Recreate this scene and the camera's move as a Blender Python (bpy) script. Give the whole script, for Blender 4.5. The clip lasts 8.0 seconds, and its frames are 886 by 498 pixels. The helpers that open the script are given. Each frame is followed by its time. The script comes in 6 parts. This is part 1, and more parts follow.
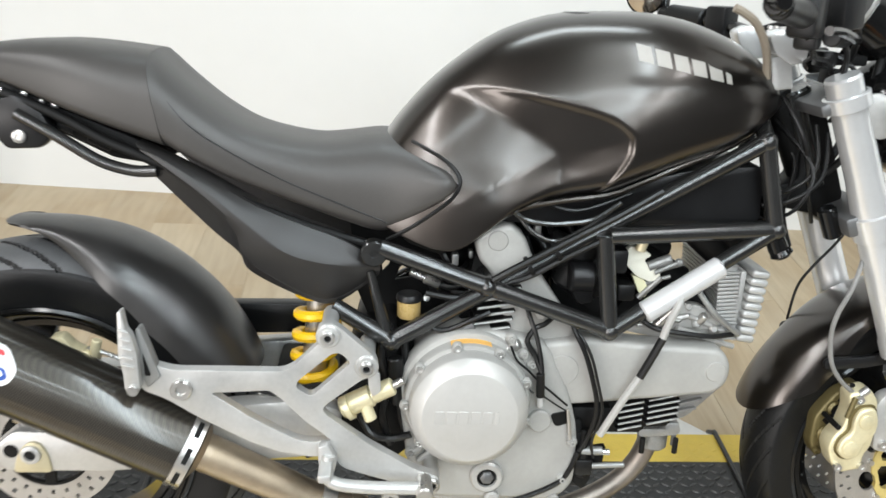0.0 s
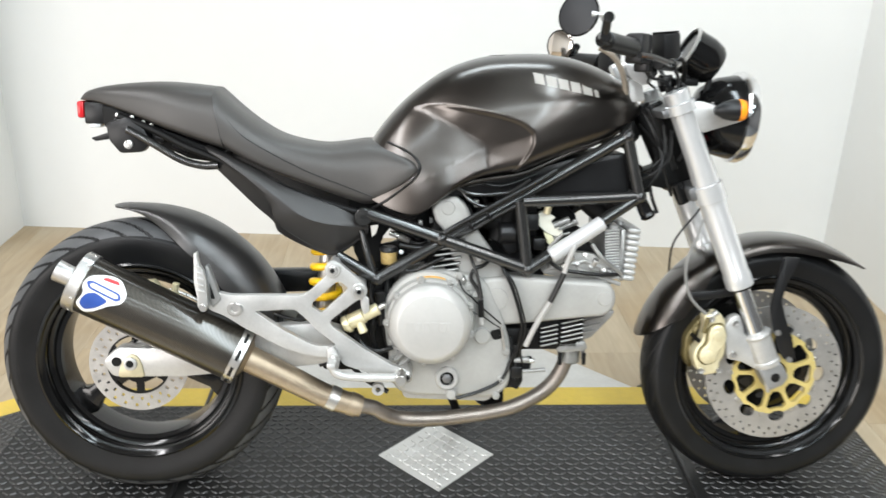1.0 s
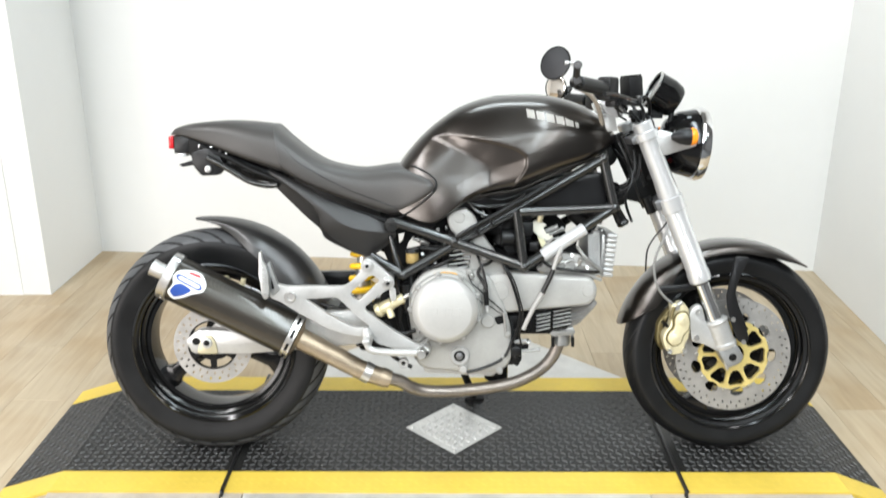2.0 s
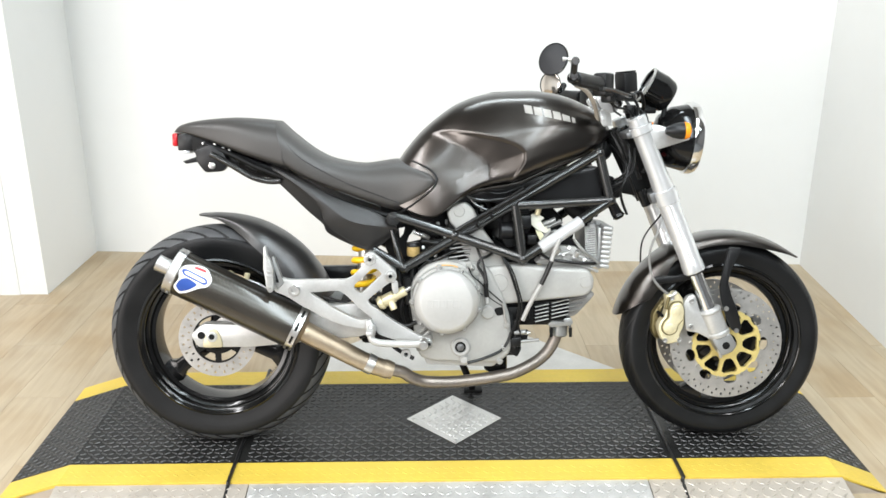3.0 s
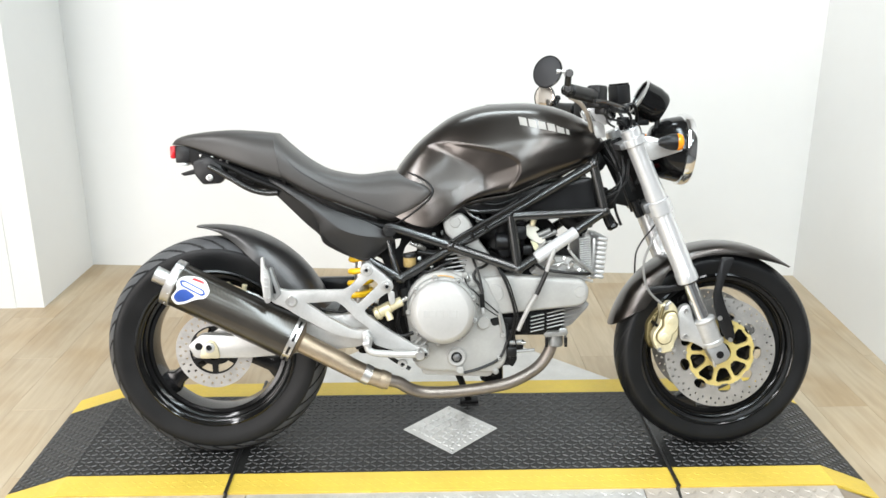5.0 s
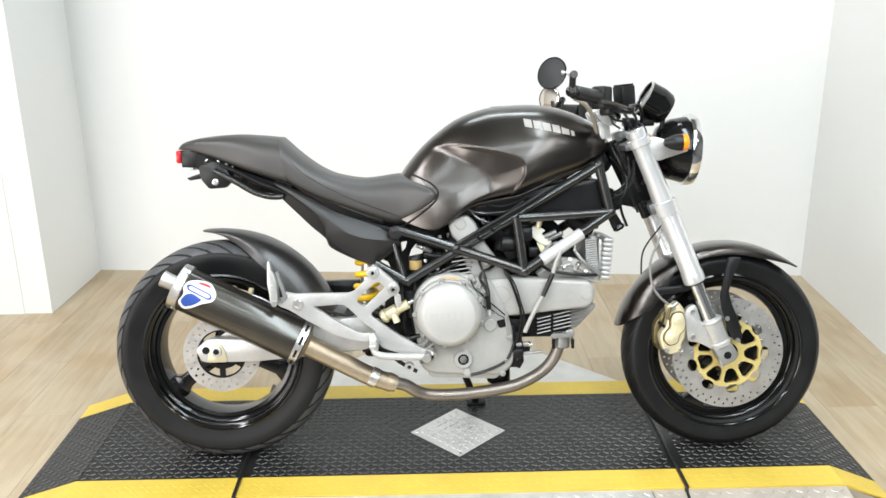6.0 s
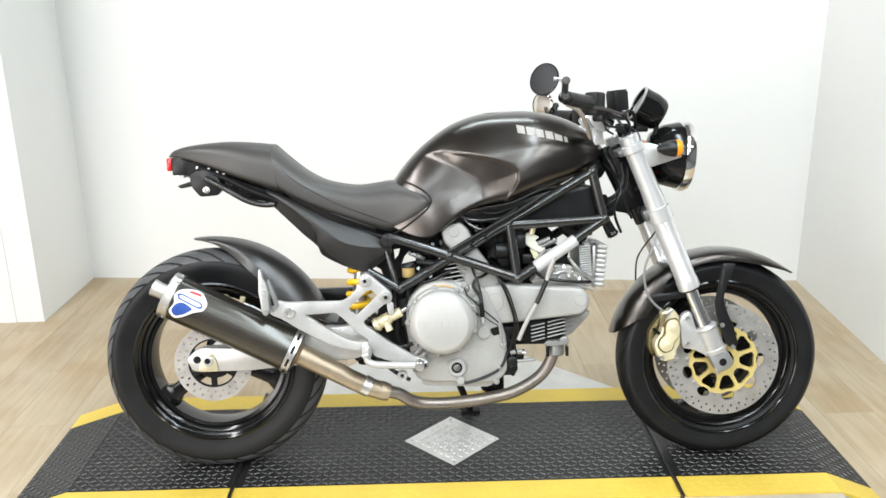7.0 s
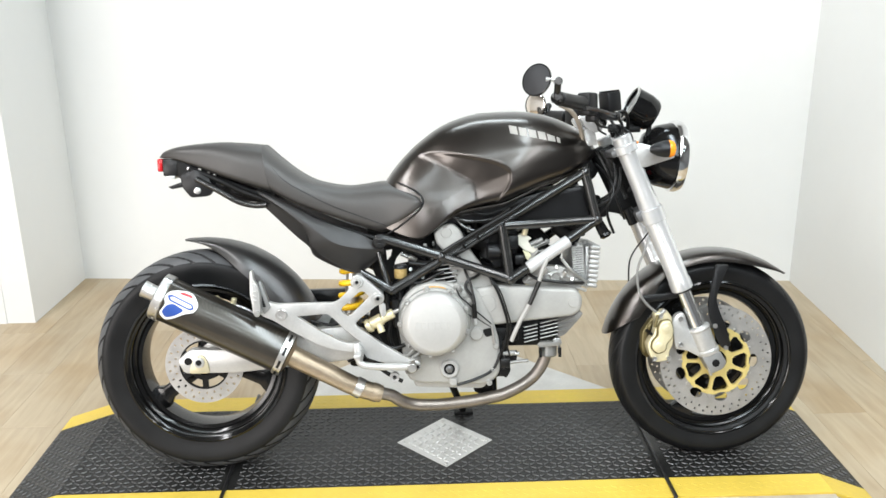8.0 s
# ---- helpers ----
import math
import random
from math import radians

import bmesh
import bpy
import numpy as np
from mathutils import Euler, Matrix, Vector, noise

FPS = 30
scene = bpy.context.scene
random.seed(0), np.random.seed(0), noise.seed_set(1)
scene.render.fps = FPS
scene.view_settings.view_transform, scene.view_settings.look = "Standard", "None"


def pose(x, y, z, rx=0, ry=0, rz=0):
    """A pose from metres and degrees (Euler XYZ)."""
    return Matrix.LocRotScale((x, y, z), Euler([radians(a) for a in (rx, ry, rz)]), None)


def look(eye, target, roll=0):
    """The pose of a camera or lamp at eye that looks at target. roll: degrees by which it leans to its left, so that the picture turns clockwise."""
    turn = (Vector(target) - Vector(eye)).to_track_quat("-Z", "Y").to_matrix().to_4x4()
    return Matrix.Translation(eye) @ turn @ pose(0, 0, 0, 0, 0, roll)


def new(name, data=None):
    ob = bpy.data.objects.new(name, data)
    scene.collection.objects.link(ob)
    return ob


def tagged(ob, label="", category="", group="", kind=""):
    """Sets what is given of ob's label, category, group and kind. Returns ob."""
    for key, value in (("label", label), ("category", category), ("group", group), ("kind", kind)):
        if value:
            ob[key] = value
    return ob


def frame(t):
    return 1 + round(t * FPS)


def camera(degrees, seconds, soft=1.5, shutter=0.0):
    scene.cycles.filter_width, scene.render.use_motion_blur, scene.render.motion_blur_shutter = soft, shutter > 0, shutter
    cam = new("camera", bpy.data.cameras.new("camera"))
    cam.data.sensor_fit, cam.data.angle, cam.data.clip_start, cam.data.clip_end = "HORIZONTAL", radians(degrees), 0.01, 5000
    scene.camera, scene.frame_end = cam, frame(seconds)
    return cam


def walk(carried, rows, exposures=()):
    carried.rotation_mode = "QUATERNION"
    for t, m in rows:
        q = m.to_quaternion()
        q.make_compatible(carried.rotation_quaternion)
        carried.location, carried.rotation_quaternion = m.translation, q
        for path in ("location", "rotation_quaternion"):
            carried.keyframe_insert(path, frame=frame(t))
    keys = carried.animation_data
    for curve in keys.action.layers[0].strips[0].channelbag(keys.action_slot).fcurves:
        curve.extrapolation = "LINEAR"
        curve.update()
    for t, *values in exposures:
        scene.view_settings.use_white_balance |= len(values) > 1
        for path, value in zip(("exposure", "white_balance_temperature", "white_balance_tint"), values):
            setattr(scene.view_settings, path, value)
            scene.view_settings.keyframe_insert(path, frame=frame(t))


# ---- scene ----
cam = camera(55.0, 8.0, soft=1.55, shutter=0.3)
EXPOSURES = [(0.0, -0.22), (0.5, -0.17), (1.0, -0.12), (1.5, -0.08), (2.0, -0.04), (4.0, -0.02), (6.0, -0.06), (8.0, -0.06)]
PATH = [
    (0, (0.5039, -1.1796, 1.2459), (0.6545, 0.5906, 0.3273), 3.63),
    (0.1, (0.5391, -1.2462, 1.2566), (0.6306, 0.54, 0.3616), 2.92),
    (0.2, (0.5287, -1.3196, 1.2443), (0.6267, 0.479, 0.3751), 3.07),
    (0.3, (0.5379, -1.3818, 1.2522), (0.6197, 0.4159, 0.3794), 2.89),
    (0.4, (0.5663, -1.4557, 1.2439), (0.6167, 0.3448, 0.3745), 1.37),
    (0.5, (0.5877, -1.5156, 1.2566), (0.6331, 0.296, 0.4105), 1.63),
    (0.6, (0.5972, -1.5812, 1.2583), (0.6482, 0.2452, 0.4449), 2.09),
    (0.7, (0.5981, -1.6381, 1.263), (0.6673, 0.2037, 0.4867), 2.01),
    (0.8, (0.5895, -1.6845, 1.2732), (0.6601, 0.1612, 0.5061), 1.12),
    (0.9, (0.5729, -1.7451, 1.2797), (0.6455, 0.0998, 0.5109), 0.65),
    (1, (0.5736, -1.8044, 1.291), (0.6763, 0.048, 0.5439), 1.51),
    (1.1, (0.5581, -1.8555, 1.3039), (0.6912, -0.0077, 0.5504), 1.49),
    (1.2, (0.553, -1.9071, 1.32), (0.6932, -0.0475, 0.5974), 1.77),
    (1.3, (0.5487, -1.9634, 1.3211), (0.6818, -0.0841, 0.6498), 1.77),
    (1.4, (0.5555, -2.0103, 1.3376), (0.671, -0.1248, 0.6808), 1.52),
    (1.5, (0.5614, -2.0517, 1.3438), (0.6614, -0.1641, 0.6905), 1.14),
    (1.6, (0.5566, -2.0976, 1.3382), (0.6412, -0.2015, 0.7075), 0.88),
    (1.7, (0.5721, -2.1457, 1.3471), (0.6274, -0.2441, 0.7297), 0.73),
    (1.8, (0.593, -2.1883, 1.3575), (0.6205, -0.2921, 0.7222), 0.58),
    (1.9, (0.6007, -2.2293, 1.3616), (0.6239, -0.3311, 0.7321), 0.79),
    (2, (0.6278, -2.2631, 1.3541), (0.6334, -0.3725, 0.7017), 0.22),
    (2.1, (0.6286, -2.2888, 1.3548), (0.6183, -0.407, 0.6774), 0.90),
    (2.2, (0.6164, -2.3169, 1.3452), (0.6303, -0.427, 0.6909), 1.18),
    (3.3, (0.5837, -2.3173, 1.349), (0.6278, -0.4241, 0.7057), -0.06),
    (3.5, (0.5862, -2.3175, 1.3437), (0.6385, -0.418, 0.72), -0.00),
    (3.7, (0.5871, -2.322, 1.3468), (0.6322, -0.4226, 0.7223), -0.07),
    (4, (0.5783, -2.3277, 1.3439), (0.6393, -0.4261, 0.7274), 0.18),
    (4.2, (0.5797, -2.3282, 1.3461), (0.6342, -0.4275, 0.7263), -0.11),
    (4.5, (0.5772, -2.3358, 1.3476), (0.6255, -0.4305, 0.7413), -0.08),
    (4.7, (0.582, -2.3384, 1.3444), (0.6343, -0.4368, 0.727), 0.10),
    (5.8, (0.576, -2.3383, 1.3475), (0.6247, -0.4342, 0.7376), -0.64),
    (6, (0.5835, -2.3395, 1.343), (0.621, -0.4349, 0.7338), -0.58),
    (6.2, (0.5771, -2.3344, 1.3472), (0.6205, -0.4309, 0.7348), -0.28),
    (6.5, (0.5848, -2.3276, 1.3461), (0.6201, -0.424, 0.7338), -0.80),
    (6.8, (0.5809, -2.3199, 1.3474), (0.6373, -0.4161, 0.7371), -0.58),
    (7, (0.5944, -2.3218, 1.3447), (0.6399, -0.4141, 0.7461), -0.74),
    (7.2, (0.5957, -2.3188, 1.3457), (0.6496, -0.4098, 0.7518), -0.61),
    (7.5, (0.597, -2.3186, 1.3446), (0.6575, -0.4086, 0.7547), -0.37),
    (7.8, (0.6018, -2.3125, 1.3421), (0.6591, -0.4031, 0.7499), -0.68),
    (8, (0.6002, -2.313, 1.3447), (0.6588, -0.4057, 0.7458), -0.66),
]
walk(cam, [(t, look(eye, target, roll)) for t, eye, target, roll in PATH], EXPOSURES)

# ---- world, lamps ----
FLOOR_Z = -0.06
CEIL_Z = 3.0
HALL_X0, HALL_X1, HALL_Y0 = -3.9, 3.9, -10.0
HALL_SEAM = -1.30
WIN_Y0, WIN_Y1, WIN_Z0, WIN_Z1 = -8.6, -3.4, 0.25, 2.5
world = bpy.data.worlds.new("room_dark")
world.use_nodes = True
world.node_tree.nodes["Background"].inputs[0].default_value = (1, 1, 1, 1)
world.node_tree.nodes["Background"].inputs[1].default_value = 0.05
scene.world = world


def ceiling_lamp(x, y, sx, sy, watts, colour):
    """A fluorescent strip under the ceiling."""
    data = bpy.data.lights.new("ceiling_lamp", "AREA")
    data.shape, data.size, data.size_y, data.energy, data.color = "RECTANGLE", sx, sy, watts, colour
    lamp = new("ceiling_lamp", data)
    lamp.matrix_world = pose(x, y, CEIL_Z - 0.06, 0, 0, 0)
    return lamp


COOL, WARM = (0.82, 0.94, 1.0), (0.95, 0.95, 0.96)
# unseen strips set by reflections; the last is added to brighten the back wall
for lx, ly, sx, sy, watts, colour in (
    (-1.5, -4.7, 0.22, 9.4, 315, WARM), (1.2, -4.7, 0.22, 9.4, 185, COOL), (0.9, -2.4, 4.6, 0.13, 55, COOL), (0.9, -4.0, 4.6, 0.13, 60, COOL), (2.05, -4.9, 0.22, 8.6, 135, WARM), (0.6, 0.95, 1.4, 0.25, 24, COOL),
):
    ceiling_lamp(lx, ly, sx, sy, watts, colour)

# unseen shop window's light, added for bright reflections on the tank's left
day = bpy.data.lights.new("added_window_light", "AREA")
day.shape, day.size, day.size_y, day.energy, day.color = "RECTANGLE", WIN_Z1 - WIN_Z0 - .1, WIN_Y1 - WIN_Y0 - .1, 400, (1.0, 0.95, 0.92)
new("added_window_light", day).matrix_world = pose(HALL_X0 - .11, (WIN_Y0 + WIN_Y1) / 2, (WIN_Z0 + WIN_Z1) / 2, 0, -90, 0)


# ---- materials ----
def material(name, colour, rough=0.5, metal=0.0, vary=0.12, scale=12.0, bump=0.0, bump_scale=300.0, rough_vary=0.08, coat=0.0, spec=0.5, coat_rough=0.1):
    """Principled surface with large stains, fine grain and a fine bump."""
    m = bpy.data.materials.new(name)
    m.use_nodes = True
    nt = m.node_tree
    b = nt.nodes["Principled BSDF"]
    b.inputs["Metallic"].default_value = metal
    b.inputs["Coat Weight"].default_value = coat
    b.inputs["Coat Roughness"].default_value = coat_rough
    b.inputs["Specular IOR Level"].default_value = spec
    tc = nt.nodes.new("ShaderNodeTexCoord")
    big = nt.nodes.new("ShaderNodeTexNoise")
    big.inputs["Scale"].default_value, big.inputs["Detail"].default_value = scale, 5
    fine = nt.nodes.new("ShaderNodeTexNoise")
    fine.inputs["Scale"].default_value, fine.inputs["Detail"].default_value = scale * 9, 3
    nt.links.new(tc.outputs["Object"], big.inputs["Vector"])
    nt.links.new(tc.outputs["Object"], fine.inputs["Vector"])
    add = nt.nodes.new("ShaderNodeMath")
    add.operation = "MULTIPLY_ADD"
    add.inputs[1].default_value = 0.4
    nt.links.new(fine.outputs["Fac"], add.inputs[0])
    nt.links.new(big.outputs["Fac"], add.inputs[2])
    ramp = nt.nodes.new("ShaderNodeMapRange")
    ramp.inputs["From Min"].default_value, ramp.inputs["From Max"].default_value = 0.4, 1.0
    ramp.inputs["To Min"].default_value, ramp.inputs["To Max"].default_value = 1 - vary, 1 + vary
    nt.links.new(add.outputs[0], ramp.inputs["Value"])
    mul = nt.nodes.new("ShaderNodeVectorMath")
    mul.operation = "SCALE"
    mul.inputs[0].default_value = colour
    nt.links.new(ramp.outputs[0], mul.inputs["Scale"])
    nt.links.new(mul.outputs[0], b.inputs["Base Color"])
    rr = nt.nodes.new("ShaderNodeMapRange")
    rr.inputs["From Min"].default_value, rr.inputs["From Max"].default_value = 0.4, 1.0
    rr.inputs["To Min"].default_value, rr.inputs["To Max"].default_value = max(0.02, rough - rough_vary), min(1, rough + rough_vary)
    nt.links.new(add.outputs[0], rr.inputs["Value"])
    nt.links.new(rr.outputs[0], b.inputs["Roughness"])
    if bump:
        grain = nt.nodes.new("ShaderNodeTexNoise")
        grain.inputs["Scale"].default_value, grain.inputs["Detail"].default_value = bump_scale, 2
        nt.links.new(tc.outputs["Object"], grain.inputs["Vector"])
        bn = nt.nodes.new("ShaderNodeBump")
        bn.inputs["Strength"].default_value, bn.inputs["Distance"].default_value = bump, 0.002
        nt.links.new(grain.outputs["Fac"], bn.inputs["Height"])
        nt.links.new(bn.outputs[0], b.inputs["Normal"])
    return m


M_WALL = material("white_wall_paint", (0.735, 0.735, 0.72), 0.6, vary=0.02, scale=1.5, bump=0.08, bump_scale=120)
# dark grey for unseen hall surfaces, keeping their reflections low
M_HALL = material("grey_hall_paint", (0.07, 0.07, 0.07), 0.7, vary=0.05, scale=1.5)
M_CEIL = material("grey_ceiling", (0.22, 0.22, 0.22), 0.8, vary=0.02, scale=2)
M_GAP = material("plank_gap", (0.30, 0.235, 0.155), 0.8)
# tread lugs a paler grey than the mat between them
M_LUG = material("paler_rubber_tread", (0.024, 0.0235, 0.0228), 0.42, vary=0.35, scale=4, spec=0.75)
M_HOSE_STRIP = material("black_strip_rubber", (0.012, 0.012, 0.012), 0.35, vary=0.2, scale=20)
M_MAT = material("black_rubber_mat", (0.0068, 0.0065, 0.0060), 0.46, spec=0.55, vary=0.4, scale=3, bump=0.3, bump_scale=500)
M_YELLOW = material("yellow_safety_vinyl", (0.61, 0.435, 0.062), 0.5, vary=0.14, scale=5, bump=0.1, bump_scale=300)
M_TREAD = material("aluminium_tread_plate", (0.60, 0.59, 0.57), 0.45, metal=0.6, vary=0.15, scale=14, rough_vary=0.15, bump=0.1)
M_TREAD_TAN = material("dull_tread_plate", (0.50, 0.45, 0.39), 0.5, metal=0.5, vary=0.15, scale=10, rough_vary=0.12, bump=0.1)
M_PAINT = material("satin_graphite_paint", (0.060, 0.0522, 0.0465), 0.295, metal=1.0, vary=0.05, scale=6, rough_vary=0.015, coat=0.7, coat_rough=0.18)
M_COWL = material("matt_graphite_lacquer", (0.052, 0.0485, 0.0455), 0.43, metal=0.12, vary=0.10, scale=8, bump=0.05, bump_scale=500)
M_SEAT = material("black_seat_vinyl", (0.052, 0.0485, 0.0455), 0.42, vary=0.10, scale=14, bump=0.12, bump_scale=700, rough_vary=0.05)
M_PLASTIC = material("black_textured_plastic", (0.0085, 0.0085, 0.0090), 0.36, vary=0.15, scale=16, bump=0.08, bump_scale=600, spec=0.32)
M_POD = material("satin_black_side_plastic", (0.022, 0.0210, 0.0205), 0.44, vary=0.12, scale=14, bump=0.06, bump_scale=700, spec=0.5)
M_GUARD = material("satin_black_guard_plastic", (0.0205, 0.0195, 0.019), 0.35, vary=0.12, scale=12, bump=0.05, bump_scale=700, spec=0.8)
# grey metal; on the fins it imitates the light their edges catch
M_FIN = material("grey_metal_lit_edge", (0.30, 0.30, 0.29), 0.4, metal=0.6, vary=0.2, scale=40)
M_BLACK = material("black_gloss_enamel", (0.005, 0.005, 0.005), 0.13, vary=0.2, scale=20, rough_vary=0.04, spec=0.4)
M_TUBE = material("dark_frame_enamel", (0.0135, 0.0135, 0.0130), 0.21, metal=0.0, vary=0.25, scale=18, rough_vary=0.05, spec=0.8)
M_RUBBER = material("tyre_rubber", (0.0056, 0.0058, 0.0062), 0.42, vary=0.3, scale=14, bump=0.2, bump_scale=350, spec=0.27)
# scuffed grey, raised further for the light on the tyre's crown
M_SCUFF_LIT = material("scuffed_lit_tread_rubber", (0.075, 0.077, 0.080), 0.5, vary=0.25, scale=18, bump=0.15, bump_scale=350)
M_HOSE = material("black_rubber_hose", (0.006, 0.006, 0.006), 0.35, spec=0.35, vary=0.2, scale=25)
M_ENGINE = material("silver_grey_engine_paint", (0.350, 0.344, 0.325), 0.44, metal=0.15, vary=0.10, scale=16, bump=0.12, bump_scale=500)
M_COVER = material("brushed_cover_metal", (0.47, 0.46, 0.44), 0.44, metal=0.35, vary=0.07, scale=14, bump=0.05, bump_scale=800)
M_ALLOY = material("cast_aluminium", (0.49, 0.485, 0.47), 0.36, metal=0.5, vary=0.14, scale=18, bump=0.10, bump_scale=500)
M_CAST = material("rough_cast_alloy", (0.20, 0.195, 0.185), 0.55, metal=0.2, vary=0.25, scale=30, bump=0.25, bump_scale=300)
M_FORK = material("machined_fork_alloy", (0.72, 0.72, 0.715), 0.25, metal=0.6, vary=0.04, scale=25, rough_vary=0.02)
M_CHROME = material("bright_chrome", (0.80, 0.80, 0.80), 0.12, metal=1.0, vary=0.05, scale=20, rough_vary=0.05)
M_STEEL = material("brushed_steel", (0.55, 0.54, 0.52), 0.32, metal=0.9, vary=0.12, scale=30, rough_vary=0.1)
M_LINKPIPE = material("heat_tinted_steel", (0.385, 0.315, 0.232), 0.44, metal=0.85, vary=0.25, scale=9, rough_vary=0.12)
M_HEADER = material("browned_header_steel", (0.245, 0.215, 0.188), 0.42, metal=0.8, vary=0.3, scale=12, rough_vary=0.12)
M_DISC = material("pale_disc_steel", (0.45, 0.435, 0.415), 0.36, metal=0.7, vary=0.14, scale=30)
M_GREYHOSE = material("grey_hose", (0.36, 0.35, 0.33), 0.45, vary=0.1, scale=30)
M_CABLE = material("grey_braided_sleeve", (0.20, 0.195, 0.185), 0.5, vary=0.15, scale=60)
M_GOLD = material("gold_anodised_metal", (0.68, 0.61, 0.40), 0.40, metal=0.4, vary=0.15, scale=25)
# gold darkened, so the shade on the caliper's inner half is in it
M_GOLD_SHADED = material("shaded_gold_anodising", (0.15, 0.12, 0.05), 0.4, metal=0.45, vary=0.12, scale=25)
M_CARRIER = material("gold_disc_carrier", (0.66, 0.53, 0.20), 0.42, metal=0.4, vary=0.12, scale=25)
M_SPRING = material("yellow_spring_paint", (0.85, 0.52, 0.01), 0.35, vary=0.08, scale=25)
M_YOKE = material("dull_cast_yoke", (0.14, 0.14, 0.14), 0.42, metal=0.5, vary=0.1, scale=20)
M_SLEEVE = material("pale_grey_sleeve", (0.54, 0.54, 0.54), 0.35, metal=0.2, vary=0.05, scale=20)
M_WHITE = material("white_sleeve", (0.78, 0.78, 0.77), 0.45, vary=0.05, scale=20)
# near-black; shade in holes, fin tops and engine gaps is in this colour
M_DARK = material("shaded_dark_metal", (0.006, 0.006, 0.006), 0.5, spec=0.18, vary=0.3, scale=25, metal=0.0)
M_LETTER = material("pale_foil", (0.36, 0.34, 0.31), 0.4, vary=0.04, scale=30)
M_BLUE = material("blue_sticker", (0.02, 0.07, 0.32), 0.35, vary=0.1, scale=30)
M_RED = material("red_sticker", (0.70, 0.04, 0.05), 0.4, vary=0.1, scale=30)
M_ORANGE = material("orange_lens", (0.95, 0.30, 0.015), 0.2, vary=0.06, scale=30)
M_REDLENS = material("red_lens", (0.50, 0.015, 0.02), 0.12, vary=0.06, scale=30)
M_LENS = material("clear_headlamp_glass", (0.75, 0.77, 0.78), 0.1, vary=0.05, scale=40, metal=0.3)


def wood_material():
    """Pale oak vinyl: grain along the plank, a tone of its own for each plank."""
    m = bpy.data.materials.new("pale_oak_vinyl")
    m.use_nodes = True
    nt = m.node_tree
    b = nt.nodes["Principled BSDF"]
    tc = nt.nodes.new("ShaderNodeTexCoord")
    info = nt.nodes.new("ShaderNodeObjectInfo")
    mp = nt.nodes.new("ShaderNodeMapping")
    mp.inputs["Scale"].default_value = (34, 3.2, 1)
    add = nt.nodes.new("ShaderNodeVectorMath")
    add.operation = "ADD"
    sc = nt.nodes.new("ShaderNodeMath")
    sc.operation = "MULTIPLY"
    sc.inputs[1].default_value = 37.0
    nt.links.new(info.outputs["Random"], sc.inputs[0])
    nt.links.new(tc.outputs["Object"], mp.inputs["Vector"])
    nt.links.new(mp.outputs[0], add.inputs[0])
    nt.links.new(sc.outputs[0], add.inputs[1])
    grain = nt.nodes.new("ShaderNodeTexNoise")
    grain.inputs["Scale"].default_value, grain.inputs["Detail"].default_value, grain.inputs["Distortion"].default_value = 1.2, 6, 0.6
    nt.links.new(add.outputs[0], grain.inputs["Vector"])
    cr = nt.nodes.new("ShaderNodeValToRGB")
    cr.color_ramp.elements[0].position, cr.color_ramp.elements[0].color = 0.25, (0.365, 0.288, 0.190, 1)
    cr.color_ramp.elements[1].position, cr.color_ramp.elements[1].color = 0.75, (0.475, 0.388, 0.268, 1)
    nt.links.new(grain.outputs["Fac"], cr.inputs["Fac"])
    tone = nt.nodes.new("ShaderNodeMapRange")
    tone.inputs["To Min"].default_value, tone.inputs["To Max"].default_value = 0.96, 1.04
    nt.links.new(info.outputs["Random"], tone.inputs["Value"])
    mul = nt.nodes.new("ShaderNodeVectorMath")
    mul.operation = "SCALE"
    nt.links.new(cr.outputs["Color"], mul.inputs[0])
    nt.links.new(tone.outputs[0], mul.inputs["Scale"])
    blot = nt.nodes.new("ShaderNodeTexNoise")
    blot.inputs["Scale"].default_value, blot.inputs["Detail"].default_value = 2.6, 3
    shift = nt.nodes.new("ShaderNodeVectorMath")
    shift.operation = "ADD"
    nt.links.new(tc.outputs["Object"], shift.inputs[0])
    nt.links.new(sc.outputs[0], shift.inputs[1])
    nt.links.new(shift.outputs[0], blot.inputs["Vector"])
    worn = nt.nodes.new("ShaderNodeMapRange")
    worn.inputs["From Min"].default_value, worn.inputs["From Max"].default_value = 0.42, 0.68
    worn.inputs["To Max"].default_value = 0.75
    nt.links.new(blot.outputs["Fac"], worn.inputs["Value"])
    tan = nt.nodes.new("ShaderNodeMix")
    tan.data_type = "RGBA"
    tan.blend_type = "MULTIPLY"
    tan.inputs["B"].default_value = (0.82, 0.72, 0.58, 1)
    nt.links.new(worn.outputs[0], tan.inputs["Factor"])
    nt.links.new(mul.outputs[0], tan.inputs["A"])
    nt.links.new(tan.outputs["Result"], b.inputs["Base Color"])
    b.inputs["Roughness"].default_value = 0.42
    bn = nt.nodes.new("ShaderNodeBump")
    bn.inputs["Strength"].default_value, bn.inputs["Distance"].default_value = 0.12, 0.001
    nt.links.new(grain.outputs["Fac"], bn.inputs["Height"])
    nt.links.new(bn.outputs[0], b.inputs["Normal"])
    return m


M_WOOD = wood_material()


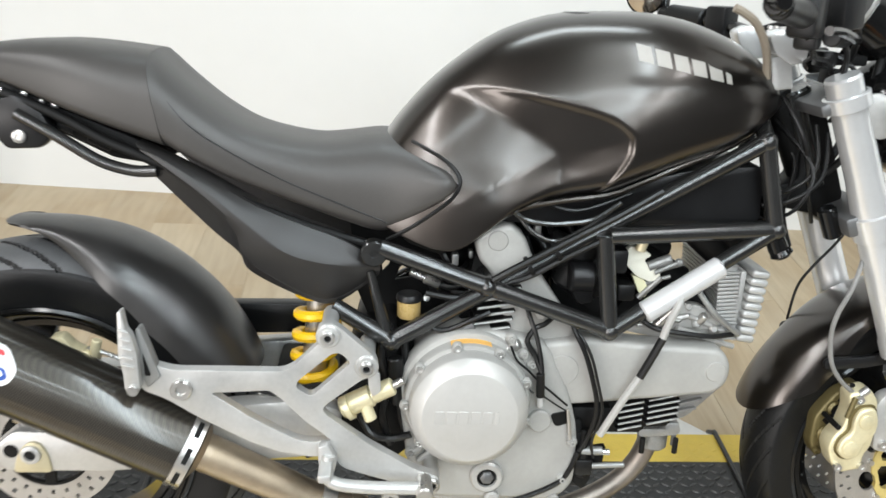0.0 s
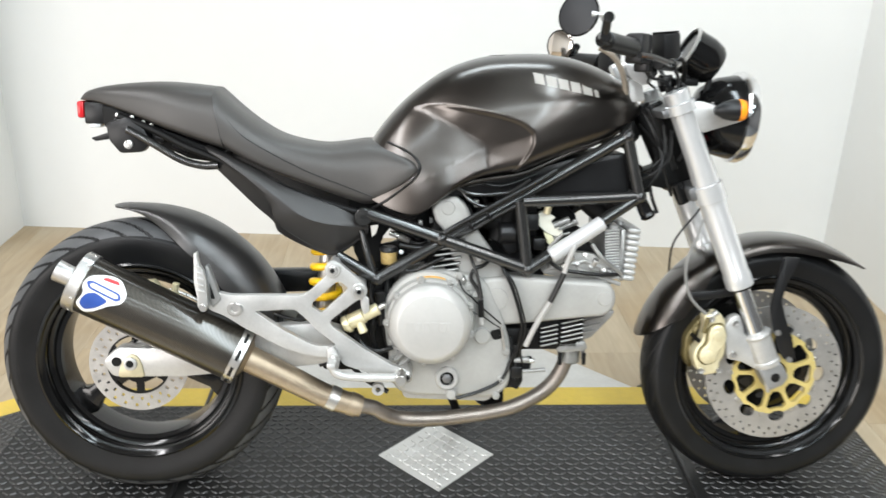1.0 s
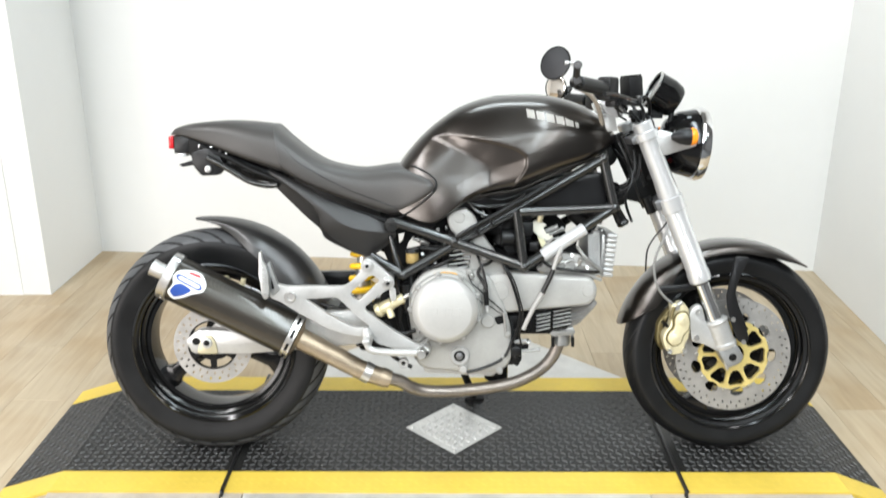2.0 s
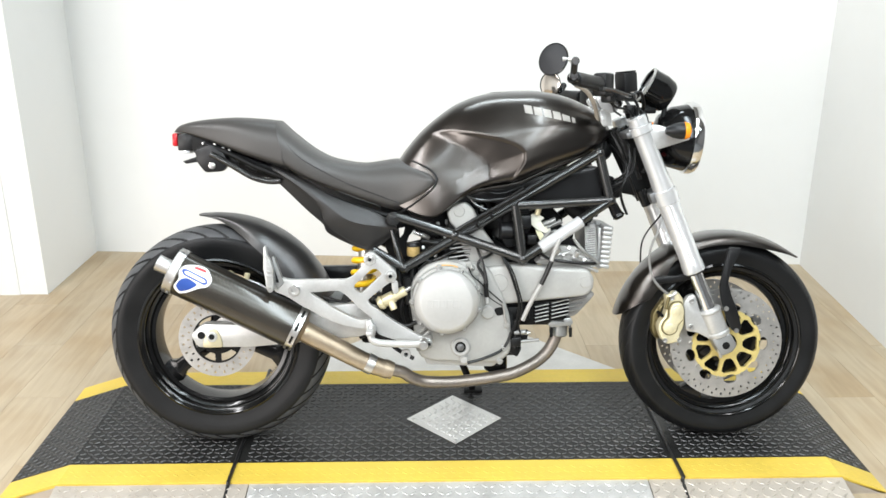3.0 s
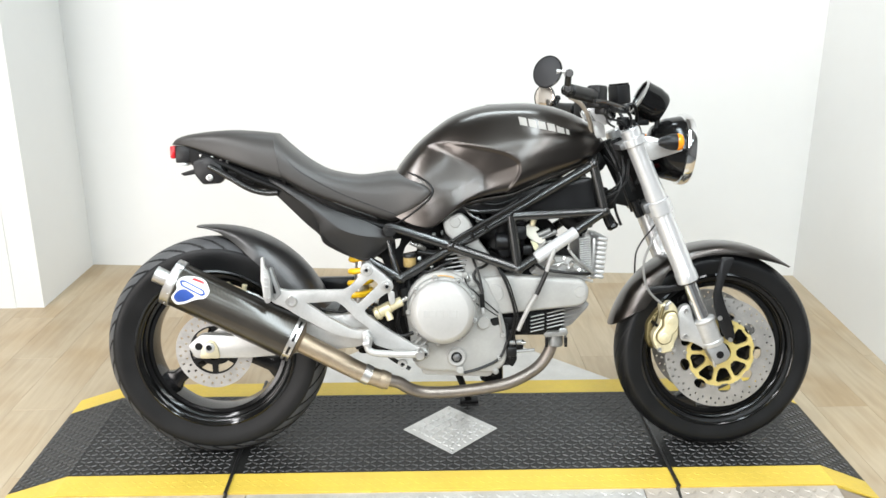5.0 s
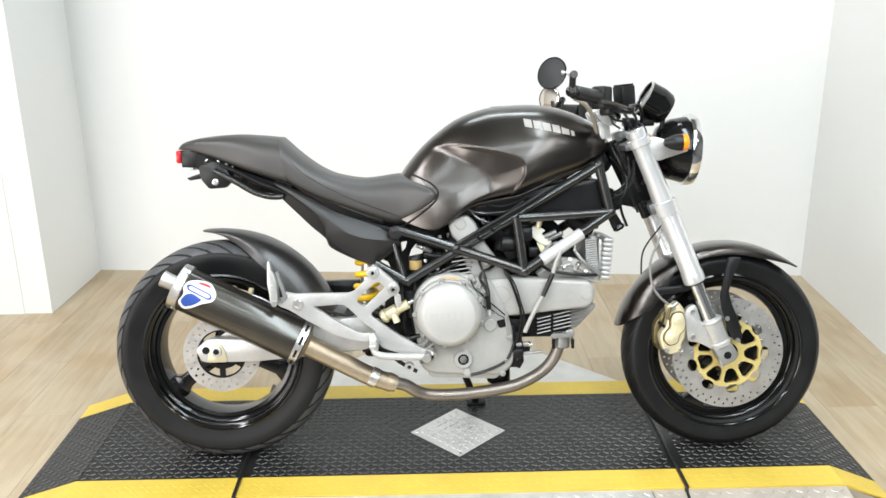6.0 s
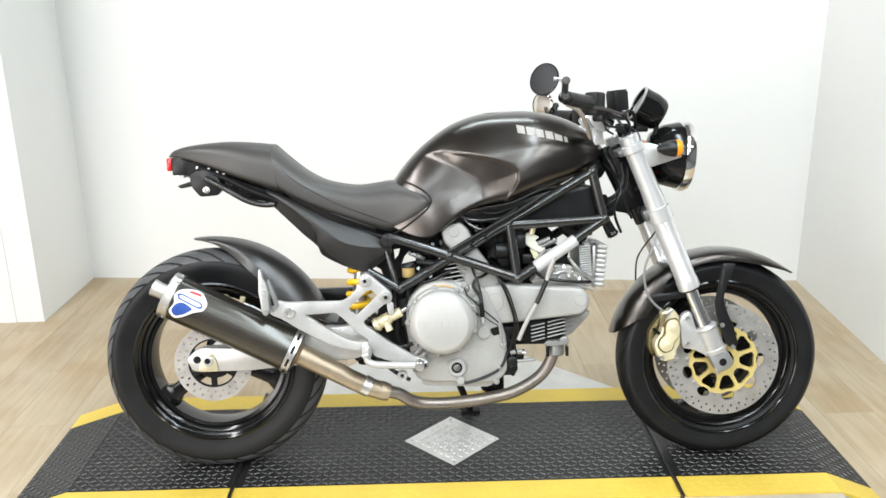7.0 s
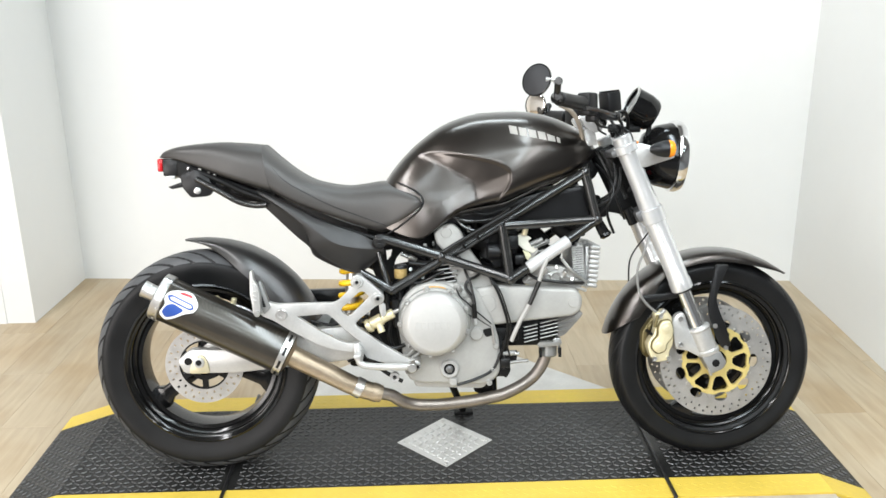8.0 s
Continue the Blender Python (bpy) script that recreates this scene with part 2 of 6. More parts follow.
def carbon_material():
    """Carbon weave under clear lacquer."""
    m = bpy.data.materials.new("carbon_fibre_weave")
    m.use_nodes = True
    nt = m.node_tree
    b = nt.nodes["Principled BSDF"]
    tc = nt.nodes.new("ShaderNodeTexCoord")
    ck = nt.nodes.new("ShaderNodeTexChecker")
    ck.inputs["Scale"].default_value = 430
    ck.inputs["Color1"].default_value, ck.inputs["Color2"].default_value = (0.092, 0.081, 0.065, 1), (0.038, 0.034, 0.028, 1)
    ns = nt.nodes.new("ShaderNodeTexNoise")
    ns.inputs["Scale"].default_value = 9
    mx = nt.nodes.new("ShaderNodeMix")
    mx.data_type = "RGBA"
    mx.inputs["B"].default_value = (0.022, 0.019, 0.015, 1)
    nt.links.new(tc.outputs["Object"], ck.inputs["Vector"])
    nt.links.new(tc.outputs["Object"], ns.inputs["Vector"])
    nt.links.new(ns.outputs["Fac"], mx.inputs["Factor"])
    nt.links.new(ck.outputs["Color"], mx.inputs["A"])
    nt.links.new(mx.outputs["Result"], b.inputs["Base Color"])
    b.inputs["Roughness"].default_value, b.inputs["Coat Weight"].default_value, b.inputs["Coat Roughness"].default_value = 0.32, 0.6, 0.11
    b.inputs["Metallic"].default_value = 0.6
    return m


M_CARBON = carbon_material()


# ---- mesh helpers ----
def part(name, bm, mat, parent=None, label="", smooth=40):
    """Links a bmesh as one mesh object under a thing or a part."""
    bmesh.ops.recalc_face_normals(bm, faces=bm.faces)
    me = bpy.data.meshes.new(name)
    if smooth:
        lim = radians(smooth)
        for f in bm.faces:
            f.smooth = True
        for e in bm.edges:
            if len(e.link_faces) == 2 and e.calc_face_angle(0) > lim:
                e.smooth = False
    bm.to_mesh(me)
    bm.free()
    me.materials.append(mat)
    ob = new(name, me)
    if parent:
        ob.parent = parent
    if label:
        ob["label"] = label
    return ob


def thing(name, label, category, group="", kind=""):
    return tagged(new(name), label, category, group, kind)


def merge(*bms):
    out = bmesh.new()
    for b in bms:
        me = bpy.data.meshes.new("tmp")
        b.to_mesh(me)
        b.free()
        out.from_mesh(me)
        bpy.data.meshes.remove(me)
    return out


def moved(bm, m):
    bmesh.ops.transform(bm, matrix=m, verts=bm.verts)
    return bm


def box(x0, x1, y0, y1, z0, z1, bevel=0.0, seg=2):
    bm = bmesh.new()
    bmesh.ops.create_cube(bm, size=1)
    for v in bm.verts:
        v.co = Vector(((x0 + x1) / 2 + v.co.x * (x1 - x0), (y0 + y1) / 2 + v.co.y * (y1 - y0), (z0 + z1) / 2 + v.co.z * (z1 - z0)))
    if bevel:
        bmesh.ops.bevel(bm, geom=bm.edges[:], offset=bevel, segments=seg, affect="EDGES", profile=0.5)
    return bm


def prism(outline, y0, y1, bevel=0.0, seg=2):
    """A plate: an outline in x and z, between two y."""
    bm = bmesh.new()
    front = [bm.verts.new((x, y0, z)) for x, z in outline]
    back = [bm.verts.new((x, y1, z)) for x, z in outline]
    bm.faces.new(front)
    bm.faces.new(back[::-1])
    n = len(outline)
    for i in range(n):
        bm.faces.new((front[i], back[i], back[(i + 1) % n], front[(i + 1) % n]))
    bmesh.ops.recalc_face_normals(bm, faces=bm.faces)
    if bevel:
        rim = [e for e in bm.edges if abs(e.verts[0].co.y - e.verts[1].co.y) < 1e-7]
        bmesh.ops.bevel(bm, geom=rim, offset=bevel, segments=seg, affect="EDGES", profile=0.5, clamp_overlap=True)
    return bm


def rounded(outline, radius, steps=4):
    """An outline with its corners rounded."""
    pts = []
    n = len(outline)
    for i in range(n):
        a, p, c = (Vector(outline[(i + k) % n]) for k in (-1, 0, 1))
        r = radius if not isinstance(radius, (list, tuple)) else radius[i]
        u, v = (a - p), (c - p)
        d = min(r, u.length * 0.45, v.length * 0.45)
        s, e = p + u.normalized() * d, p + v.normalized() * d
        for k in range(steps + 1):
            t = k / steps
            q = s * (1 - t) ** 2 + p * 2 * t * (1 - t) + e * t * t
            pts.append((q.x, q.y))
    return pts


def lathe(profile, centre=(0, 0, 0), axis=(0, 1, 0), n=48, close=False):
    """Revolves (radius, height) round an axis through the centre."""
    bm = bmesh.new()
    ax = Vector(axis).normalized()
    q = Vector((0, 0, 1)).rotation_difference(ax)
    c = Vector(centre)
    rings = []
    for r, h in profile:
        if r < 1e-6:
            rings.append([bm.verts.new(c + ax * h)])
        else:
            rings.append([bm.verts.new(c + q @ Vector((r * math.cos(2 * math.pi * i / n), r * math.sin(2 * math.pi * i / n), h))) for i in range(n)])
    pairs = list(zip(rings, rings[1:]))
    if close:
        pairs.append((rings[-1], rings[0]))
    for a, b in pairs:
        for i in range(n):
            j = (i + 1) % n
            if len(a) == 1 and len(b) == 1:
                continue
            if len(a) == 1:
                bm.faces.new((a[0], b[i], b[j]))
            elif len(b) == 1:
                bm.faces.new((a[i], b[0], a[j]))
            else:
                bm.faces.new((a[i], b[i], b[j], a[j]))
    return bm


def rod(a, b, r, r2=None, n=16, bevel=0.15):
    """A round bar from a to b with eased ends."""
    a, b = Vector(a), Vector(b)
    r2 = r if r2 is None else r2
    h = (b - a).length
    e = min(r, r2) * bevel
    return lathe([(0, 0), (r - e, 0), (r, e), (r2, h - e), (r2 - e, h), (0, h)], a, b - a, n)


def spline(points, steps=6):
    """Points smoothed by Catmull-Rom."""
    p = [Vector(q) for q in points]
    if len(p) < 3:
        return p
    out = []
    for i in range(len(p) - 1):
        a, b, c, d = p[max(i - 1, 0)], p[i], p[i + 1], p[min(i + 2, len(p) - 1)]
        for k in range(steps):
            t = k / steps
            out.append(0.5 * ((2 * b) + (c - a) * t + (2 * a - 5 * b + 4 * c - d) * t * t + (3 * b - a - 3 * c + d) * t ** 3))
    out.append(p[-1])
    return out


def sweep(points, r, n=10, steps=6, radii=None):
    """A round tube along smoothed points."""
    pts = spline(points, steps)
    bm = bmesh.new()
    t0 = (pts[1] - pts[0]).normalized()
    up = Vector((0, 1, 0)) if abs(t0.y) < 0.8 else Vector((1, 0, 0))
    rings = []
    for i, p in enumerate(pts):
        t = (pts[min(i + 1, len(pts) - 1)] - pts[max(i - 1, 0)]).normalized()
        side = t.cross(up).normalized()
        up = side.cross(t).normalized()
        rad = r
        if radii:
            f = i / (len(pts) - 1) * (len(radii) - 1)
            k = min(int(f), len(radii) - 2)
            rad = radii[k] + (radii[k + 1] - radii[k]) * (f - k)
        rings.append([bm.verts.new(p + (side * math.cos(2 * math.pi * j / n) + up * math.sin(2 * math.pi * j / n)) * rad) for j in range(n)])
    for a, b in zip(rings, rings[1:]):
        for j in range(n):
            bm.faces.new((a[j], a[(j + 1) % n], b[(j + 1) % n], b[j]))
    bm.faces.new(rings[0][::-1])
    bm.faces.new(rings[-1])
    return bm


def loft(rings):
    """Skins closed rings of equal length, with both ends capped."""
    bm = bmesh.new()
    vs = [[bm.verts.new(p) for p in ring] for ring in rings]
    n = len(vs[0])
    for a, b in zip(vs, vs[1:]):
        for j in range(n):
            bm.faces.new((a[j], a[(j + 1) % n], b[(j + 1) % n], b[j]))
    bm.faces.new(vs[0][::-1])
    bm.faces.new(vs[-1])
    return bm


def lerp_table(table, x):
    """Smooth value from a short table of (x, value)."""
    xs = [a for a, _ in table]
    if x <= xs[0]:
        return table[0][1]
    if x >= xs[-1]:
        return table[-1][1]
    k = max(i for i in range(len(xs)) if xs[i] <= x)
    p = [table[min(max(k + d, 0), len(table) - 1)] for d in (-1, 0, 1, 2)]
    h = p[2][0] - p[1][0]
    t = (x - p[1][0]) / h
    m0 = (p[2][1] - p[0][1]) / max(p[2][0] - p[0][0], 1e-6) * h
    m1 = (p[3][1] - p[1][1]) / max(p[3][0] - p[1][0], 1e-6) * h
    return (2 * t ** 3 - 3 * t * t + 1) * p[1][1] + (t ** 3 - 2 * t * t + t) * m0 + (3 * t * t - 2 * t ** 3) * p[2][1] + (t ** 3 - t * t) * m1


# ---- the room ----
def structure(name, bm, mat, label, category="wall", smooth=0):
    return tagged(part(name, bm, mat, None, "", smooth), label, category, "", "structure")


def wall_slab(name, a, b, label, thick=0.12, flip=1, mat=None):
    """An upright wall whose visible face runs from a to b."""
    a, b = Vector((*a, 0)), Vector((*b, 0))
    nrm = Vector((-(b - a).y, (b - a).x, 0)).normalized() * thick * flip
    bm = bmesh.new()
    lo, hi = FLOOR_Z - 0.05, CEIL_Z
    vs = [bm.verts.new((p.x, p.y, z)) for z in (lo, hi) for p in (a, b, b + nrm, a + nrm)]
    for q in ((0, 1, 2, 3), (4, 5, 6, 7), (0, 1, 5, 4), (1, 2, 6, 5), (2, 3, 7, 6), (3, 0, 4, 7)):
        bm.faces.new([vs[i] for i in q])
    return structure(name, bm, mat or M_WALL, label)


wall_slab("wall_back", (-1.075, 1.79), (2.40, 1.53), "smooth white painted back wall")
wall_slab("wall_right", (2.40, 1.53), (2.28, -0.30), "smooth white painted side wall", flip=1)
wall_slab("wall_return", (-1.08, 1.205), (-1.075, 1.79), "white painted wall return at the corner", flip=1)
wall_slab("wall_left_front", (HALL_X0, 1.20), (-1.20, 1.20), "white painted wall stub facing the room")
wall_slab("wall_right_front", (2.40, -0.30), (HALL_X1, -0.30), "white painted wall stub facing the room")
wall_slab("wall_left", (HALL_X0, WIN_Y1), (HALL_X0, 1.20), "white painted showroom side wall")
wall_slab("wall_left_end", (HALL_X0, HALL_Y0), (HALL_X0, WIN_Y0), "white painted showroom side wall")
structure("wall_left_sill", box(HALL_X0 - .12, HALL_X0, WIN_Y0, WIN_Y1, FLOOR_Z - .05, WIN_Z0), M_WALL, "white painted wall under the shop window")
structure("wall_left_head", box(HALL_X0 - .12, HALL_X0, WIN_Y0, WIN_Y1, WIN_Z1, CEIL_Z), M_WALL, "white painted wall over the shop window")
# unseen window, assumed only from the tank's bright left reflections
window = structure("unseen_window", box(HALL_X0 - .10, HALL_X0 - .03, WIN_Y0, WIN_Y1, WIN_Z0, WIN_Z0 + .05, .004), M_STEEL, "wide aluminium shop window, unseen, added for tank reflections", "window")
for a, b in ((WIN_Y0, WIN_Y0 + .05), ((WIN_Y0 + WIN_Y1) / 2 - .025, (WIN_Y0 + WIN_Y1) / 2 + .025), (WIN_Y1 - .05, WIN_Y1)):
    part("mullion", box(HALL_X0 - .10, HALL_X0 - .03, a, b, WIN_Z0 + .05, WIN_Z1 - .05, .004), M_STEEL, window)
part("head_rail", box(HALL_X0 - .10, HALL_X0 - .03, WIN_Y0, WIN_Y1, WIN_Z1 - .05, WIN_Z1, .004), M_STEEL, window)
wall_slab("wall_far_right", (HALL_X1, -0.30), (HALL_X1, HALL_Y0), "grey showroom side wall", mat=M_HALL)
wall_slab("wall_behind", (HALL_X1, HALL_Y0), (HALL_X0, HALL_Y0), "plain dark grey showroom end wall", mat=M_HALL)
structure("ceiling", box(HALL_X0 - .1, HALL_X1 + .1, HALL_Y0 - .1, 2.0, CEIL_Z, CEIL_Z + 0.08), M_CEIL, "plain grey ceiling", "ceiling")
floor = structure("floor", box(HALL_X0 - .1, HALL_X1 + .1, HALL_Y0 - .1, 2.0, FLOOR_Z - 0.06, FLOOR_Z - 0.006), M_GAP, "pale oak vinyl plank floor", "floor")
# out-of-view floor made dark to cut uplight under the motorcycle
structure("unseen_dark_floor", box(HALL_X0, HALL_X1, HALL_Y0, HALL_SEAM - 0.003, FLOOR_Z - 0.005, FLOOR_Z), M_HALL, "unseen dark grey floor, added to cut uplight", "floor")


# ---- the mat ----
MX0, MX1, MY, MYOUT = -0.415, 1.725, 0.232, 0.325
MAT_END0, MAT_END1, MID_X = -0.590, 1.865, 0.67
SEAM0, SEAM1 = 0.047, 1.287
mat = thing("workshop_mat", "black diamond-tread rubber mat with yellow edges on a low platform", "mat")


def mat_height(x):
    if x < MX0:
        return -(MX0 - x) / (MX0 - MAT_END0) * (-FLOOR_Z - 0.004)
    if x > MX1:
        return -(x - MX1) / (MAT_END1 - MX1) * (-FLOOR_Z - 0.004)
    return 0.0


def mat_sheet(x0, x1, y0, y1, thick=0.01):
    """A strip of mat that follows the platform and its end slopes."""
    xs = sorted({x0, x1, *[k for k in (MX0, MX1) if x0 < k < x1]})
    top = [(x, mat_height(x)) for x in xs]
    return prism(top + [(x, z - thick) for x, z in reversed(top)], y0, y1, 0.0)


sections = ((MAT_END0, SEAM0 - 0.004), (SEAM0 + 0.004, SEAM1 - 0.004), (SEAM1 + 0.004, MAT_END1))
for x0, x1 in sections:
    if x0 < MID_X < x1:
        # the middle section is cut out round the diamond-shaped plate
        h = 0.146
        for side in (-1, 1):
            bm = bmesh.new()
            pts = [(x0, 0), (MID_X - h, 0), (MID_X, side * h), (MID_X + h, 0), (x1, 0), (x1, side * MY), (x0, side * MY)]
            lo = [bm.verts.new((x, y, -0.01)) for x, y in pts]
            hi = [bm.verts.new((x, y, 0)) for x, y in pts]
            bm.faces.new(lo), bm.faces.new(hi)
            for i in range(7):
                bm.faces.new((lo[i], lo[(i + 1) % 7], hi[(i + 1) % 7], hi[i]))
            part("rubber_section", bm, M_MAT, mat, "", 0)
    else:
        part("rubber_section", mat_sheet(x0, x1, -MY, MY), M_MAT, mat, "", 0)
    for side in (-1, 1):
        ya, yb = sorted((side * (MY + 0.001), side * MYOUT))
        part("yellow_edge", mat_sheet(x0, x1, ya, yb), M_YELLOW, mat, "bright yellow safety edge strip", 0)


def tread_lugs(cells, length, width, height):
    """Raised tread bars: (x, y, z, slope, angle) each."""
    verts, faces = [], []
    for x, y, z, slope, ang in cells:
        c, s = math.cos(ang), math.sin(ang)
        k = len(verts)
        for (u, v, h) in ((-1, 0, 0), (-0.5, -1, 0), (0.5, -1, 0), (1, 0, 0), (0.5, 1, 0), (-0.5, 1, 0), (-0.72, 0, 1), (-0.4, -0.5, 1), (0.4, -0.5, 1), (0.72, 0, 1), (0.4, 0.5, 1), (-0.4, 0.5, 1)):
            px, py = u * length / 2, v * width / 2
            dx, dy = px * c - py * s, px * s + py * c
            verts.append((x + dx, y + dy, z + dx * slope + h * height))
        faces += [[k + i for i in f] for f in ((0, 1, 7, 6), (1, 2, 8, 7), (2, 3, 9, 8), (3, 4, 10, 9), (4, 5, 11, 10), (5, 0, 6, 11), (6, 7, 8, 9, 10, 11))]
    me = bpy.data.meshes.new("tread")
    me.from_pydata(verts, [], faces)
    bm = bmesh.new()
    bm.from_mesh(me)
    return bm


def mat_cells(x0, x1, y0, y1, pitch, skip):
    out = []
    for i in range(int((x1 - x0) / pitch) + 1):
        for j in range(int((y1 - y0) / pitch) + 1):
            x, y = x0 + i * pitch, y0 + j * pitch
            if skip(x, y):
                continue
            slope = 0.0
            if x < MX0:
                slope = 0.056 / (MX0 - MAT_END0)
            elif x > MX1:
                slope = -0.056 / (MAT_END1 - MX1)
            out.append((x, y, mat_height(x), slope, radians(32 if (i + j) % 2 else -32)))
    return out


def off_mat(x, y):
    near_seam = min(abs(x - SEAM0), abs(x - SEAM1)) < 0.016
    return near_seam or abs(x - MID_X) + abs(y) < 0.165


lugs = part("tread_pattern", tread_lugs(mat_cells(MAT_END0 + 0.012, MAT_END1 - 0.012, -MY + 0.012, MY - 0.01, 0.0200, off_mat), 0.0205, 0.0068, 0.0024), M_LUG, mat, "", 0)
tagged(lugs, kind="stuff")
edge_cells = []
for side in (-1, 1):
    ya, yb = sorted((side * (MY + 0.016), side * (MYOUT - 0.012)))
    edge_cells += mat_cells(MAT_END0 + 0.012, MAT_END1 - 0.012, ya, yb, 0.0225, lambda x, y: min(abs(x - SEAM0), abs(x - SEAM1)) < 0.016)
tagged(part("edge_tread_pattern", tread_lugs(edge_cells, 0.020, 0.006, 0.0005), M_YELLOW, mat, "", 0), kind="stuff")

for sx in (SEAM0, SEAM1):
    path = [(sx, 0.36, -0.02), (sx, 0.326, 0.003), (sx, 0.30, 0.004), (sx, 0.0, 0.004), (sx, -0.30, 0.004), (sx, -0.328, 0.003), (sx - 0.002, -0.345, -0.012), (sx - 0.003, -0.50, -0.040)]
    part("seam_strip", sweep(path, 0.0055, 8, 4), M_HOSE_STRIP, mat, "black rubber strip over the seam")

# diamond plate let into the mat
diamond = thing("diamond_plate", "square aluminium tread plate set diamond-wise in the mat", "plate")
h = 0.1455
bm = bmesh.new()
ring = [(MID_X - h, 0), (MID_X, -h), (MID_X + h, 0), (MID_X, h)]
lo = [bm.verts.new((x, y, -0.01)) for x, y in ring]
hi = [bm.verts.new((x, y, 0.001)) for x, y in ring]
bm.faces.new(lo), bm.faces.new(hi)
for i in range(4):
    bm.faces.new((lo[i], lo[(i + 1) % 4], hi[(i + 1) % 4], hi[i]))
part("plate", bm, M_TREAD, diamond, "", 0)
cells = [(MID_X + i * 0.019, j * 0.019, 0.001, 0, radians(45 if (i + j) % 2 else -45)) for i in range(-7, 8) for j in range(-7, 8) if abs(i) + abs(j) < 7]
tagged(part("plate_tread_pattern", tread_lugs(cells, 0.021, 0.0065, 0.0024), M_TREAD, diamond, "", 0), kind="stuff")
for sx, sy in ((-1, 0), (1, 0), (0, -1), (0, 1)):
    part("rivet", lathe([(0.006, 0), (0.005, 0.002), (0, 0.003)], (MID_X + sx * (h - 0.018), sy * (h - 0.018), 0.001), (0, 0, 1), 12), M_STEEL, diamond)

# platform under the mat, with a sloping tread plate apron in front
platform = thing("low_platform", "low tread-plate platform under the mat", "platform")
part("deck", prism([(MX0, -0.0105), (MX1, -0.0105), (MAT_END1, FLOOR_Z), (MAT_END0, FLOOR_Z)], -MYOUT, MYOUT), M_TREAD_TAN, platform, "", 0)
APRON = ((-0.42, 0.10, M_TREAD_TAN), (0.103, 1.19, M_TREAD), (1.193, 1.73, M_TREAD_TAN))
for x0, x1, m in APRON:
    bm = bmesh.new()
    xa, xb = (x0 - 0.0, x1)
    prof = [(-MYOUT - 0.001, -0.006), (-0.62, FLOOR_Z + 0.003), (-0.62, FLOOR_Z), (-MYOUT - 0.001, FLOOR_Z)]
    va = [bm.verts.new((xa, y, z)) for y, z in prof]
    vb = [bm.verts.new((xb, y, z)) for y, z in prof]
    bm.faces.new(va), bm.faces.new(vb)
    for i in range(4):
        bm.faces.new((va[i], va[(i + 1) % 4], vb[(i + 1) % 4], vb[i]))
    part("apron_plate", bm, m, platform, "", 0)
    fall = (FLOOR_Z + 0.009) / (0.62 - MYOUT)
    cl = []
    for i in range(int((x1 - x0) / 0.024)):
        for j in range(11):
            y = -MYOUT - 0.018 - j * 0.024
            cl.append((x0 + 0.014 + i * 0.024, y, -0.006 + fall * (-y - MYOUT), 0, radians(45 if (i + j) % 2 else -45)))
    tagged(part("apron_tread_pattern", tread_lugs(cl, 0.024, 0.007, 0.002), m, platform, "", 0), kind="stuff")

# large plate on the floor behind the platform
back_plate = thing("floor_plate", "large aluminium tread plate lying diamond-wise on the floor", "plate")
bm = bmesh.new()
ring = [(MID_X - 0.70, MYOUT + 0.004), (MID_X + 0.70, MYOUT + 0.004), (MID_X + 0.05, 0.98), (MID_X - 0.05, 0.98)]
lo = [bm.verts.new((x, y, FLOOR_Z)) for x, y in ring]
hi = [bm.verts.new((x, y, FLOOR_Z + 0.006)) for x, y in ring]
bm.faces.new(lo), bm.faces.new(hi)
for i in range(4):
    bm.faces.new((lo[i], lo[(i + 1) % 4], hi[(i + 1) % 4], hi[i]))
part("plate", bm, M_TREAD, back_plate, "", 0)

# ---- the motorcycle ----
bike = thing("motorcycle", "satin graphite naked sport motorcycle leaning on its side stand", "motorcycle")
bike.matrix_world = Matrix.Translation((0, -0.09, 0)) @ Matrix.Rotation(radians(-10.5), 4, "X")


def sect(x, w, zt, zc, zb, n=44, pu=1.0, pl=0.6, py=0.85, shear=0.0):
    """A body section across the bike: round above the widest line, fuller below it."""
    ring = []
    for i in range(n):
        a = 2 * math.pi * i / n
        c, s = math.cos(a), math.sin(a)
        y = w * math.copysign(abs(c) ** py, c)
        z = zc + (zt - zc) * s ** pu if s >= 0 else zc - (zc - zb) * abs(s) ** pl
        ring.append(Vector((x + shear * (zt - z), y, z)))
    return ring


# fuel tank with a knee scoop on both sides
TANK_TOP = [(.50, .80), (.53, .845), (.571, .893), (.612, .93), (.664, .967), (.716, .99), (.767, 1.003), (.841, 1.009), (.904, 1.008), (.968, .996), (1.034, .970), (1.079, .938), (1.104, .905)]
TANK_LOW = [(.50, .70), (.53, .682), (.580, .662), (.618, .664), (.656, .690), (.700, .718), (.764, .734), (.834, .746), (.931, .788), (1.033, .828), (1.07, .855), (1.104, .88)]
TANK_WIDE = [(.50, .104), (.56, .123), (.62, .136), (.70, .146), (.80, .150), (.90, .150), (.97, .138), (1.03, .115), (1.08, .078), (1.104, .045)]
SCOOP_EDGE = [(q.x, q.y) for q in spline([(.588, .893, 0), (.66, .899, 0), (.74, .889, 0), (.812, .872, 0), (.846, .853, 0), (.857, .832, 0), (.846, .800, 0), (.822, .765, 0), (.795, .728, 0)], 5)]
SCOOP_FOLD = [(q.x, q.y) for q in spline([(.588, .889, 0), (.640, .872, 0), (.700, .845, 0), (.745, .820, 0), (.757, .805, 0), (.756, .780, 0), (.752, .725, 0)], 5)]
SCOOP_WALL = SCOOP_EDGE + SCOOP_FOLD[::-1]
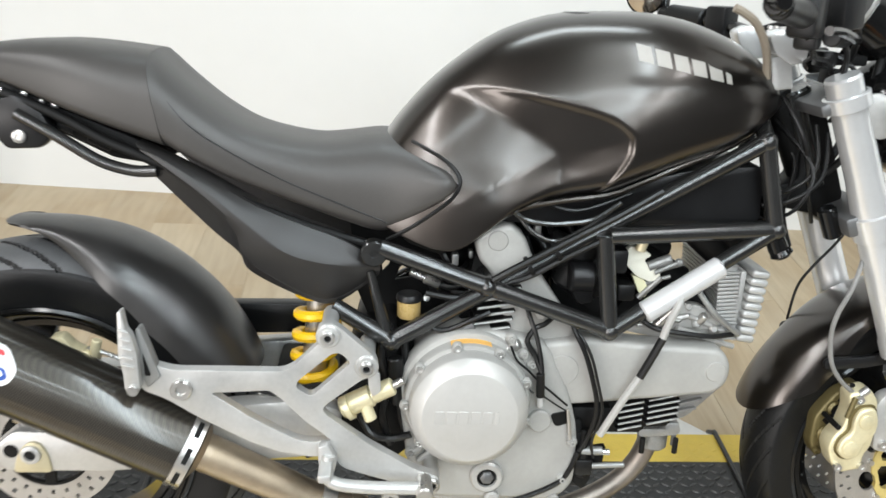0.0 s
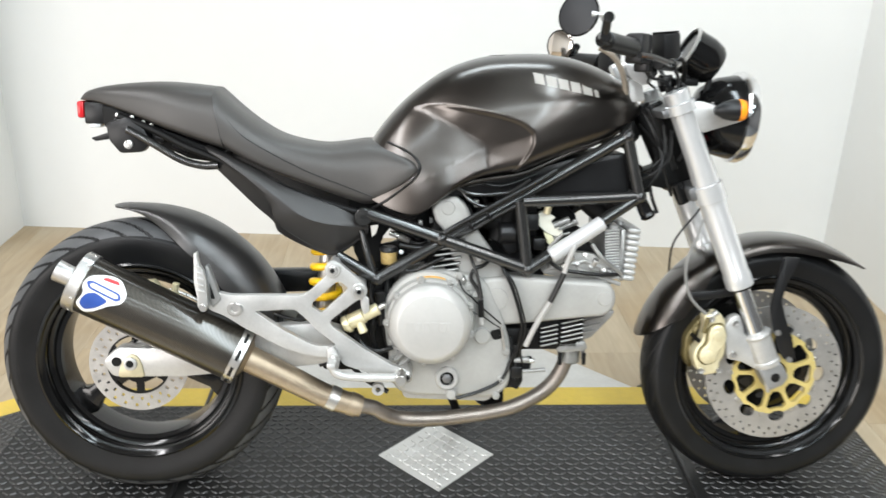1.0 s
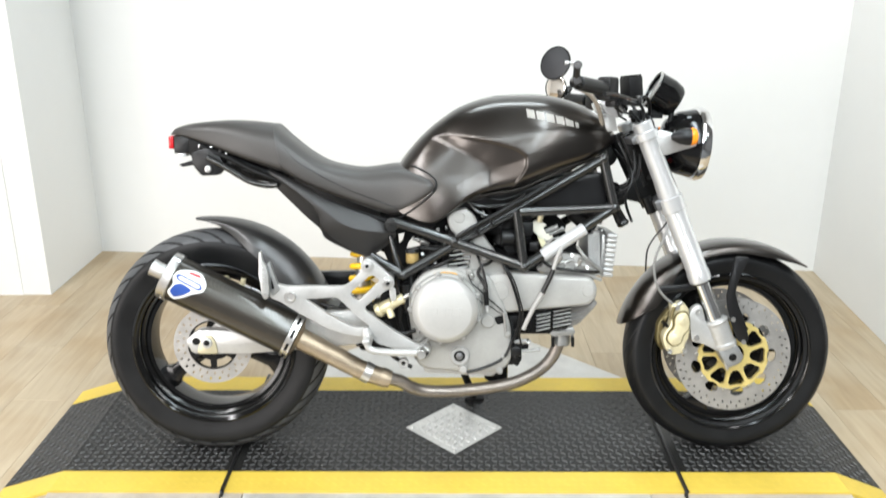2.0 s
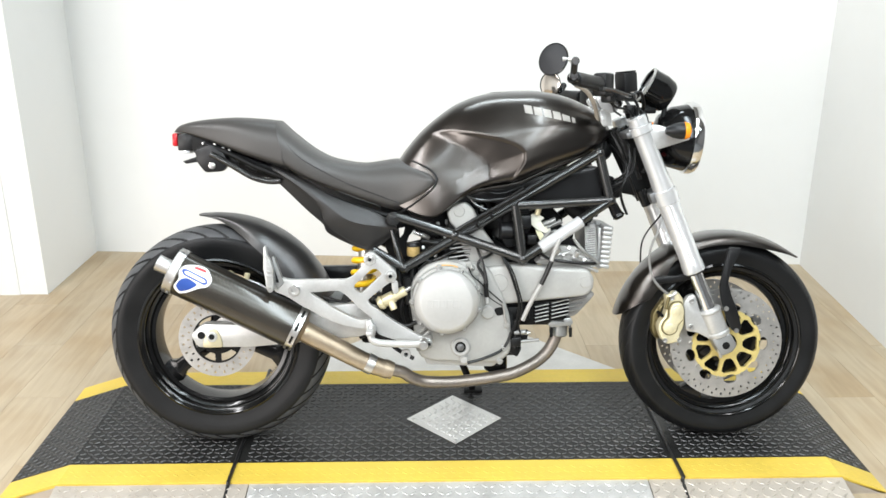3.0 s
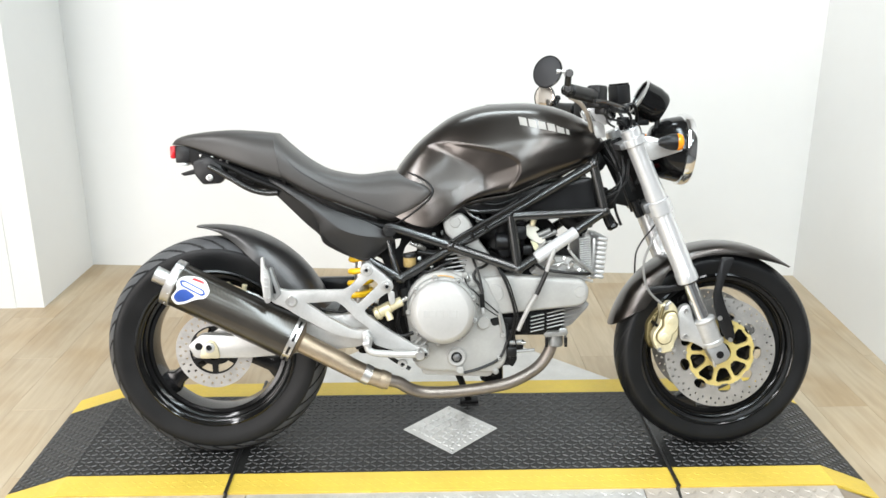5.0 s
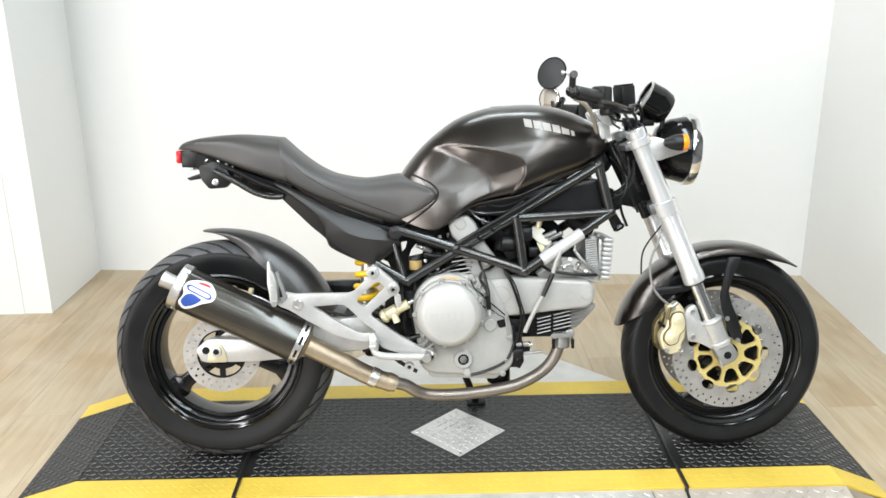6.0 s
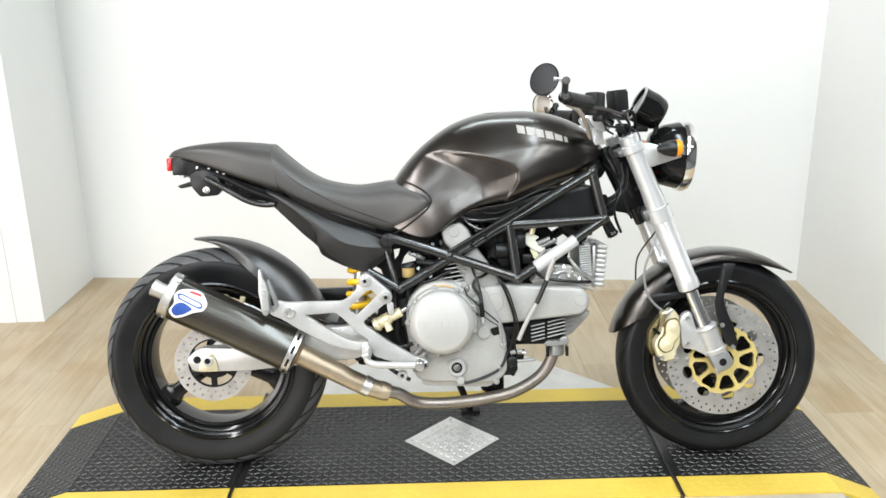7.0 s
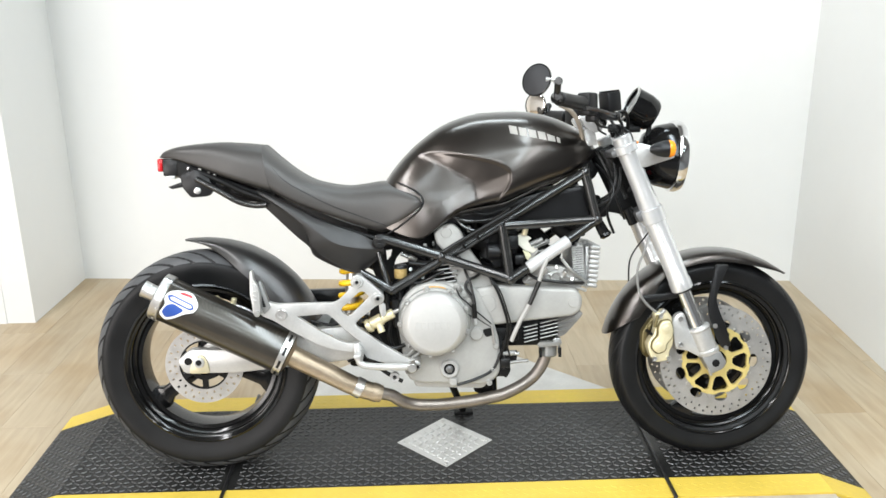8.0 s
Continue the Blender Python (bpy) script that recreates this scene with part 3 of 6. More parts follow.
SCOOP_PANEL = SCOOP_FOLD + [(.60, .66), (.50, .70), (.52, .84)]


def inside_depth(x, z, poly):
    """How far a point lies inside an outline, in metres; negative outside."""
    best, inside = 9.0, False
    n = len(poly)
    for i in range(n):
        (x0, z0), (x1, z1) = poly[i], poly[(i + 1) % n]
        dx, dz = x1 - x0, z1 - z0
        t = max(0, min(1, ((x - x0) * dx + (z - z0) * dz) / (dx * dx + dz * dz)))
        best = min(best, math.hypot(x - x0 - t * dx, z - z0 - t * dz))
        if (z0 > z) != (z1 > z) and x < x0 + (z - z0) / (z1 - z0) * dx:
            inside = not inside
    return best if inside else -best


def ease(k):
    k = min(1, max(0, k))
    return k * k * (3 - 2 * k)


def line_gap(x, z, line):
    """Distance from a point to an open line, and how far along the line the nearest spot lies."""
    best, along, run = 9.0, 0.0, 0.0
    for (x0, z0), (x1, z1) in zip(line, line[1:]):
        dx, dz = x1 - x0, z1 - z0
        size = math.hypot(dx, dz)
        t = max(0, min(1, ((x - x0) * dx + (z - z0) * dz) / (size * size)))
        gap = math.hypot(x - x0 - t * dx, z - z0 - t * dz)
        if gap < best:
            best, along = gap, run + t * size
        run += size
    return best, along


def scoop_depth(x, z):
    """Knee scoop: a broad wall falls in from the crisp upper and front edge to a fold; behind the fold the knee panel runs out towards the seat."""
    fold, along = line_gap(x, z, SCOOP_FOLD)
    deep = 0.026 * ease((along + 0.01) / 0.17) * (1 - 0.5 * ease((0.80 - z) / 0.08))
    if inside_depth(x, z, SCOOP_WALL) > 0:
        edge = line_gap(x, z, SCOOP_EDGE)[0]
        r = edge / (edge + fold + 1e-6)
        return deep * (0.15 * ease(edge / 0.006) + 0.85 * (1 - (1 - r) ** 1.45)) * min(1, edge / 0.003)
    if inside_depth(x, z, SCOOP_PANEL) > 0:
        return deep * (1 - ease((fold + 0.004) / 0.17))
    return 0.0


def tank_waist(x):
    """Height of the widest line as a share of the tank's depth: low over the knee panel, higher in front."""
    return 0.05 + 0.31 * ease((x - 0.62) / 0.27)


def tank_side(x, zz):
    """Half width of the tank at a height, before the scoop."""
    zt, zb, w = lerp_table(TANK_TOP, x), lerp_table(TANK_LOW, x), lerp_table(TANK_WIDE, x)
    zc = zb + (zt - zb) * tank_waist(x)
    s = min(1, max(0, (zz - zc) / (zt - zc)))
    return w * math.sqrt(max(0, 1 - s * s)) ** 0.85


rings = []
N = 220
for i in range(N + 1):
    x = 0.50 + (1.104 - 0.50) * i / N
    zt, zb, w = lerp_table(TANK_TOP, x), lerp_table(TANK_LOW, x), lerp_table(TANK_WIDE, x)
    ring = sect(x, w, zt, zb + (zt - zb) * tank_waist(x), zb, 240, 1.0, 0.46, 0.85)
    for p in ring:
        if abs(p.y) > 0.05:
            p.y -= math.copysign(scoop_depth(p.x, p.z), p.y)
    rings.append(ring)
c = sum(rings[-1], Vector()) / len(rings[-1])
rings.append([c + (p - c) * 0.5 + Vector((0.006, 0, 0)) for p in rings[-1]])
tank = part("fuel_tank", loft(rings), M_PAINT, bike, "satin graphite steel tank with knee scoops", 60)

# rolled lip along the tank's lower edge
for side in (-1, 1):
    part("tank_lip", sweep([(x, side * .80 * lerp_table(TANK_WIDE, x), lerp_table(TANK_LOW, x) + .010) for x in (.545, .606, .656, .705, .764, .834, .885, .931, .985, 1.033, 1.07)], .0042, 8, 5), M_PAINT, tank)

# filler cap area kept low on the crown
part("filler_cap", lathe([(0.034, -0.01), (0.034, 0.004), (0.030, 0.007), (0, 0.008)], (.80, .0, .998), (0, 0, 1), 32), M_BLACK, tank)

# seat and tail cowl
SEAT_TOP = [(.180, .927), (.212, .897), (.262, .857), (.311, .829), (.362, .815), (.412, .809), (.454, .813), (.508, .820), (.55, .813), (.58, .801), (.603, .786), (.613, .768)]
SEAT_LOW = [(.180, .795), (.26, .764), (.36, .726), (.46, .690), (.50, .679), (.525, .684), (.56, .708), (.59, .733), (.604, .747), (.613, .760)]
SEAT_WIDE = [(.18, .112), (.26, .110), (.36, .106), (.46, .110), (.52, .116), (.57, .131), (.600, .137), (.613, .128)]
rings = []
for i in range(49):
    x = .1784 + (.613 - .1784) * i / 48
    zt, zb = lerp_table(SEAT_TOP, x), lerp_table(SEAT_LOW, x)
    f = max(0, 1 - i / 12)
    rings.append(sect(x, lerp_table(SEAT_WIDE, x), zt, zb + (zt - zb) * 0.45, zb, 64, 0.8, 0.35, 0.6, 0.2 * f))
seat = part("seat", loft(rings), M_SEAT, bike, "black vinyl solo seat with a stitched seam", 60)


def seat_side(x, z, off=0.0):
    zt, zb, w = lerp_table(SEAT_TOP, x), lerp_table(SEAT_LOW, x), lerp_table(SEAT_WIDE, x)
    zc = zb + (zt - zb) * 0.45
    s = abs((z - zc) / ((zt - zc) if z > zc else (zc - zb)))
    s = min(1, s) ** (1 / 0.8 if z > zc else 1 / 0.35)
    return w * math.sqrt(max(0, 1 - s * s)) ** 0.6 + off


seam = [(.186, .912), (.201, .878), (.236, .836), (.281, .805), (.366, .760), (.45, .727), (.515, .703)]
for side in (-1, 1):
    part("seam_piping", sweep([(x, side * seat_side(x, z, 0.0002), z) for x, z in seam], 0.0011, 8, 5), M_HOSE, seat)

# dark strip for the shaded gap where the seat's nose meets the tank
for side in (-1, 1):
    edge = [(.548, .818), (.580, .805), (.604, .790), (.616, .770), (.606, .746), (.578, .721), (.545, .696), (.515, .677)]
    part("gap_shade_strip", sweep([(x, side * (max(tank_side(x, z), seat_side(min(x, .612), z)) + .0005), z) for x, z in edge], .0028, 8, 5), M_HOSE, seat)

COWL_TOP = [(-.112, .900), (-.100, .914), (-.048, .928), (.051, .937), (.12, .934), (.178, .928)]
COWL_LOW = [(-.112, .896), (-.067, .890), (.045, .850), (.12, .819), (.178, .795)]
COWL_WIDE = [(-.112, .030), (-.09, .050), (0, .082), (.09, .104), (.178, .113)]
rings = []
for i in range(33):
    x = -.112 + (.178 + .112) * i / 32
    zt, zb = lerp_table(COWL_TOP, x), lerp_table(COWL_LOW, x)
    f = max(0, (i - 20) / 12)
    rings.append(sect(x, lerp_table(COWL_WIDE, x), zt, zb + (zt - zb) * 0.4, zb, 64, 0.75, 0.3, 0.6, 0.2 * f))
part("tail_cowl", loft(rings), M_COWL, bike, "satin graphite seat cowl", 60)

# side covers under the seat: an upper facet, a crease and a lower facet
COVER_TOP = [(.165, .104, .806), (.200, .106, .790), (.268, .110, .756), (.326, .112, .724), (.385, .113, .700), (.444, .114, .679), (.476, .113, .662), (.502, .110, .643)]
COVER_CREASE = [(.170, .106, .798), (.195, .114, .788), (.259, .126, .747), (.316, .134, .703), (.363, .138, .667), (.405, .138, .651), (.455, .134, .643), (.507, .118, .637)]
COVER_LOW = [(.178, .086, .762), (.200, .088, .741), (.263, .090, .679), (.300, .090, .646), (.318, .094, .618), (.394, .098, .581), (.443, .100, .575), (.506, .108, .623)]

# edge of the recess at the lower rear of each cover
COVER_STEP = [(.174, .103, .792), (.196, .109, .777), (.251, .121, .737), (.299, .124, .688), (.315, .118, .645), (.393, .102, .590), (.443, .104, .583), (.506, .110, .627)]


def side_cover(side):
    def line(p):
        return [Vector((q.x, side * q.y, q.z)) for q in spline(p, 7)]
    t, c, l = line(COVER_TOP), line(COVER_CREASE), line(COVER_LOW)
    rows = [[Vector((p.x, side * .07, p.z)) for p in t], t]
    st = line(COVER_STEP)
    for k in (.3, .6, .94):
        rows.append([a.lerp(b_, k) + Vector((0, side * .004 * math.sin(k * math.pi), 0)) for a, b_ in zip(t, c)])
    rows.append(c)
    for k in (.06, .5, .94):
        rows.append([a.lerp(b_, k) + Vector((0, side * .003 * math.sin(k * math.pi), 0)) for a, b_ in zip(c, st)])
    rows.append(st)
    rows.append([p + Vector((0, -side * .010 * (1 - ease((p.x - .27) / .06)), -.001)) for p in st])
    rows += [l, [Vector((p.x, side * .07, p.z + .004)) for p in l]]
    bm = bmesh.new()
    vs = [[bm.verts.new(p) for p in r] for r in rows]
    for a, b_ in zip(vs, vs[1:]):
        for i in range(len(a) - 1):
            bm.faces.new((a[i], a[i + 1], b_[i + 1], b_[i]))
    for col in (0, -1):
        bm.faces.new([r[col] for r in vs])
    for i in range(len(vs[0]) - 1):
        bm.faces.new((vs[0][i], vs[0][i + 1], vs[-1][i + 1], vs[-1][i]))
    return bm


for side in (-1, 1):
    part("side_cover", side_cover(side), M_POD, bike, "matt black moulded side cover", 28)


# wheels
def tyre(cx, cz, radius, width, rim_r, cut=.0062, deep=.0045, n=640, pitch=0.064):
    """Round-crowned tyre with sidewall rings and slanting tread grooves."""
    hw = width / 2
    depth = radius - rim_r
    bm = bmesh.new()
    prof = []
    m = 80
    for i in range(m + 1):
        a = math.pi * i / m
        s, c = math.sin(a), math.cos(a)
        r, y = rim_r + depth * s ** 0.62, -hw * c * (1 if s > 0.5 else 0.80 + 0.2 * (s / 0.5))
        prof.append((r, y, s, abs(a - math.pi / 2)))
    rings = []
    for k in range(n):
        t = 2 * math.pi * k / n
        ring = []
        for r, y, s, bend in prof:
            if s < 0.54 and s > 0.30 and int(s * 22) % 4 == 0:
                r -= 0.0012
            if s > 0.54:
                run = (t * radius + 0.125 * bend + (0 if y < 0 else pitch / 2)) % pitch
                if run < cut and bend > 0.10:
                    r -= deep
            ring.append(bm.verts.new((cx + r * math.cos(t), y, cz + r * math.sin(t))))
        for y in (hw * 0.72, -hw * 0.72):
            ring.append(bm.verts.new((cx + (rim_r - .012) * math.cos(t), y, cz + (rim_r - .012) * math.sin(t))))
        rings.append(ring)
    q = len(rings[0])
    full = [p[0] for p in prof]
    for k in range(n):
        a, b = rings[k], rings[(k + 1) % n]
        for i in range(q):
            f = bm.faces.new((a[i], a[(i + 1) % q], b[(i + 1) % q], b[i]))
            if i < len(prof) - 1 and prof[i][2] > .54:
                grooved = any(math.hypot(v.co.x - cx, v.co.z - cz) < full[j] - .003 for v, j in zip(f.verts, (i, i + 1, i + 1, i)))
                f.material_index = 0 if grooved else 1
    return bm


def rim(cx, cz, rim_r, width):
    h = width / 2
    # from the well inside the tyre, over the flange, down the stepped barrel
    half = [(rim_r + .006, h), (rim_r + .001, h + .002), (rim_r - .003, h - .001), (rim_r - .005, h - .006), (rim_r - .011, h - .008), (rim_r - .013, h - .014), (rim_r - .014, h - .022), (rim_r - .022, h - .025), (rim_r - .026, h - .034), (rim_r - .036, h - .036)]
    prof = [(rim_r + .006, -h), (rim_r + .006, -h + .006), (rim_r - .004, -h + .010), (rim_r - .009, -h + .03), (rim_r - .026, -h + .045), (rim_r - .026, h - .045),
            (rim_r - .009, h - .03), (rim_r - .004, h - .010), (rim_r + .006, h - .006)] + half + [(rim_r - .040, 0)] + [(r, -y) for r, y in half[::-1][:-1]]
    return lathe(prof, (cx, 0, cz), (0, 1, 0), 96, True)


def spoke(cx, cz, ang, r0, r1, thick):
    """One cast spoke that splits wide at hub and rim."""
    out = [(r0, -.034), (r0 + .03, -.022), (r0 + .07, -.019), (r1 - .03, -.022), (r1, -.040), (r1, .040), (r1 - .03, .022), (r0 + .07, .019), (r0 + .03, .022), (r0, .034)]
    c, s = math.cos(ang), math.sin(ang)
    return prism([(cx + u * c - v * s, cz + u * s + v * c) for u, v in out], -thick / 2, thick / 2, 0.006, 2)


def perforated_disc(cx, cz, y, r0, r1, thick, rows, per_row, n=180):
    """A brake disc with real drilled holes."""
    bm = bmesh.new()
    m = rows * 2 + 1
    rr = [r0 + (r1 - r0) * k / m for k in range(m + 1)]
    step = n // per_row
    keep = lambda i, k: not (k % 2 == 1 and (i + (k // 2) * 2) % step == 0)
    grid = {}
    for f, yy in ((0, y - thick / 2), (1, y + thick / 2)):
        for i in range(n):
            a = 2 * math.pi * i / n
            for k in range(m + 1):
                grid[f, i, k] = bm.verts.new((cx + rr[k] * math.cos(a), yy, cz + rr[k] * math.sin(a)))
    for i in range(n):
        j = (i + 1) % n
        for k in range(m):
            if keep(i, k):
                bm.faces.new((grid[0, i, k], grid[0, j, k], grid[0, j, k + 1], grid[0, i, k + 1]))
                bm.faces.new((grid[1, i, k + 1], grid[1, j, k + 1], grid[1, j, k], grid[1, i, k]))
            else:
                for (a, b) in (((i, k), (j, k)), ((j, k), (j, k + 1)), ((j, k + 1), (i, k + 1)), ((i, k + 1), (i, k))):
                    bm.faces.new((grid[(0, *a)], grid[(0, *b)], grid[(1, *b)], grid[(1, *a)]))
        for k in (0, m):
            bm.faces.new((grid[0, i, k], grid[0, j, k], grid[1, j, k], grid[1, i, k]))
    return bm


RX, RZ, RR = -0.005, 0.318, 0.318
FX, FZ, FR = 1.447, 0.292, 0.292

rear_wheel = part("rear_wheel", rim(RX, RZ, 0.222, 0.145), M_BLACK, bike, "gloss black cast rear wheel", 50)
part("tyre", tyre(RX, RZ, RR, 0.168, 0.222), M_RUBBER, rear_wheel, "black road tyre with a scuffed tread, its lit crown painted pale", 24).data.materials.append(M_SCUFF_LIT)
for k in range(3):
    part("spoke", spoke(RX, RZ, radians(98 + 120 * k), 0.03, 0.188, 0.035), M_BLACK, rear_wheel)
part("hub", lathe([(0, -.06), (.045, -.06), (.05, -.05), (.045, 0), (.05, .05), (.045, .06), (0, .06)], (RX, 0, RZ), (0, 1, 0), 32), M_BLACK, rear_wheel)
part("brake_disc", perforated_disc(RX, RZ, -.078, .070, .109, .005, 2, 24, 96), M_DISC, rear_wheel, "drilled steel rear brake disc", 30)


front_wheel = part("front_wheel", rim(FX, FZ, 0.222, 0.10), M_BLACK, bike, "gloss black cast front wheel", 50)
part("tyre", tyre(FX, FZ, FR, 0.122, 0.222, .0055, .0028), M_RUBBER, front_wheel, "black road tyre", 24).data.materials.append(M_RUBBER)
for k in range(3):
    part("spoke", spoke(FX, FZ, radians(5 + 120 * k), 0.03, 0.188, 0.03), M_BLACK, front_wheel)
part("hub", lathe([(0, -.05), (.035, -.05), (.04, -.04), (.035, 0), (.04, .04), (.035, .05), (0, .05)], (FX, 0, FZ), (0, 1, 0), 32), M_BLACK, front_wheel)


# black drum added behind the discs so their openings look dark
part("dark_hub_backing", lathe([(.03, -.030), (.100, -.030), (.110, -.022), (.110, .022), (.100, .030), (.03, .030)], (FX, 0, FZ), (0, 1, 0), 48, True), M_BLACK, front_wheel)


def cut_plate(cx, cz, y, r0, r1, solid_at, t, n=396, step=.0021):
    """A round plate of two faces with windows cut through it."""
    bm = bmesh.new()
    m = max(2, round((r1 - r0) / step))
    rr = [r0 + (r1 - r0) * k / m for k in range(m + 1)]
    keep = [[solid_at((rr[k] + rr[k + 1]) / 2, 2 * math.pi * (i + .5) / n) for k in range(m)] for i in range(n)]
    grid = {(f, i, k): bm.verts.new((cx + rr[k] * math.cos(2 * math.pi * i / n), yy, cz + rr[k] * math.sin(2 * math.pi * i / n)))
            for f, yy in ((0, y - t), (1, y + t)) for i in range(n) for k in range(m + 1)}
    for i in range(n):
        j = (i + 1) % n
        for k in range(m):
            if not keep[i][k]:
                continue
            bm.faces.new((grid[0, i, k], grid[0, j, k], grid[0, j, k + 1], grid[0, i, k + 1]))
            bm.faces.new((grid[1, i, k + 1], grid[1, j, k + 1], grid[1, j, k], grid[1, i, k]))
            for di, dk, a, b in ((0, -1, (i, k), (j, k)), (0, 1, (i, k + 1), (j, k + 1)), (-1, 0, (i, k), (i, k + 1)), (1, 0, (j, k), (j, k + 1))):
                kk = k + dk
                if kk < 0 or kk >= m or not keep[(i + di) % n][kk]:
                    bm.faces.new((grid[(0, *a)], grid[(0, *b)], grid[(1, *b)], grid[(1, *a)]))
    bmesh.ops.delete(bm, geom=[v for v in bm.verts if not v.link_faces], context="VERTS")
    return bm


def bay(r, a):
    """Place within the nearest of nine bays: across it and along it."""
    d = (a - radians(39) + math.pi / 9) % (2 * math.pi / 9) - math.pi / 9
    return r * math.sin(d), r * math.cos(d)


def carrier_arms(r, a):
    """Gold spider: hub ring, outer ring and arms between wedge windows, scalloped at the rim."""
    u, v = bay(r, a)
    if math.hypot(u / .0195, (v - .1075) / .0140) < 1:
        return False
    half = v * math.tan(radians(20)) - .0052
    return not (.046 < v < .0880 and abs(u) < half - max(0, .054 - v) * .6 - max(0, v - .080) * 1.2)


def disc_foot(r, a):
    u, v = bay(r, a)
    return math.hypot(u / .0190, (v - .1075) / .0135) > 1


for side in (-1, 1):
    disc = part("brake_disc", merge(perforated_disc(FX, FZ, side * .070, .129, .161, .005, 2, 36), cut_plate(FX, FZ, side * .070, .0980, .1292, disc_foot, .0025, 630, .0012)), M_DISC, front_wheel, "large drilled steel front brake disc", 30)
    part("carrier", cut_plate(FX, FZ, side * .072, .030, .0990, carrier_arms, .0045, 540, .0016), M_CARRIER, disc, "gold disc carrier", 30)
    for k in range(9):
        a = radians(19 + 40 * k)
        part("bobbin", lathe([(0, -.007), (.005, -.007), (.006, 0), (.005, .007), (0, .007)], (FX + .1025 * math.cos(a), side * .071, FZ + .1025 * math.sin(a)), (0, 1, 0), 12), M_STEEL, disc)


def rear_spider(r, a):
    """Rear disc carrier: six open windows between a hub ring and a rim ring."""
    d = (a + math.pi / 6) % (math.pi / 3) - math.pi / 6
    return not (.043 < r < .0655 and abs(d) < math.pi / 6 - .008 / r)


part("disc_carrier", cut_plate(RX, RZ, -.0765, .030, .0735, rear_spider, .0035, 240, .002), M_DARK, rear_wheel)


# mudguards
def mudguard(cx, cz, a0, a1, crown, side_r, half, rake=0.0, nseg=40, ncross=20, t=0.004):
    """Curved guard over a wheel: crown radius and side radius follow the angle."""
    rings = []
    for i in range(nseg + 1):
        u = i / nseg
        rc, rs, w = crown(u), side_r(u), half(u)
        outer, inner = [], []
        for j in range(ncross + 1):
            s = (j / ncross * 2 - 1) * math.pi / 2
            y, k = w * math.sin(s), abs(math.cos(s)) ** 0.65
            r = rs + (rc - rs) * k
            a = radians(a0 + (a1 - a0) * u - rake * (1 - k) * max(0, 1 - 2.5 * u))
            outer.append((r, y, a))
            inner.append((r - t if k > 0.2 else r, y * (1 - t / w), a))
        rings.append([Vector((cx + r * math.cos(a), y, cz + r * math.sin(a))) for r, y, a in outer + inner[::-1]])
    return loft(rings)


part("rear_mudguard", mudguard(RX, RZ, 99, 20, lambda u: .352 - .006 * u, lambda u: .347 - .084 * min(1, u * 1.6) ** 0.85, lambda u: .040 + .060 * ease(u * 2.2), 6.0), M_GUARD, bike, "satin black rear hugger mudguard", 50)
front_guard = part("front_mudguard", mudguard(FX, FZ, 167, 51, lambda u: .318 + .006 * abs(u - .5), lambda u: .256 + .030 * ease((u - .15) / .25) + .03 * max(0, (u - .75) / .25) ** 2, lambda u: .072 - .03 * max(0, u - .8) * 2, 18.0), M_PAINT, bike, "satin graphite front mudguard", 50)

# exhaust
MUF_A, MUF_B, MUF_R = Vector((-.088, -.168, .530)), Vector((.244, -.160, .362)), .0605
axis = (MUF_B - MUF_A).normalized()
length = (MUF_B - MUF_A).length
muffler = part("muffler", lathe([(.050, 0), (MUF_R, .004), (MUF_R, length - .004), (.050, length)], MUF_A, axis, 48), M_CARBON, bike, "carbon-fibre muffler can", 40)
part("end_cap", lathe([(MUF_R - .001, -.004), (MUF_R + .0015, -.008), (MUF_R + .0035, -.006), (MUF_R + .0035, .016), (MUF_R + .0005, .018), (MUF_R - .001, .004)], MUF_A, axis, 48, True), M_STEEL, muffler, "riveted steel end cap", 30)
part("end_face", lathe([(.021, -.003), (.050, -.003), (MUF_R - .0007, -.001), (MUF_R - .0007, .003), (.021, .003)], MUF_A, axis, 48, True), M_STEEL, muffler)
part("outlet", lathe([(.021, .0), (.0225, -.044), (.0205, -.044), (.019, 0)], MUF_A - axis * .006, axis, 32, True), M_STEEL, muffler)
part("strap", lathe([(MUF_R + .0005, length - .024), (MUF_R + .0035, length - .023), (MUF_R + .0035, length - .003), (MUF_R + .0005, length - .002)], MUF_A, axis, 48, True), M_STEEL, muffler, "slotted steel strap")
part("front_cone", lathe([(.055, 0), (.040, .004), (.029, .010), (.029, .02), (0, .02)], MUF_B, axis, 40), M_LINKPIPE, muffler)
link = part("link_pipe", sweep([tuple(MUF_B + axis * .004), (.33, -.150, .313), (.42, -.140, .262), (.49, -.130, .236)], .03, 20, 6, [.029, .028, .026, .024]), M_LINKPIPE, bike, "heat-tinted steel link pipe")
part("clamp", lathe([(.024, -.012), (.0285, -.011), (.0285, .011), (.024, .012)], (.428, -.139, .259), (.86, .07, -.46), 32, True), M_STEEL, link)
part("clamp_ring", lathe([(.022, -.010), (.0265, -.009), (.0265, .009), (.022, .010)], (.472, -.1325, .242), (.93, .10, -.35), 32, True), M_LINKPIPE, link)
part("header_pipe", sweep([(.485, -.131, .239), (.518, -.122, .229), (.547, -.112, .208), (.585, -.102, .194), (.65, -.095, .190), (.712, -.085, .192), (.78, -.078, .199), (.842, -.07, .211), (.908, -.06, .243), (.946, -.055, .284), (.966, -.055, .340)], .0172, 20, 6), M_HEADER, bike, "browned steel exhaust header")

# trellis frame of round tubes
TUBE_R = 0.0132


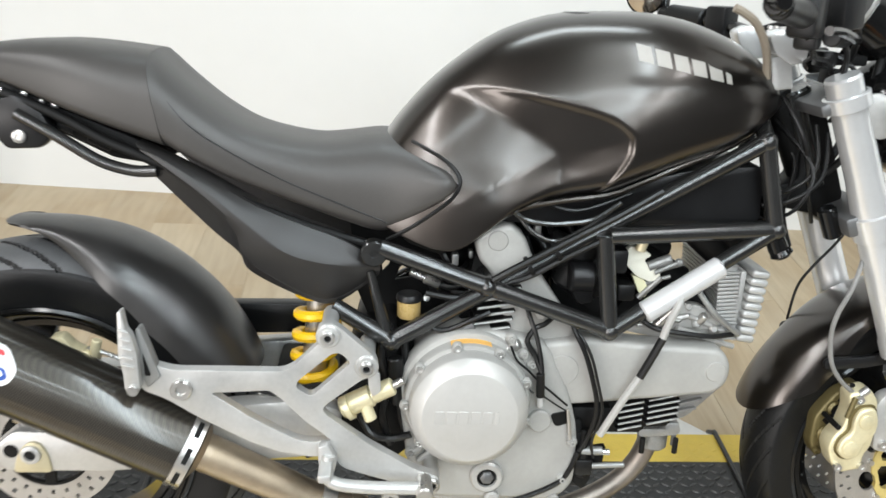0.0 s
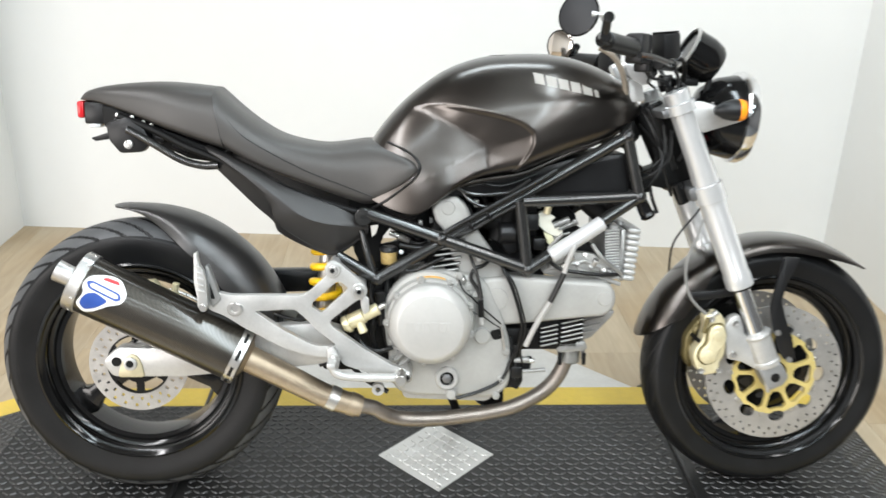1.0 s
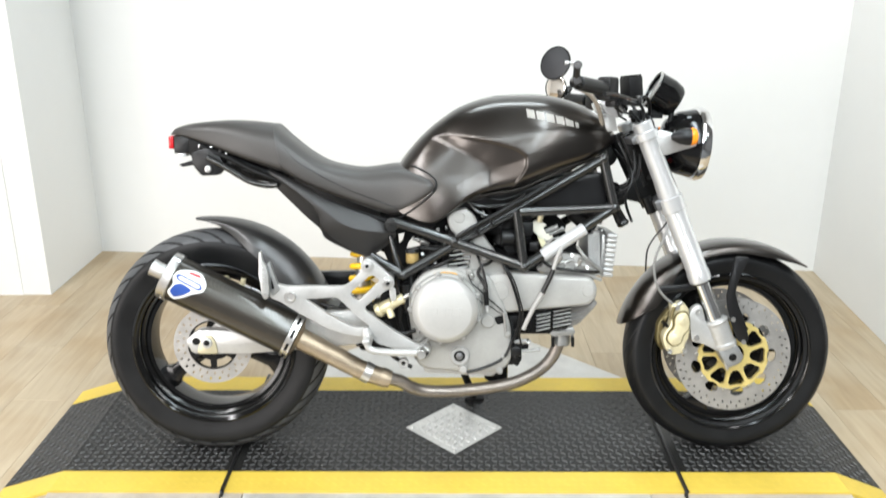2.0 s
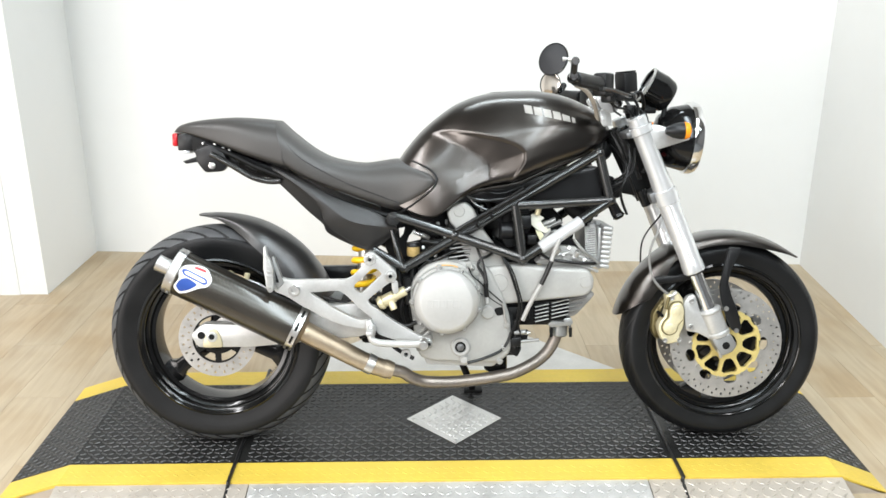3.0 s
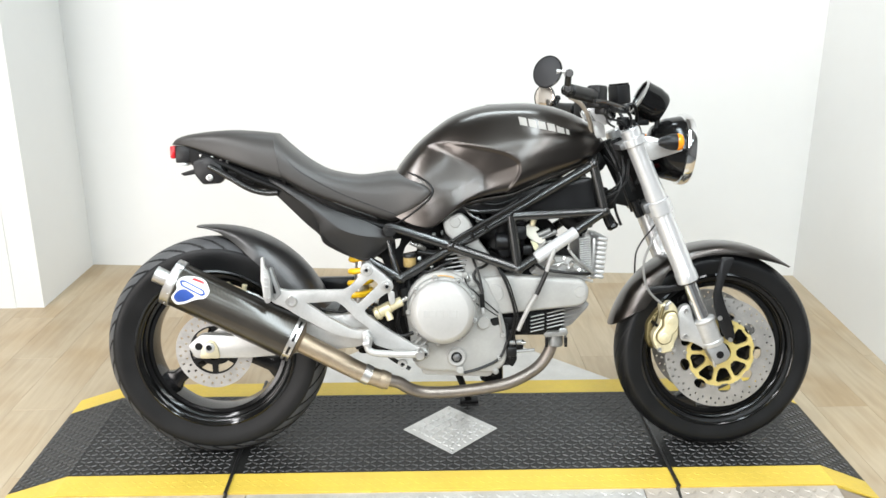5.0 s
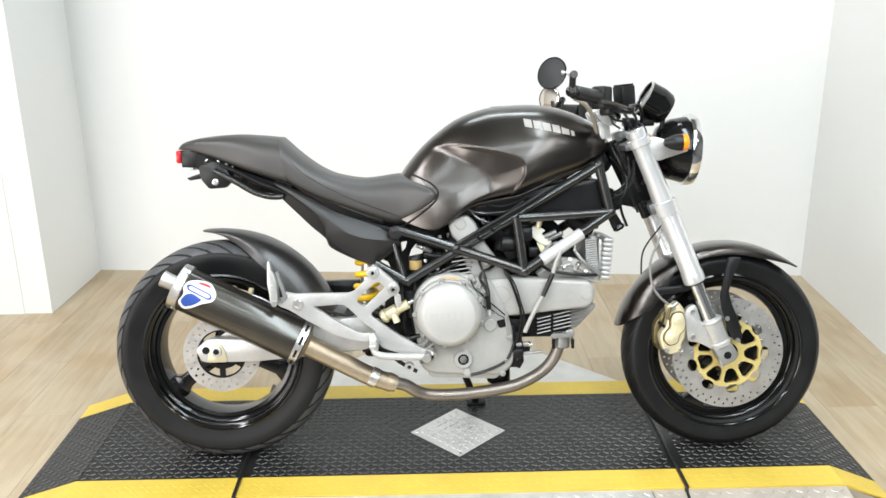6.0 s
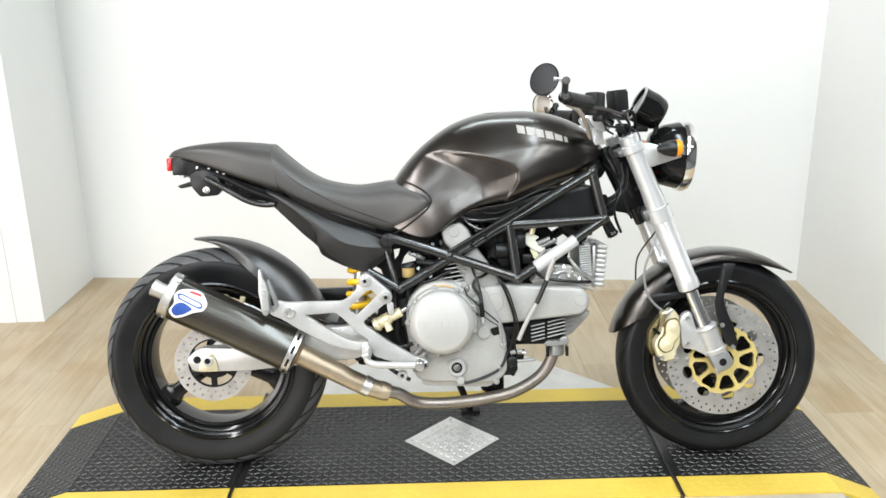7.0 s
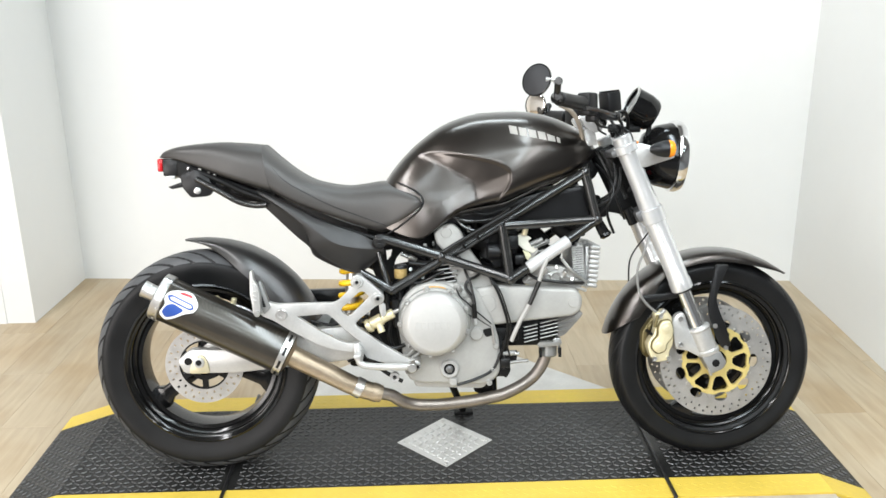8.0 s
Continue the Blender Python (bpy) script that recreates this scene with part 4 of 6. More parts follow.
def frame_tube(a, b, r=TUBE_R, mat=M_TUBE):
    for side in (-1, 1):
        part("frame_tube", rod((a[0], side * a[1], a[2]), (b[0], side * b[1], b[2]), r, None, 18, 0.1), mat, trellis)


trellis = part("trellis_frame", rod((1.197, 0, .755), (1.135, 0, .905), .029, None, 28), M_TUBE, bike, "dark grey tubular trellis chassis")
A, B, C, D, E = (1.060, .110, .838), (1.093, .112, .708), (.851, .135, .551), (.664, .138, .618), (.526, .130, .527)
for a, b in ((A, E), (A, B), (B, C), ((.829, .135, .700), C), ((.835, .135, .698), B), (D, C), ((.505, .125, .669), D), ((.439, .115, .575), E), 
             (A, (1.08, .02, .87)), (B, (1.11, .02, .76))):
    frame_tube(a, b)
part("stay_post", rod((.492, -.118, .632), (E[0] - .008, -.126, E[2] + .010), .0065, .010), M_TUBE, trellis)
for p in (A, B, C, D, E):
    for side in (-1, 1):
        part("joint", lathe([(.0160 * math.cos(radians(q)), .0160 * math.sin(radians(q))) for q in range(-90, 91, 18)], (p[0], side * p[1], p[2]), (0, 1, 0), 20), M_TUBE, trellis)
part("tube_sleeve", rod((.900, -.135, .580), (1.013, -.124, .653), .0168, None, 20), M_SLEEVE, trellis, "pale grey plastic sleeve")
part("seat_lug", merge(lathe([(.017, -.012), (.019, -.010), (.019, .010), (.017, .012), (.006, .013), (.006, .009), (0, .009)], (.497, -.125, .662), (0, -1, 0), 24), box(.490, .520, -.13, -.112, .650, .672, .006)), M_TUBE, trellis, "black lug where the chassis meets the seat rail")
# crossbars
for p in (D, E, B):
    part("cross_tube", rod((p[0], -p[1], p[2]), (p[0], p[1], p[2]), .012), M_TUBE, trellis)

for q, axis_a, axis_b in (((.760, -.1365, .6735), A, E), ((.722, -.1365, .6505), A, E)):
    d = (Vector((axis_b[0], -axis_b[1], axis_b[2])) - Vector((axis_a[0], -axis_a[1], axis_a[2]))).normalized()
    part("cable_tie", lathe([(.0135, -.003), (.0148, -.003), (.0148, .003), (.0135, .003)], q, d, 18, True), M_DARK, trellis)
part("frame_cable", sweep([(.668, -.150, .632), (.700, -.152, .652), (.750, -.151, .680), (.800, -.149, .708), (.850, -.146, .735), (.905, -.140, .768)], .0052, 8, 5), M_HOSE, trellis)

# upside-down fork
M_CLAMP = material("dull_cast_foot", (.27, .27, .265), .42, metal=.5, vary=.1, scale=20)
TILT_F = Vector((.268, 0, -.642)).normalized()
for side in (-1, 1):
    top = Vector((1.160, side * .1, .935))
    leg = part("fork_leg", lathe([(0, 0), (.024, 0), (.0265, .004), (.0265, .16), (.0290, .20), (.0290, .43), (.031, .435), (.031, .462), (.027, .465), (0, .465)], top, TILT_F, 28), M_FORK, bike, "silver upside-down fork leg", 30)
    part("inner_tube", rod(top + TILT_F * .46, top + TILT_F * .62, .0205, None, 32), M_CHROME, leg, "bright steel inner fork tube")
    part("dust_seal", lathe([(.019, 0), (.0268, 0), (.0262, .004), (.0215, .006), (.019, .006)], top + TILT_F * .4645, TILT_F, 28, True), M_HOSE, leg, "black rubber dust seal")
    foot = top + TILT_F * .578
    part("fork_foot", lathe([(0, 0), (.026, 0), (.0320, .004), (.0330, .007), (.0320, .011), (.0300, .013), (.0295, .070), (.0325, .073), (.0330, .080), (.0315, .084), (0, .086)], foot, TILT_F, 28), M_ALLOY, leg)
    ax = Vector((1.441, side * .1, .287))
    part("axle_clamp", prism(rounded([(1.388, .316), (1.440, .334), (1.461, .299), (1.450, .280), (1.418, .266)], .008), side * .1 - .024, side * .1 + .024, .004), M_CLAMP, leg)
    part("pinch_bolt", rod((1.418, side * .118, .262), (1.405, side * .118, .300), .0045), M_STEEL, leg)
    part("axle_bore", lathe([(.013, -.003), (.013, .0), (.008, .0015), (0, .0015)], (1.429, side * .1235, .298), (0, side, 0), 8), M_DARK, leg)
    # caliper bracket and caliper
    part("caliper_bracket", prism(rounded([(1.306, .415), (1.318, .437), (1.340, .444), (1.358, .386), (1.400, .392), (1.424, .317), (1.390, .312), (1.352, .332), (1.318, .338)], .010), side * .1 - .012, side * .1 + .012, .004), M_ALLOY, leg)
    cal = part("brake_caliper", prism(rounded([(1.254, .443), (1.288, .453), (1.304, .432), (1.309, .372), (1.307, .350), (1.297, .333), (1.299, .310), (1.262, .302), (1.246, .318), (1.236, .346), (1.239, .364), (1.253, .383), (1.260, .413)], .008), side * .122, side * .086, .005, 3), M_GOLD, leg, "gold four-piston brake caliper")
    part("piston_housing", prism(rounded([(1.272, .421), (1.297, .425), (1.306, .398), (1.303, .374), (1.288, .360), (1.285, .338), (1.262, .330), (1.246, .346), (1.250, .366), (1.266, .380), (1.264, .402)], .012), side * .132, side * .120, .0045, 3), M_GOLD, cal)
    part("seam_line", prism(rounded([(1.268, .425), (1.299, .429), (1.309, .399), (1.306, .372), (1.291, .358), (1.288, .335), (1.261, .326), (1.242, .345), (1.246, .368), (1.261, .382), (1.259, .402)], .012), side * .1232, side * .120, .0005, 1), M_GOLD_SHADED, cal)
    for px, pz, r in ((1.285, .400, .0125), (1.266, .353, .0125)):
        part("piston_cap", lathe([(r, 0), (r, .0018), (r - .003, .0030), (0, .0032)], (px, side * .1318, pz), (0, side, 0), 24), M_GOLD, cal)
    inner = part("inner_half", prism(rounded([(1.262, .424), (1.292, .440), (1.315, .426), (1.292, .385), (1.268, .332), (1.248, .300), (1.231, .330), (1.232, .380)], .012), side * .074, side * .036, .006, 3), M_GOLD_SHADED, cal, "inner caliper half in shade-darkened gold")
    for px, pz, r in ((1.262, .395, .014), (1.252, .350, .014), (1.244, .318, .007)):
        part("inner_boss", lathe([(r, 0), (r, .006), (r * .7, .009), (r * .6, .004), (0, .004)], (px, side * .073, pz), (0, side, 0), 18), M_GOLD_SHADED, inner)
    part("cross_bolt", rod((1.254, side * .126, .405), (1.262, side * .126, .440), .0045), M_GOLD_SHADED, cal)
    part("banjo", rod((1.272, side * .118, .441), (1.285, side * .118, .452), .0065), M_STEEL, cal)
    part("pad_pin", rod((1.246, side * .122, .385), (1.246, side * .05, .385), .0045), M_DARK, cal)
    part("bridge", prism([(1.245, .372), (1.268, .415), (1.300, .425), (1.300, .400), (1.262, .365)], side * .09, side * .07, .003), M_DARK, cal)
    for px, pz in ((1.330, .424), (1.331, .350), (1.270, .436), (1.255, .315), (1.296, .316)):
        part("bolt", lathe([(.007, 0), (.007, .006), (.004, .006), (.004, .003), (0, .003)], (px, side * (.112 if px > 1.3 else .122), pz), (0, side, 0), 12), M_STEEL, cal)
    part("bleed_pin", rod((1.272, side * .1, .43), (1.268, side * .1, .452), .004), M_DARK, cal)


def yoke(z_off, w):
    c = Vector((1.160, 0, .935)) + TILT_F * z_off
    n = Vector((TILT_F.z, 0, -TILT_F.x))
    bm = box(-.045, .014, -.112, .112, -w, w, .006)
    m = Matrix.Translation(c) @ Matrix.Rotation(math.atan2(-TILT_F.x, -TILT_F.z), 4, "Y")
    return moved(bm, m)


part("top_yoke", yoke(.038, .010), M_YOKE, bike, "cast top fork yoke")
for side in (-1, 1):
    for off, w in ((.038, .010), (.236, .019)):
        c = Vector((1.160, side * .1, .935)) + TILT_F * off
        part("yoke_clamp", lathe([(.029, -w - .002), (.0335, -w), (.0335, w), (.029, w + .002)], c, TILT_F, 28, True), M_FORK, bike, "silver fork clamp")
part("bottom_yoke", yoke(.225, .016), M_YOKE, bike, "cast bottom fork yoke")

def strip(points, width, y0, y1, bevel=.004):
    """A flat cast arm along points, with round ends."""
    pts = [Vector((p[0], p[1])) for p in points]
    ws = width if isinstance(width, (list, tuple)) else [width] * len(pts)
    left, right = [], []
    for i, p in enumerate(pts):
        d = (pts[min(i + 1, len(pts) - 1)] - pts[max(i - 1, 0)]).normalized()
        s = Vector((-d.y, d.x)) * ws[i] / 2
        left.append(p + s), right.append(p - s)
    d0, d1 = (pts[1] - pts[0]).normalized(), (pts[-1] - pts[-2]).normalized()
    cap1 = [pts[-1] + (Matrix.Rotation(radians(a), 2) @ Vector((d1.x, d1.y))) * ws[-1] / 2 for a in (60, 30, 0, -30, -60)]
    cap0 = [pts[0] - (Matrix.Rotation(radians(a), 2) @ Vector((d0.x, d0.y))) * ws[0] / 2 for a in (60, 30, 0, -30, -60)]
    ring = left + cap1 + right[::-1] + cap0
    return prism([(v.x, v.y) for v in ring], y0, y1, bevel, 2)


# steering stem, hidden between the yokes
part("steering_stem", rod((1.112, 0, .90), (1.20, 0, .72), .022), M_DARK, bike)

# ---- engine ----
engine = part("engine", prism(rounded([(.575, .520), (.538, .45), (.548, .37), (.565, .275), (.600, .262), (.79, .255), (.822, .285), (.820, .38), (.80, .45), (.76, .53), (.66, .55)], .022), -.135, .12, .012, 3), M_ENGINE, bike, "silver-grey air-cooled twin engine")
CLX, CLZ = .6405, .442
clutch = part("clutch_cover", lathe([(0, -.208), (.068, -.208), (.0705, -.2072), (.0850, -.1935), (.0868, -.190), (.0870, -.150), (0, -.150)], (CLX, 0, CLZ), (0, 1, 0), 84), M_COVER, engine, "round satin metal clutch cover", 28)
for k in range(6):
    x0 = CLX - .053 + k * .0178
    part("raised_mark", prism(rounded([(x0, CLZ - .011), (x0 + (.0145 if k < 5 else .006), CLZ - .011), (x0 + (.0155 if k < 5 else .007), CLZ + .010), (x0 + .001, CLZ + .010)], .0025, 2), -.2088, -.2065, .0006, 1), M_COVER, clutch)
part("cover_flange", lathe([(.0860, -.164), (.0920, -.163), (.0945, -.159), (.0945, -.13), (.0860, -.13)], (CLX, 0, CLZ), (0, 1, 0), 84, True), M_ENGINE, clutch, "grey bolted flange")
for k in range(9):
    a = radians(22 + 40 * k)
    part("cover_lug", lathe([(.0085, 0), (.0085, .006), (.0070, .008), (0, .008)], (CLX + .0925 * math.cos(a), -.160, CLZ + .0925 * math.sin(a)), (0, -1, 0), 14), M_ENGINE, clutch)
    part("cover_bolt", lathe([(.0050, 0), (.0050, .005), (.0028, .005), (.0028, .002), (0, .002)], (CLX + .0925 * math.cos(a), -.168, CLZ + .0925 * math.sin(a)), (0, -1, 0), 10), M_STEEL, clutch)


def arc_patch(cx, cz, r, a0, a1, y0, y1, t=.0008, n=12):
    """A thin label lying on top of a round housing."""
    bm = bmesh.new()
    rows_ = []
    for rr in (r, r + t):
        for y in (y0, y1):
            rows_.append([bm.verts.new((cx + rr * math.cos(radians(a0 + (a1 - a0) * i / n)), y, cz + rr * math.sin(radians(a0 + (a1 - a0) * i / n)))) for i in range(n + 1)])
    lo0, lo1, hi0, hi1 = rows_
    for p, q in ((lo0, lo1), (hi0, hi1), (lo0, hi0), (lo1, hi1)):
        for i in range(n):
            bm.faces.new((p[i], p[i + 1], q[i + 1], q[i]))
    for i in (0, n):
        bm.faces.new((lo0[i], lo1[i], hi1[i], hi0[i]))
    return bm


part("amber_label", arc_patch(CLX, CLZ, .0946, 70, 107, -.157, -.134), material("amber_label", (.75, .42, .10), .5), clutch, "small amber label")
# housing round the clutch, behind the cover
part("clutch_housing", lathe([(.090, -.142), (.0985, -.140), (.1020, -.134), (.1020, -.11), (0, -.11)], (CLX, 0, CLZ + .004), (0, 1, 0), 56), M_ENGINE, engine)
part("oil_filler", lathe([(.026, 0), (.026, .010), (.023, .013), (.016, .013), (.015, .008), (0, .008)], (.680, -.133, .305), (0, -1, 0), 32), M_ALLOY, engine, "round oil sight port")
part("oil_sight", lathe([(.0155, 0), (.0150, .0015), (0, .0015)], (.680, -.141, .305), (0, -1, 0), 24), M_DARK, engine)
part("sight_bolt", lathe([(.0115, 0), (.0110, .004), (.0085, .006), (0, .0065)], (.680, -.1415, .305), (0, -1, 0), 6), M_YOKE, engine)
part("drain_boss", lathe([(.012, 0), (.012, .012), (.009, .015), (0, .015)], (.690, -.133, .268), (0, -1, 0), 24), M_ENGINE, engine)
part("round_plug", lathe([(.018, 0), (.018, .008), (.016, .010), (0, .010)], (.756, -.133, .402), (0, -1, 0), 28), M_ENGINE, engine)
part("oil_filter", lathe([(0, 0), (.030, .002), (.034, .008), (.034, .05), (0, .05)], (.787, -.03, .205), (0, 0, 1), 28), M_BLACK, engine, "black oil filter")
part("sump", prism(rounded([(.575, .29), (.585, .248), (.775, .240), (.80, .27)], .012), -.115, .08, .008, 2), M_ENGINE, engine)
for a, b in (((.565, .345), (.600, .375)), ((.572, .330), (.606, .358))):
    part("rib", rod((a[0], -.137, a[1]), (b[0], -.137, b[1]), .006), M_ENGINE, engine)

# belt covers
belt = part("belt_cover", prism(rounded([(.752, .526), (.734, .500), (.745, .445), (.800, .421), (1.030, .443), (1.050, .462), (1.052, .495), (1.034, .519), (.900, .527), (.821, .535)], .018), -.128, -.080, .010, 3), M_ENGINE, engine, "flat grey timing belt cover")
for px, pz, r in ((.787, .482, .026), (1.027, .483, .017)):
    part("boss", lathe([(r, 0), (r - .002, .003), (0, .004)], (px, -.127, pz), (0, -1, 0), 28), M_ENGINE, belt)
upper = part("upper_belt_cover", prism(rounded([(.643, .680), (.660, .696), (.696, .706), (.719, .686), (.731, .656), (.750, .622), (.775, .588), (.805, .545), (.800, .500), (.704, .500), (.704, .542), (.686, .575), (.681, .608), (.668, .632), (.652, .648)], .010), -.112, -.060, .009, 3), M_ENGINE, engine, "flat grey upright belt cover")
part("boss", lathe([(.016, 0), (.014, .003), (0, .004)], (.678, -.111, .680), (0, -1, 0), 24), M_ENGINE, upper)


def fin(x0, x1, z, tilt, y0=-.115, y1=.10):
    """One cooling fin, a thin tilted plate."""
    m = pose((x0 + x1) / 2, 0, z, 0, -tilt, 0)
    return moved(box(-(x1 - x0) / 2, (x1 - x0) / 2, y0, y1, -.0022, .0022, .001, 1), m)


# fin tops near-black for their shade, pale rods for the lit edges
for k in range(5):
    for x0, x1, z in ((.890, .932, .412), (.936, .990, .424)):
        f = part("fin", fin(x0, x1, z - k * .0105, 12, -.100), M_DARK, engine)
        part("lit_fin_edge", rod((x0 + .002, -.1005, z - k * .0105 - (x1 - x0) * .104), (x1 - .002, -.1005, z - k * .0105 + (x1 - x0) * .104), .0019, None, 8), M_FIN, f)
part("breather_block", box(.812, .876, -.112, -.06, .372, .412, .006), M_DARK, engine)
for k in range(7):
    f = part("fin", fin(.640 + k * .0025, .702 + k * .0025, .532 + k * .0125, 9, -.122, .09), M_DARK, engine)
    part("lit_fin_edge", rod((.642 + k * .0025, -.1225, .532 + k * .0125 - .0045), (.700 + k * .0025, -.1225, .532 + k * .0125 + .0045), .0024, None, 8), M_FIN, f)
part("front_cylinder", box(.80, .985, -.09, .09, .352, .43, .010), M_DARK, engine)
part("rear_cylinder", prism([(.63, .53), (.74, .52), (.76, .60), (.73, .68), (.65, .67)], -.075, .07, .01), M_DARK, engine)
head = part("front_head", prism(rounded([(.985, .445), (1.064, .443), (1.056, .428), (1.010, .378), (.988, .372)], .010), -.080, .08, .006), M_CAST, engine)
for k in range(4):
    part("head_rib", moved(box(.0, .058 - .009 * k, -.088, -.078, -.0022, .0022, .001, 1), pose(.992, 0, .432 - k * .0135, 0, -14, 0)), M_CAST, head)
part("valve_cover", prism(rounded([(.89, .530), (.915, .556), (1.02, .552), (1.055, .528), (1.05, .50)], .010), -.085, .07, .006), M_ENGINE, engine)
part("cover_dark", prism(rounded([(.87, .545), (.90, .585), (.985, .600), (1.03, .575), (1.02, .545)], .008), -.06, .06, .006), M_DARK, engine)
part("fuel_rail", merge(rod((.905, -.095, .545), (.985, -.095, .562), .0045), rod((.985, -.095, .562), (1.045, -.09, .536), .0045)), M_ALLOY, engine)
part("sensor", rod((.935, -.10, .548), (.955, -.105, .575), .008), M_STEEL, engine)
part("sensor", rod((1.0, -.09, .545), (1.01, -.10, .565), .007), M_STEEL, engine)
part("exhaust_flange", merge(prism(rounded([(.930, .352), (.936, .370), (.996, .374), (1.002, .358), (.996, .350), (.938, .346)], .004), -.090, -.02, .004), rod((.967, -.055, .314), (.968, -.055, .35), .0245, None, 24)), M_FIN, engine, "dull alloy exhaust flange")
for px in (.940, .994):
    part("flange_stud", rod((px, -.080, .365), (px, -.080, .328), .0042), M_YOKE, engine)
for px in (.940, .995):
    part("flange_stud", rod((px, -.088, .318), (px, -.088, .345), .0045), M_DARK, engine)
# gear linkage and fittings ahead of the case
part("pressure_sender", merge(rod((.83, -.12, .312), (.900, -.13, .321), .0045), rod((.83, -.12, .340), (.864, -.125, .343), .007)), M_FIN, engine)
part("sender_bracket", prism(rounded([(.818, .37), (.845, .375), (.852, .29), (.840, .268), (.822, .28)], .006), -.12, -.10, .003), M_DARK, engine)
part("lever_bracket", prism(rounded([(.800, .389), (.826, .395), (.838, .340), (.872, .346), (.868, .314), (.838, .306), (.814, .270), (.804, .290)], .005), -.118, -.104, .003), M_DARK, engine)
part("junction_box", box(.812, .846, -.116, -.088, .272, .318, .005), M_HOSE, engine)
part("stand_switch", box(.822, .850, -.13, -.11, .300, .328, .004), M_HOSE, engine)
part("bracket_bolt", rod((.846, -.122, .338), (.876, -.124, .340), .005), M_STEEL, engine)
# flat dark patch drawn for the depth of the opening
part("case_opening", prism(rounded([(.772, .412), (.800, .418), (.806, .398), (.782, .390)], .008), -.1375, -.130, .001, 1), M_DARK, engine)
part("small_link", rod((.798, -.142, .424), (.806, -.142, .372), .0028), M_STEEL, engine)
part("rubber_boot", rod((.835, -.115, .375), (.834, -.122, .295), .0085, .007), M_HOSE, engine)

for px, pz in ((.704, .536), (.724, .512), (.738, .496), (.560, .345), (.566, .300), (.800, .300), (.810, .365), (.790, .262)):
    part("case_bolt", merge(lathe([(.0090, 0), (.0085, .004), (.0068, .006), (0, .006)], (px, -.1345, pz), (0, -1, 0), 16), lathe([(.0046, 0), (.0046, .005), (.0024, .005), (.0024, .002), (0, .002)], (px, -.1405, pz), (0, -1, 0), 10)), M_ENGINE, engine)
part("speed_sensor", merge(rod((.700, -.132, .520), (.716, -.140, .530), .0080), rod((.690, -.135, .515), (.702, -.137, .521), .0052)), M_STEEL, engine, "small silver engine sensor")
part("cable_guide", sweep([(.702, -.150, .530), (.712, -.152, .508), (.730, -.152, .492), (.752, -.152, .470), (.772, -.148, .452), (.796, -.142, .430)], .0018, 8, 5), M_DARK, engine)
part("head_nut", rod((.745, -.138, .575), (.745, -.112, .575), .0075, None, 6), M_STEEL, engine)
for k, (px, pz) in enumerate(((.912, .552), (.940, .548), (.968, .556), (1.000, .549), (1.028, .540), (.930, .572), (.985, .574))):
    part("valve_cap_bolt", lathe([(.0075, 0), (.0075, .004), (.0045, .007), (0, .007)], (px, -.092 + .006 * (k > 4), pz), (0, -1, .25), 12), M_ALLOY if k % 2 else M_STEEL, engine)
part("valve_cap", prism(rounded([(.900, .540), (.912, .568), (.950, .582), (1.005, .578), (1.040, .552), (1.036, .536)], .010), -.092, -.070, .005), M_ENGINE, engine, "ribbed grey valve cap")
part("plug_lead", sweep([(.905, -.10, .560), (.930, -.108, .545), (.975, -.110, .538), (1.020, -.105, .532), (1.062, -.09, .530)], .0042, 8, 5), M_HOSE, engine)
part("cooler_hose", sweep([(1.000, -.09, .598), (1.020, -.10, .572), (1.048, -.098, .548), (1.072, -.09, .530)], .0046, 8, 5), M_FIN, engine)

# oil cooler with ribbed end
M_COOLER = material("bright_cooler_alloy", (.44, .44, .43), .42, metal=.4, vary=.2, scale=30)
cooler = part("oil_cooler", merge(*[moved(box(-.017, .017, -.085, .085, -.0024, .0024, .0016, 2), pose(1.052 - k * .0004, 0, .520 + k * .0064, 0, -5, 0)) for k in range(18)]), material("grey_cooler_fins", (.40, .40, .39), .42, metal=.3), bike, "finned oil cooler")
tagged(cooler, kind="stuff")
part("cooler_core", box(1.042, 1.060, -.080, .080, .516, .632, .003), M_DARK, cooler)
part("filler_boss", merge(rod((1.050, -.07, .628), (1.052, -.07, .640), .011), rod((1.075, -.03, .632), (1.077, -.03, .642), .009)), M_COOLER, cooler)
for k in range(9):
    part("cooler_rib", moved(box(-.0150, .0150, -.086, .09, -.0064, .0064, .0061, 4), pose(1.087 + k * .0012, 0, .520 + k * .0134, 0, 8, 0)), M_COOLER, cooler, "bright silver rib")
part("cooler_post", box(1.070, 1.080, -.07, .07, .510, .628, .003), M_ALLOY, cooler)
part("cooler_stay", rod((.965, -.105, .545), (1.07, -.08, .505), .0045), M_ALLOY, cooler)

# ---- inner parts under the tank ----
part("airbox", prism(rounded([(.86, .700), (.915, .705), (1.075, .712), (1.070, .800), (.96, .790), (.80, .750), (.70, .735), (.66, .705)], .012), -.095, .095, .010), M_PLASTIC, bike, "black airbox under the tank")
part("battery_tray", prism(rounded([(.52, .695), (.545, .665), (.60, .645), (.66, .70)], .010), -.080, .09, .006), M_PLASTIC, bike)
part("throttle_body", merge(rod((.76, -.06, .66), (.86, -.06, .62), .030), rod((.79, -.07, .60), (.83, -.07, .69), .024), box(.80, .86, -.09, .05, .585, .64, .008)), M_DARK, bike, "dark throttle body")
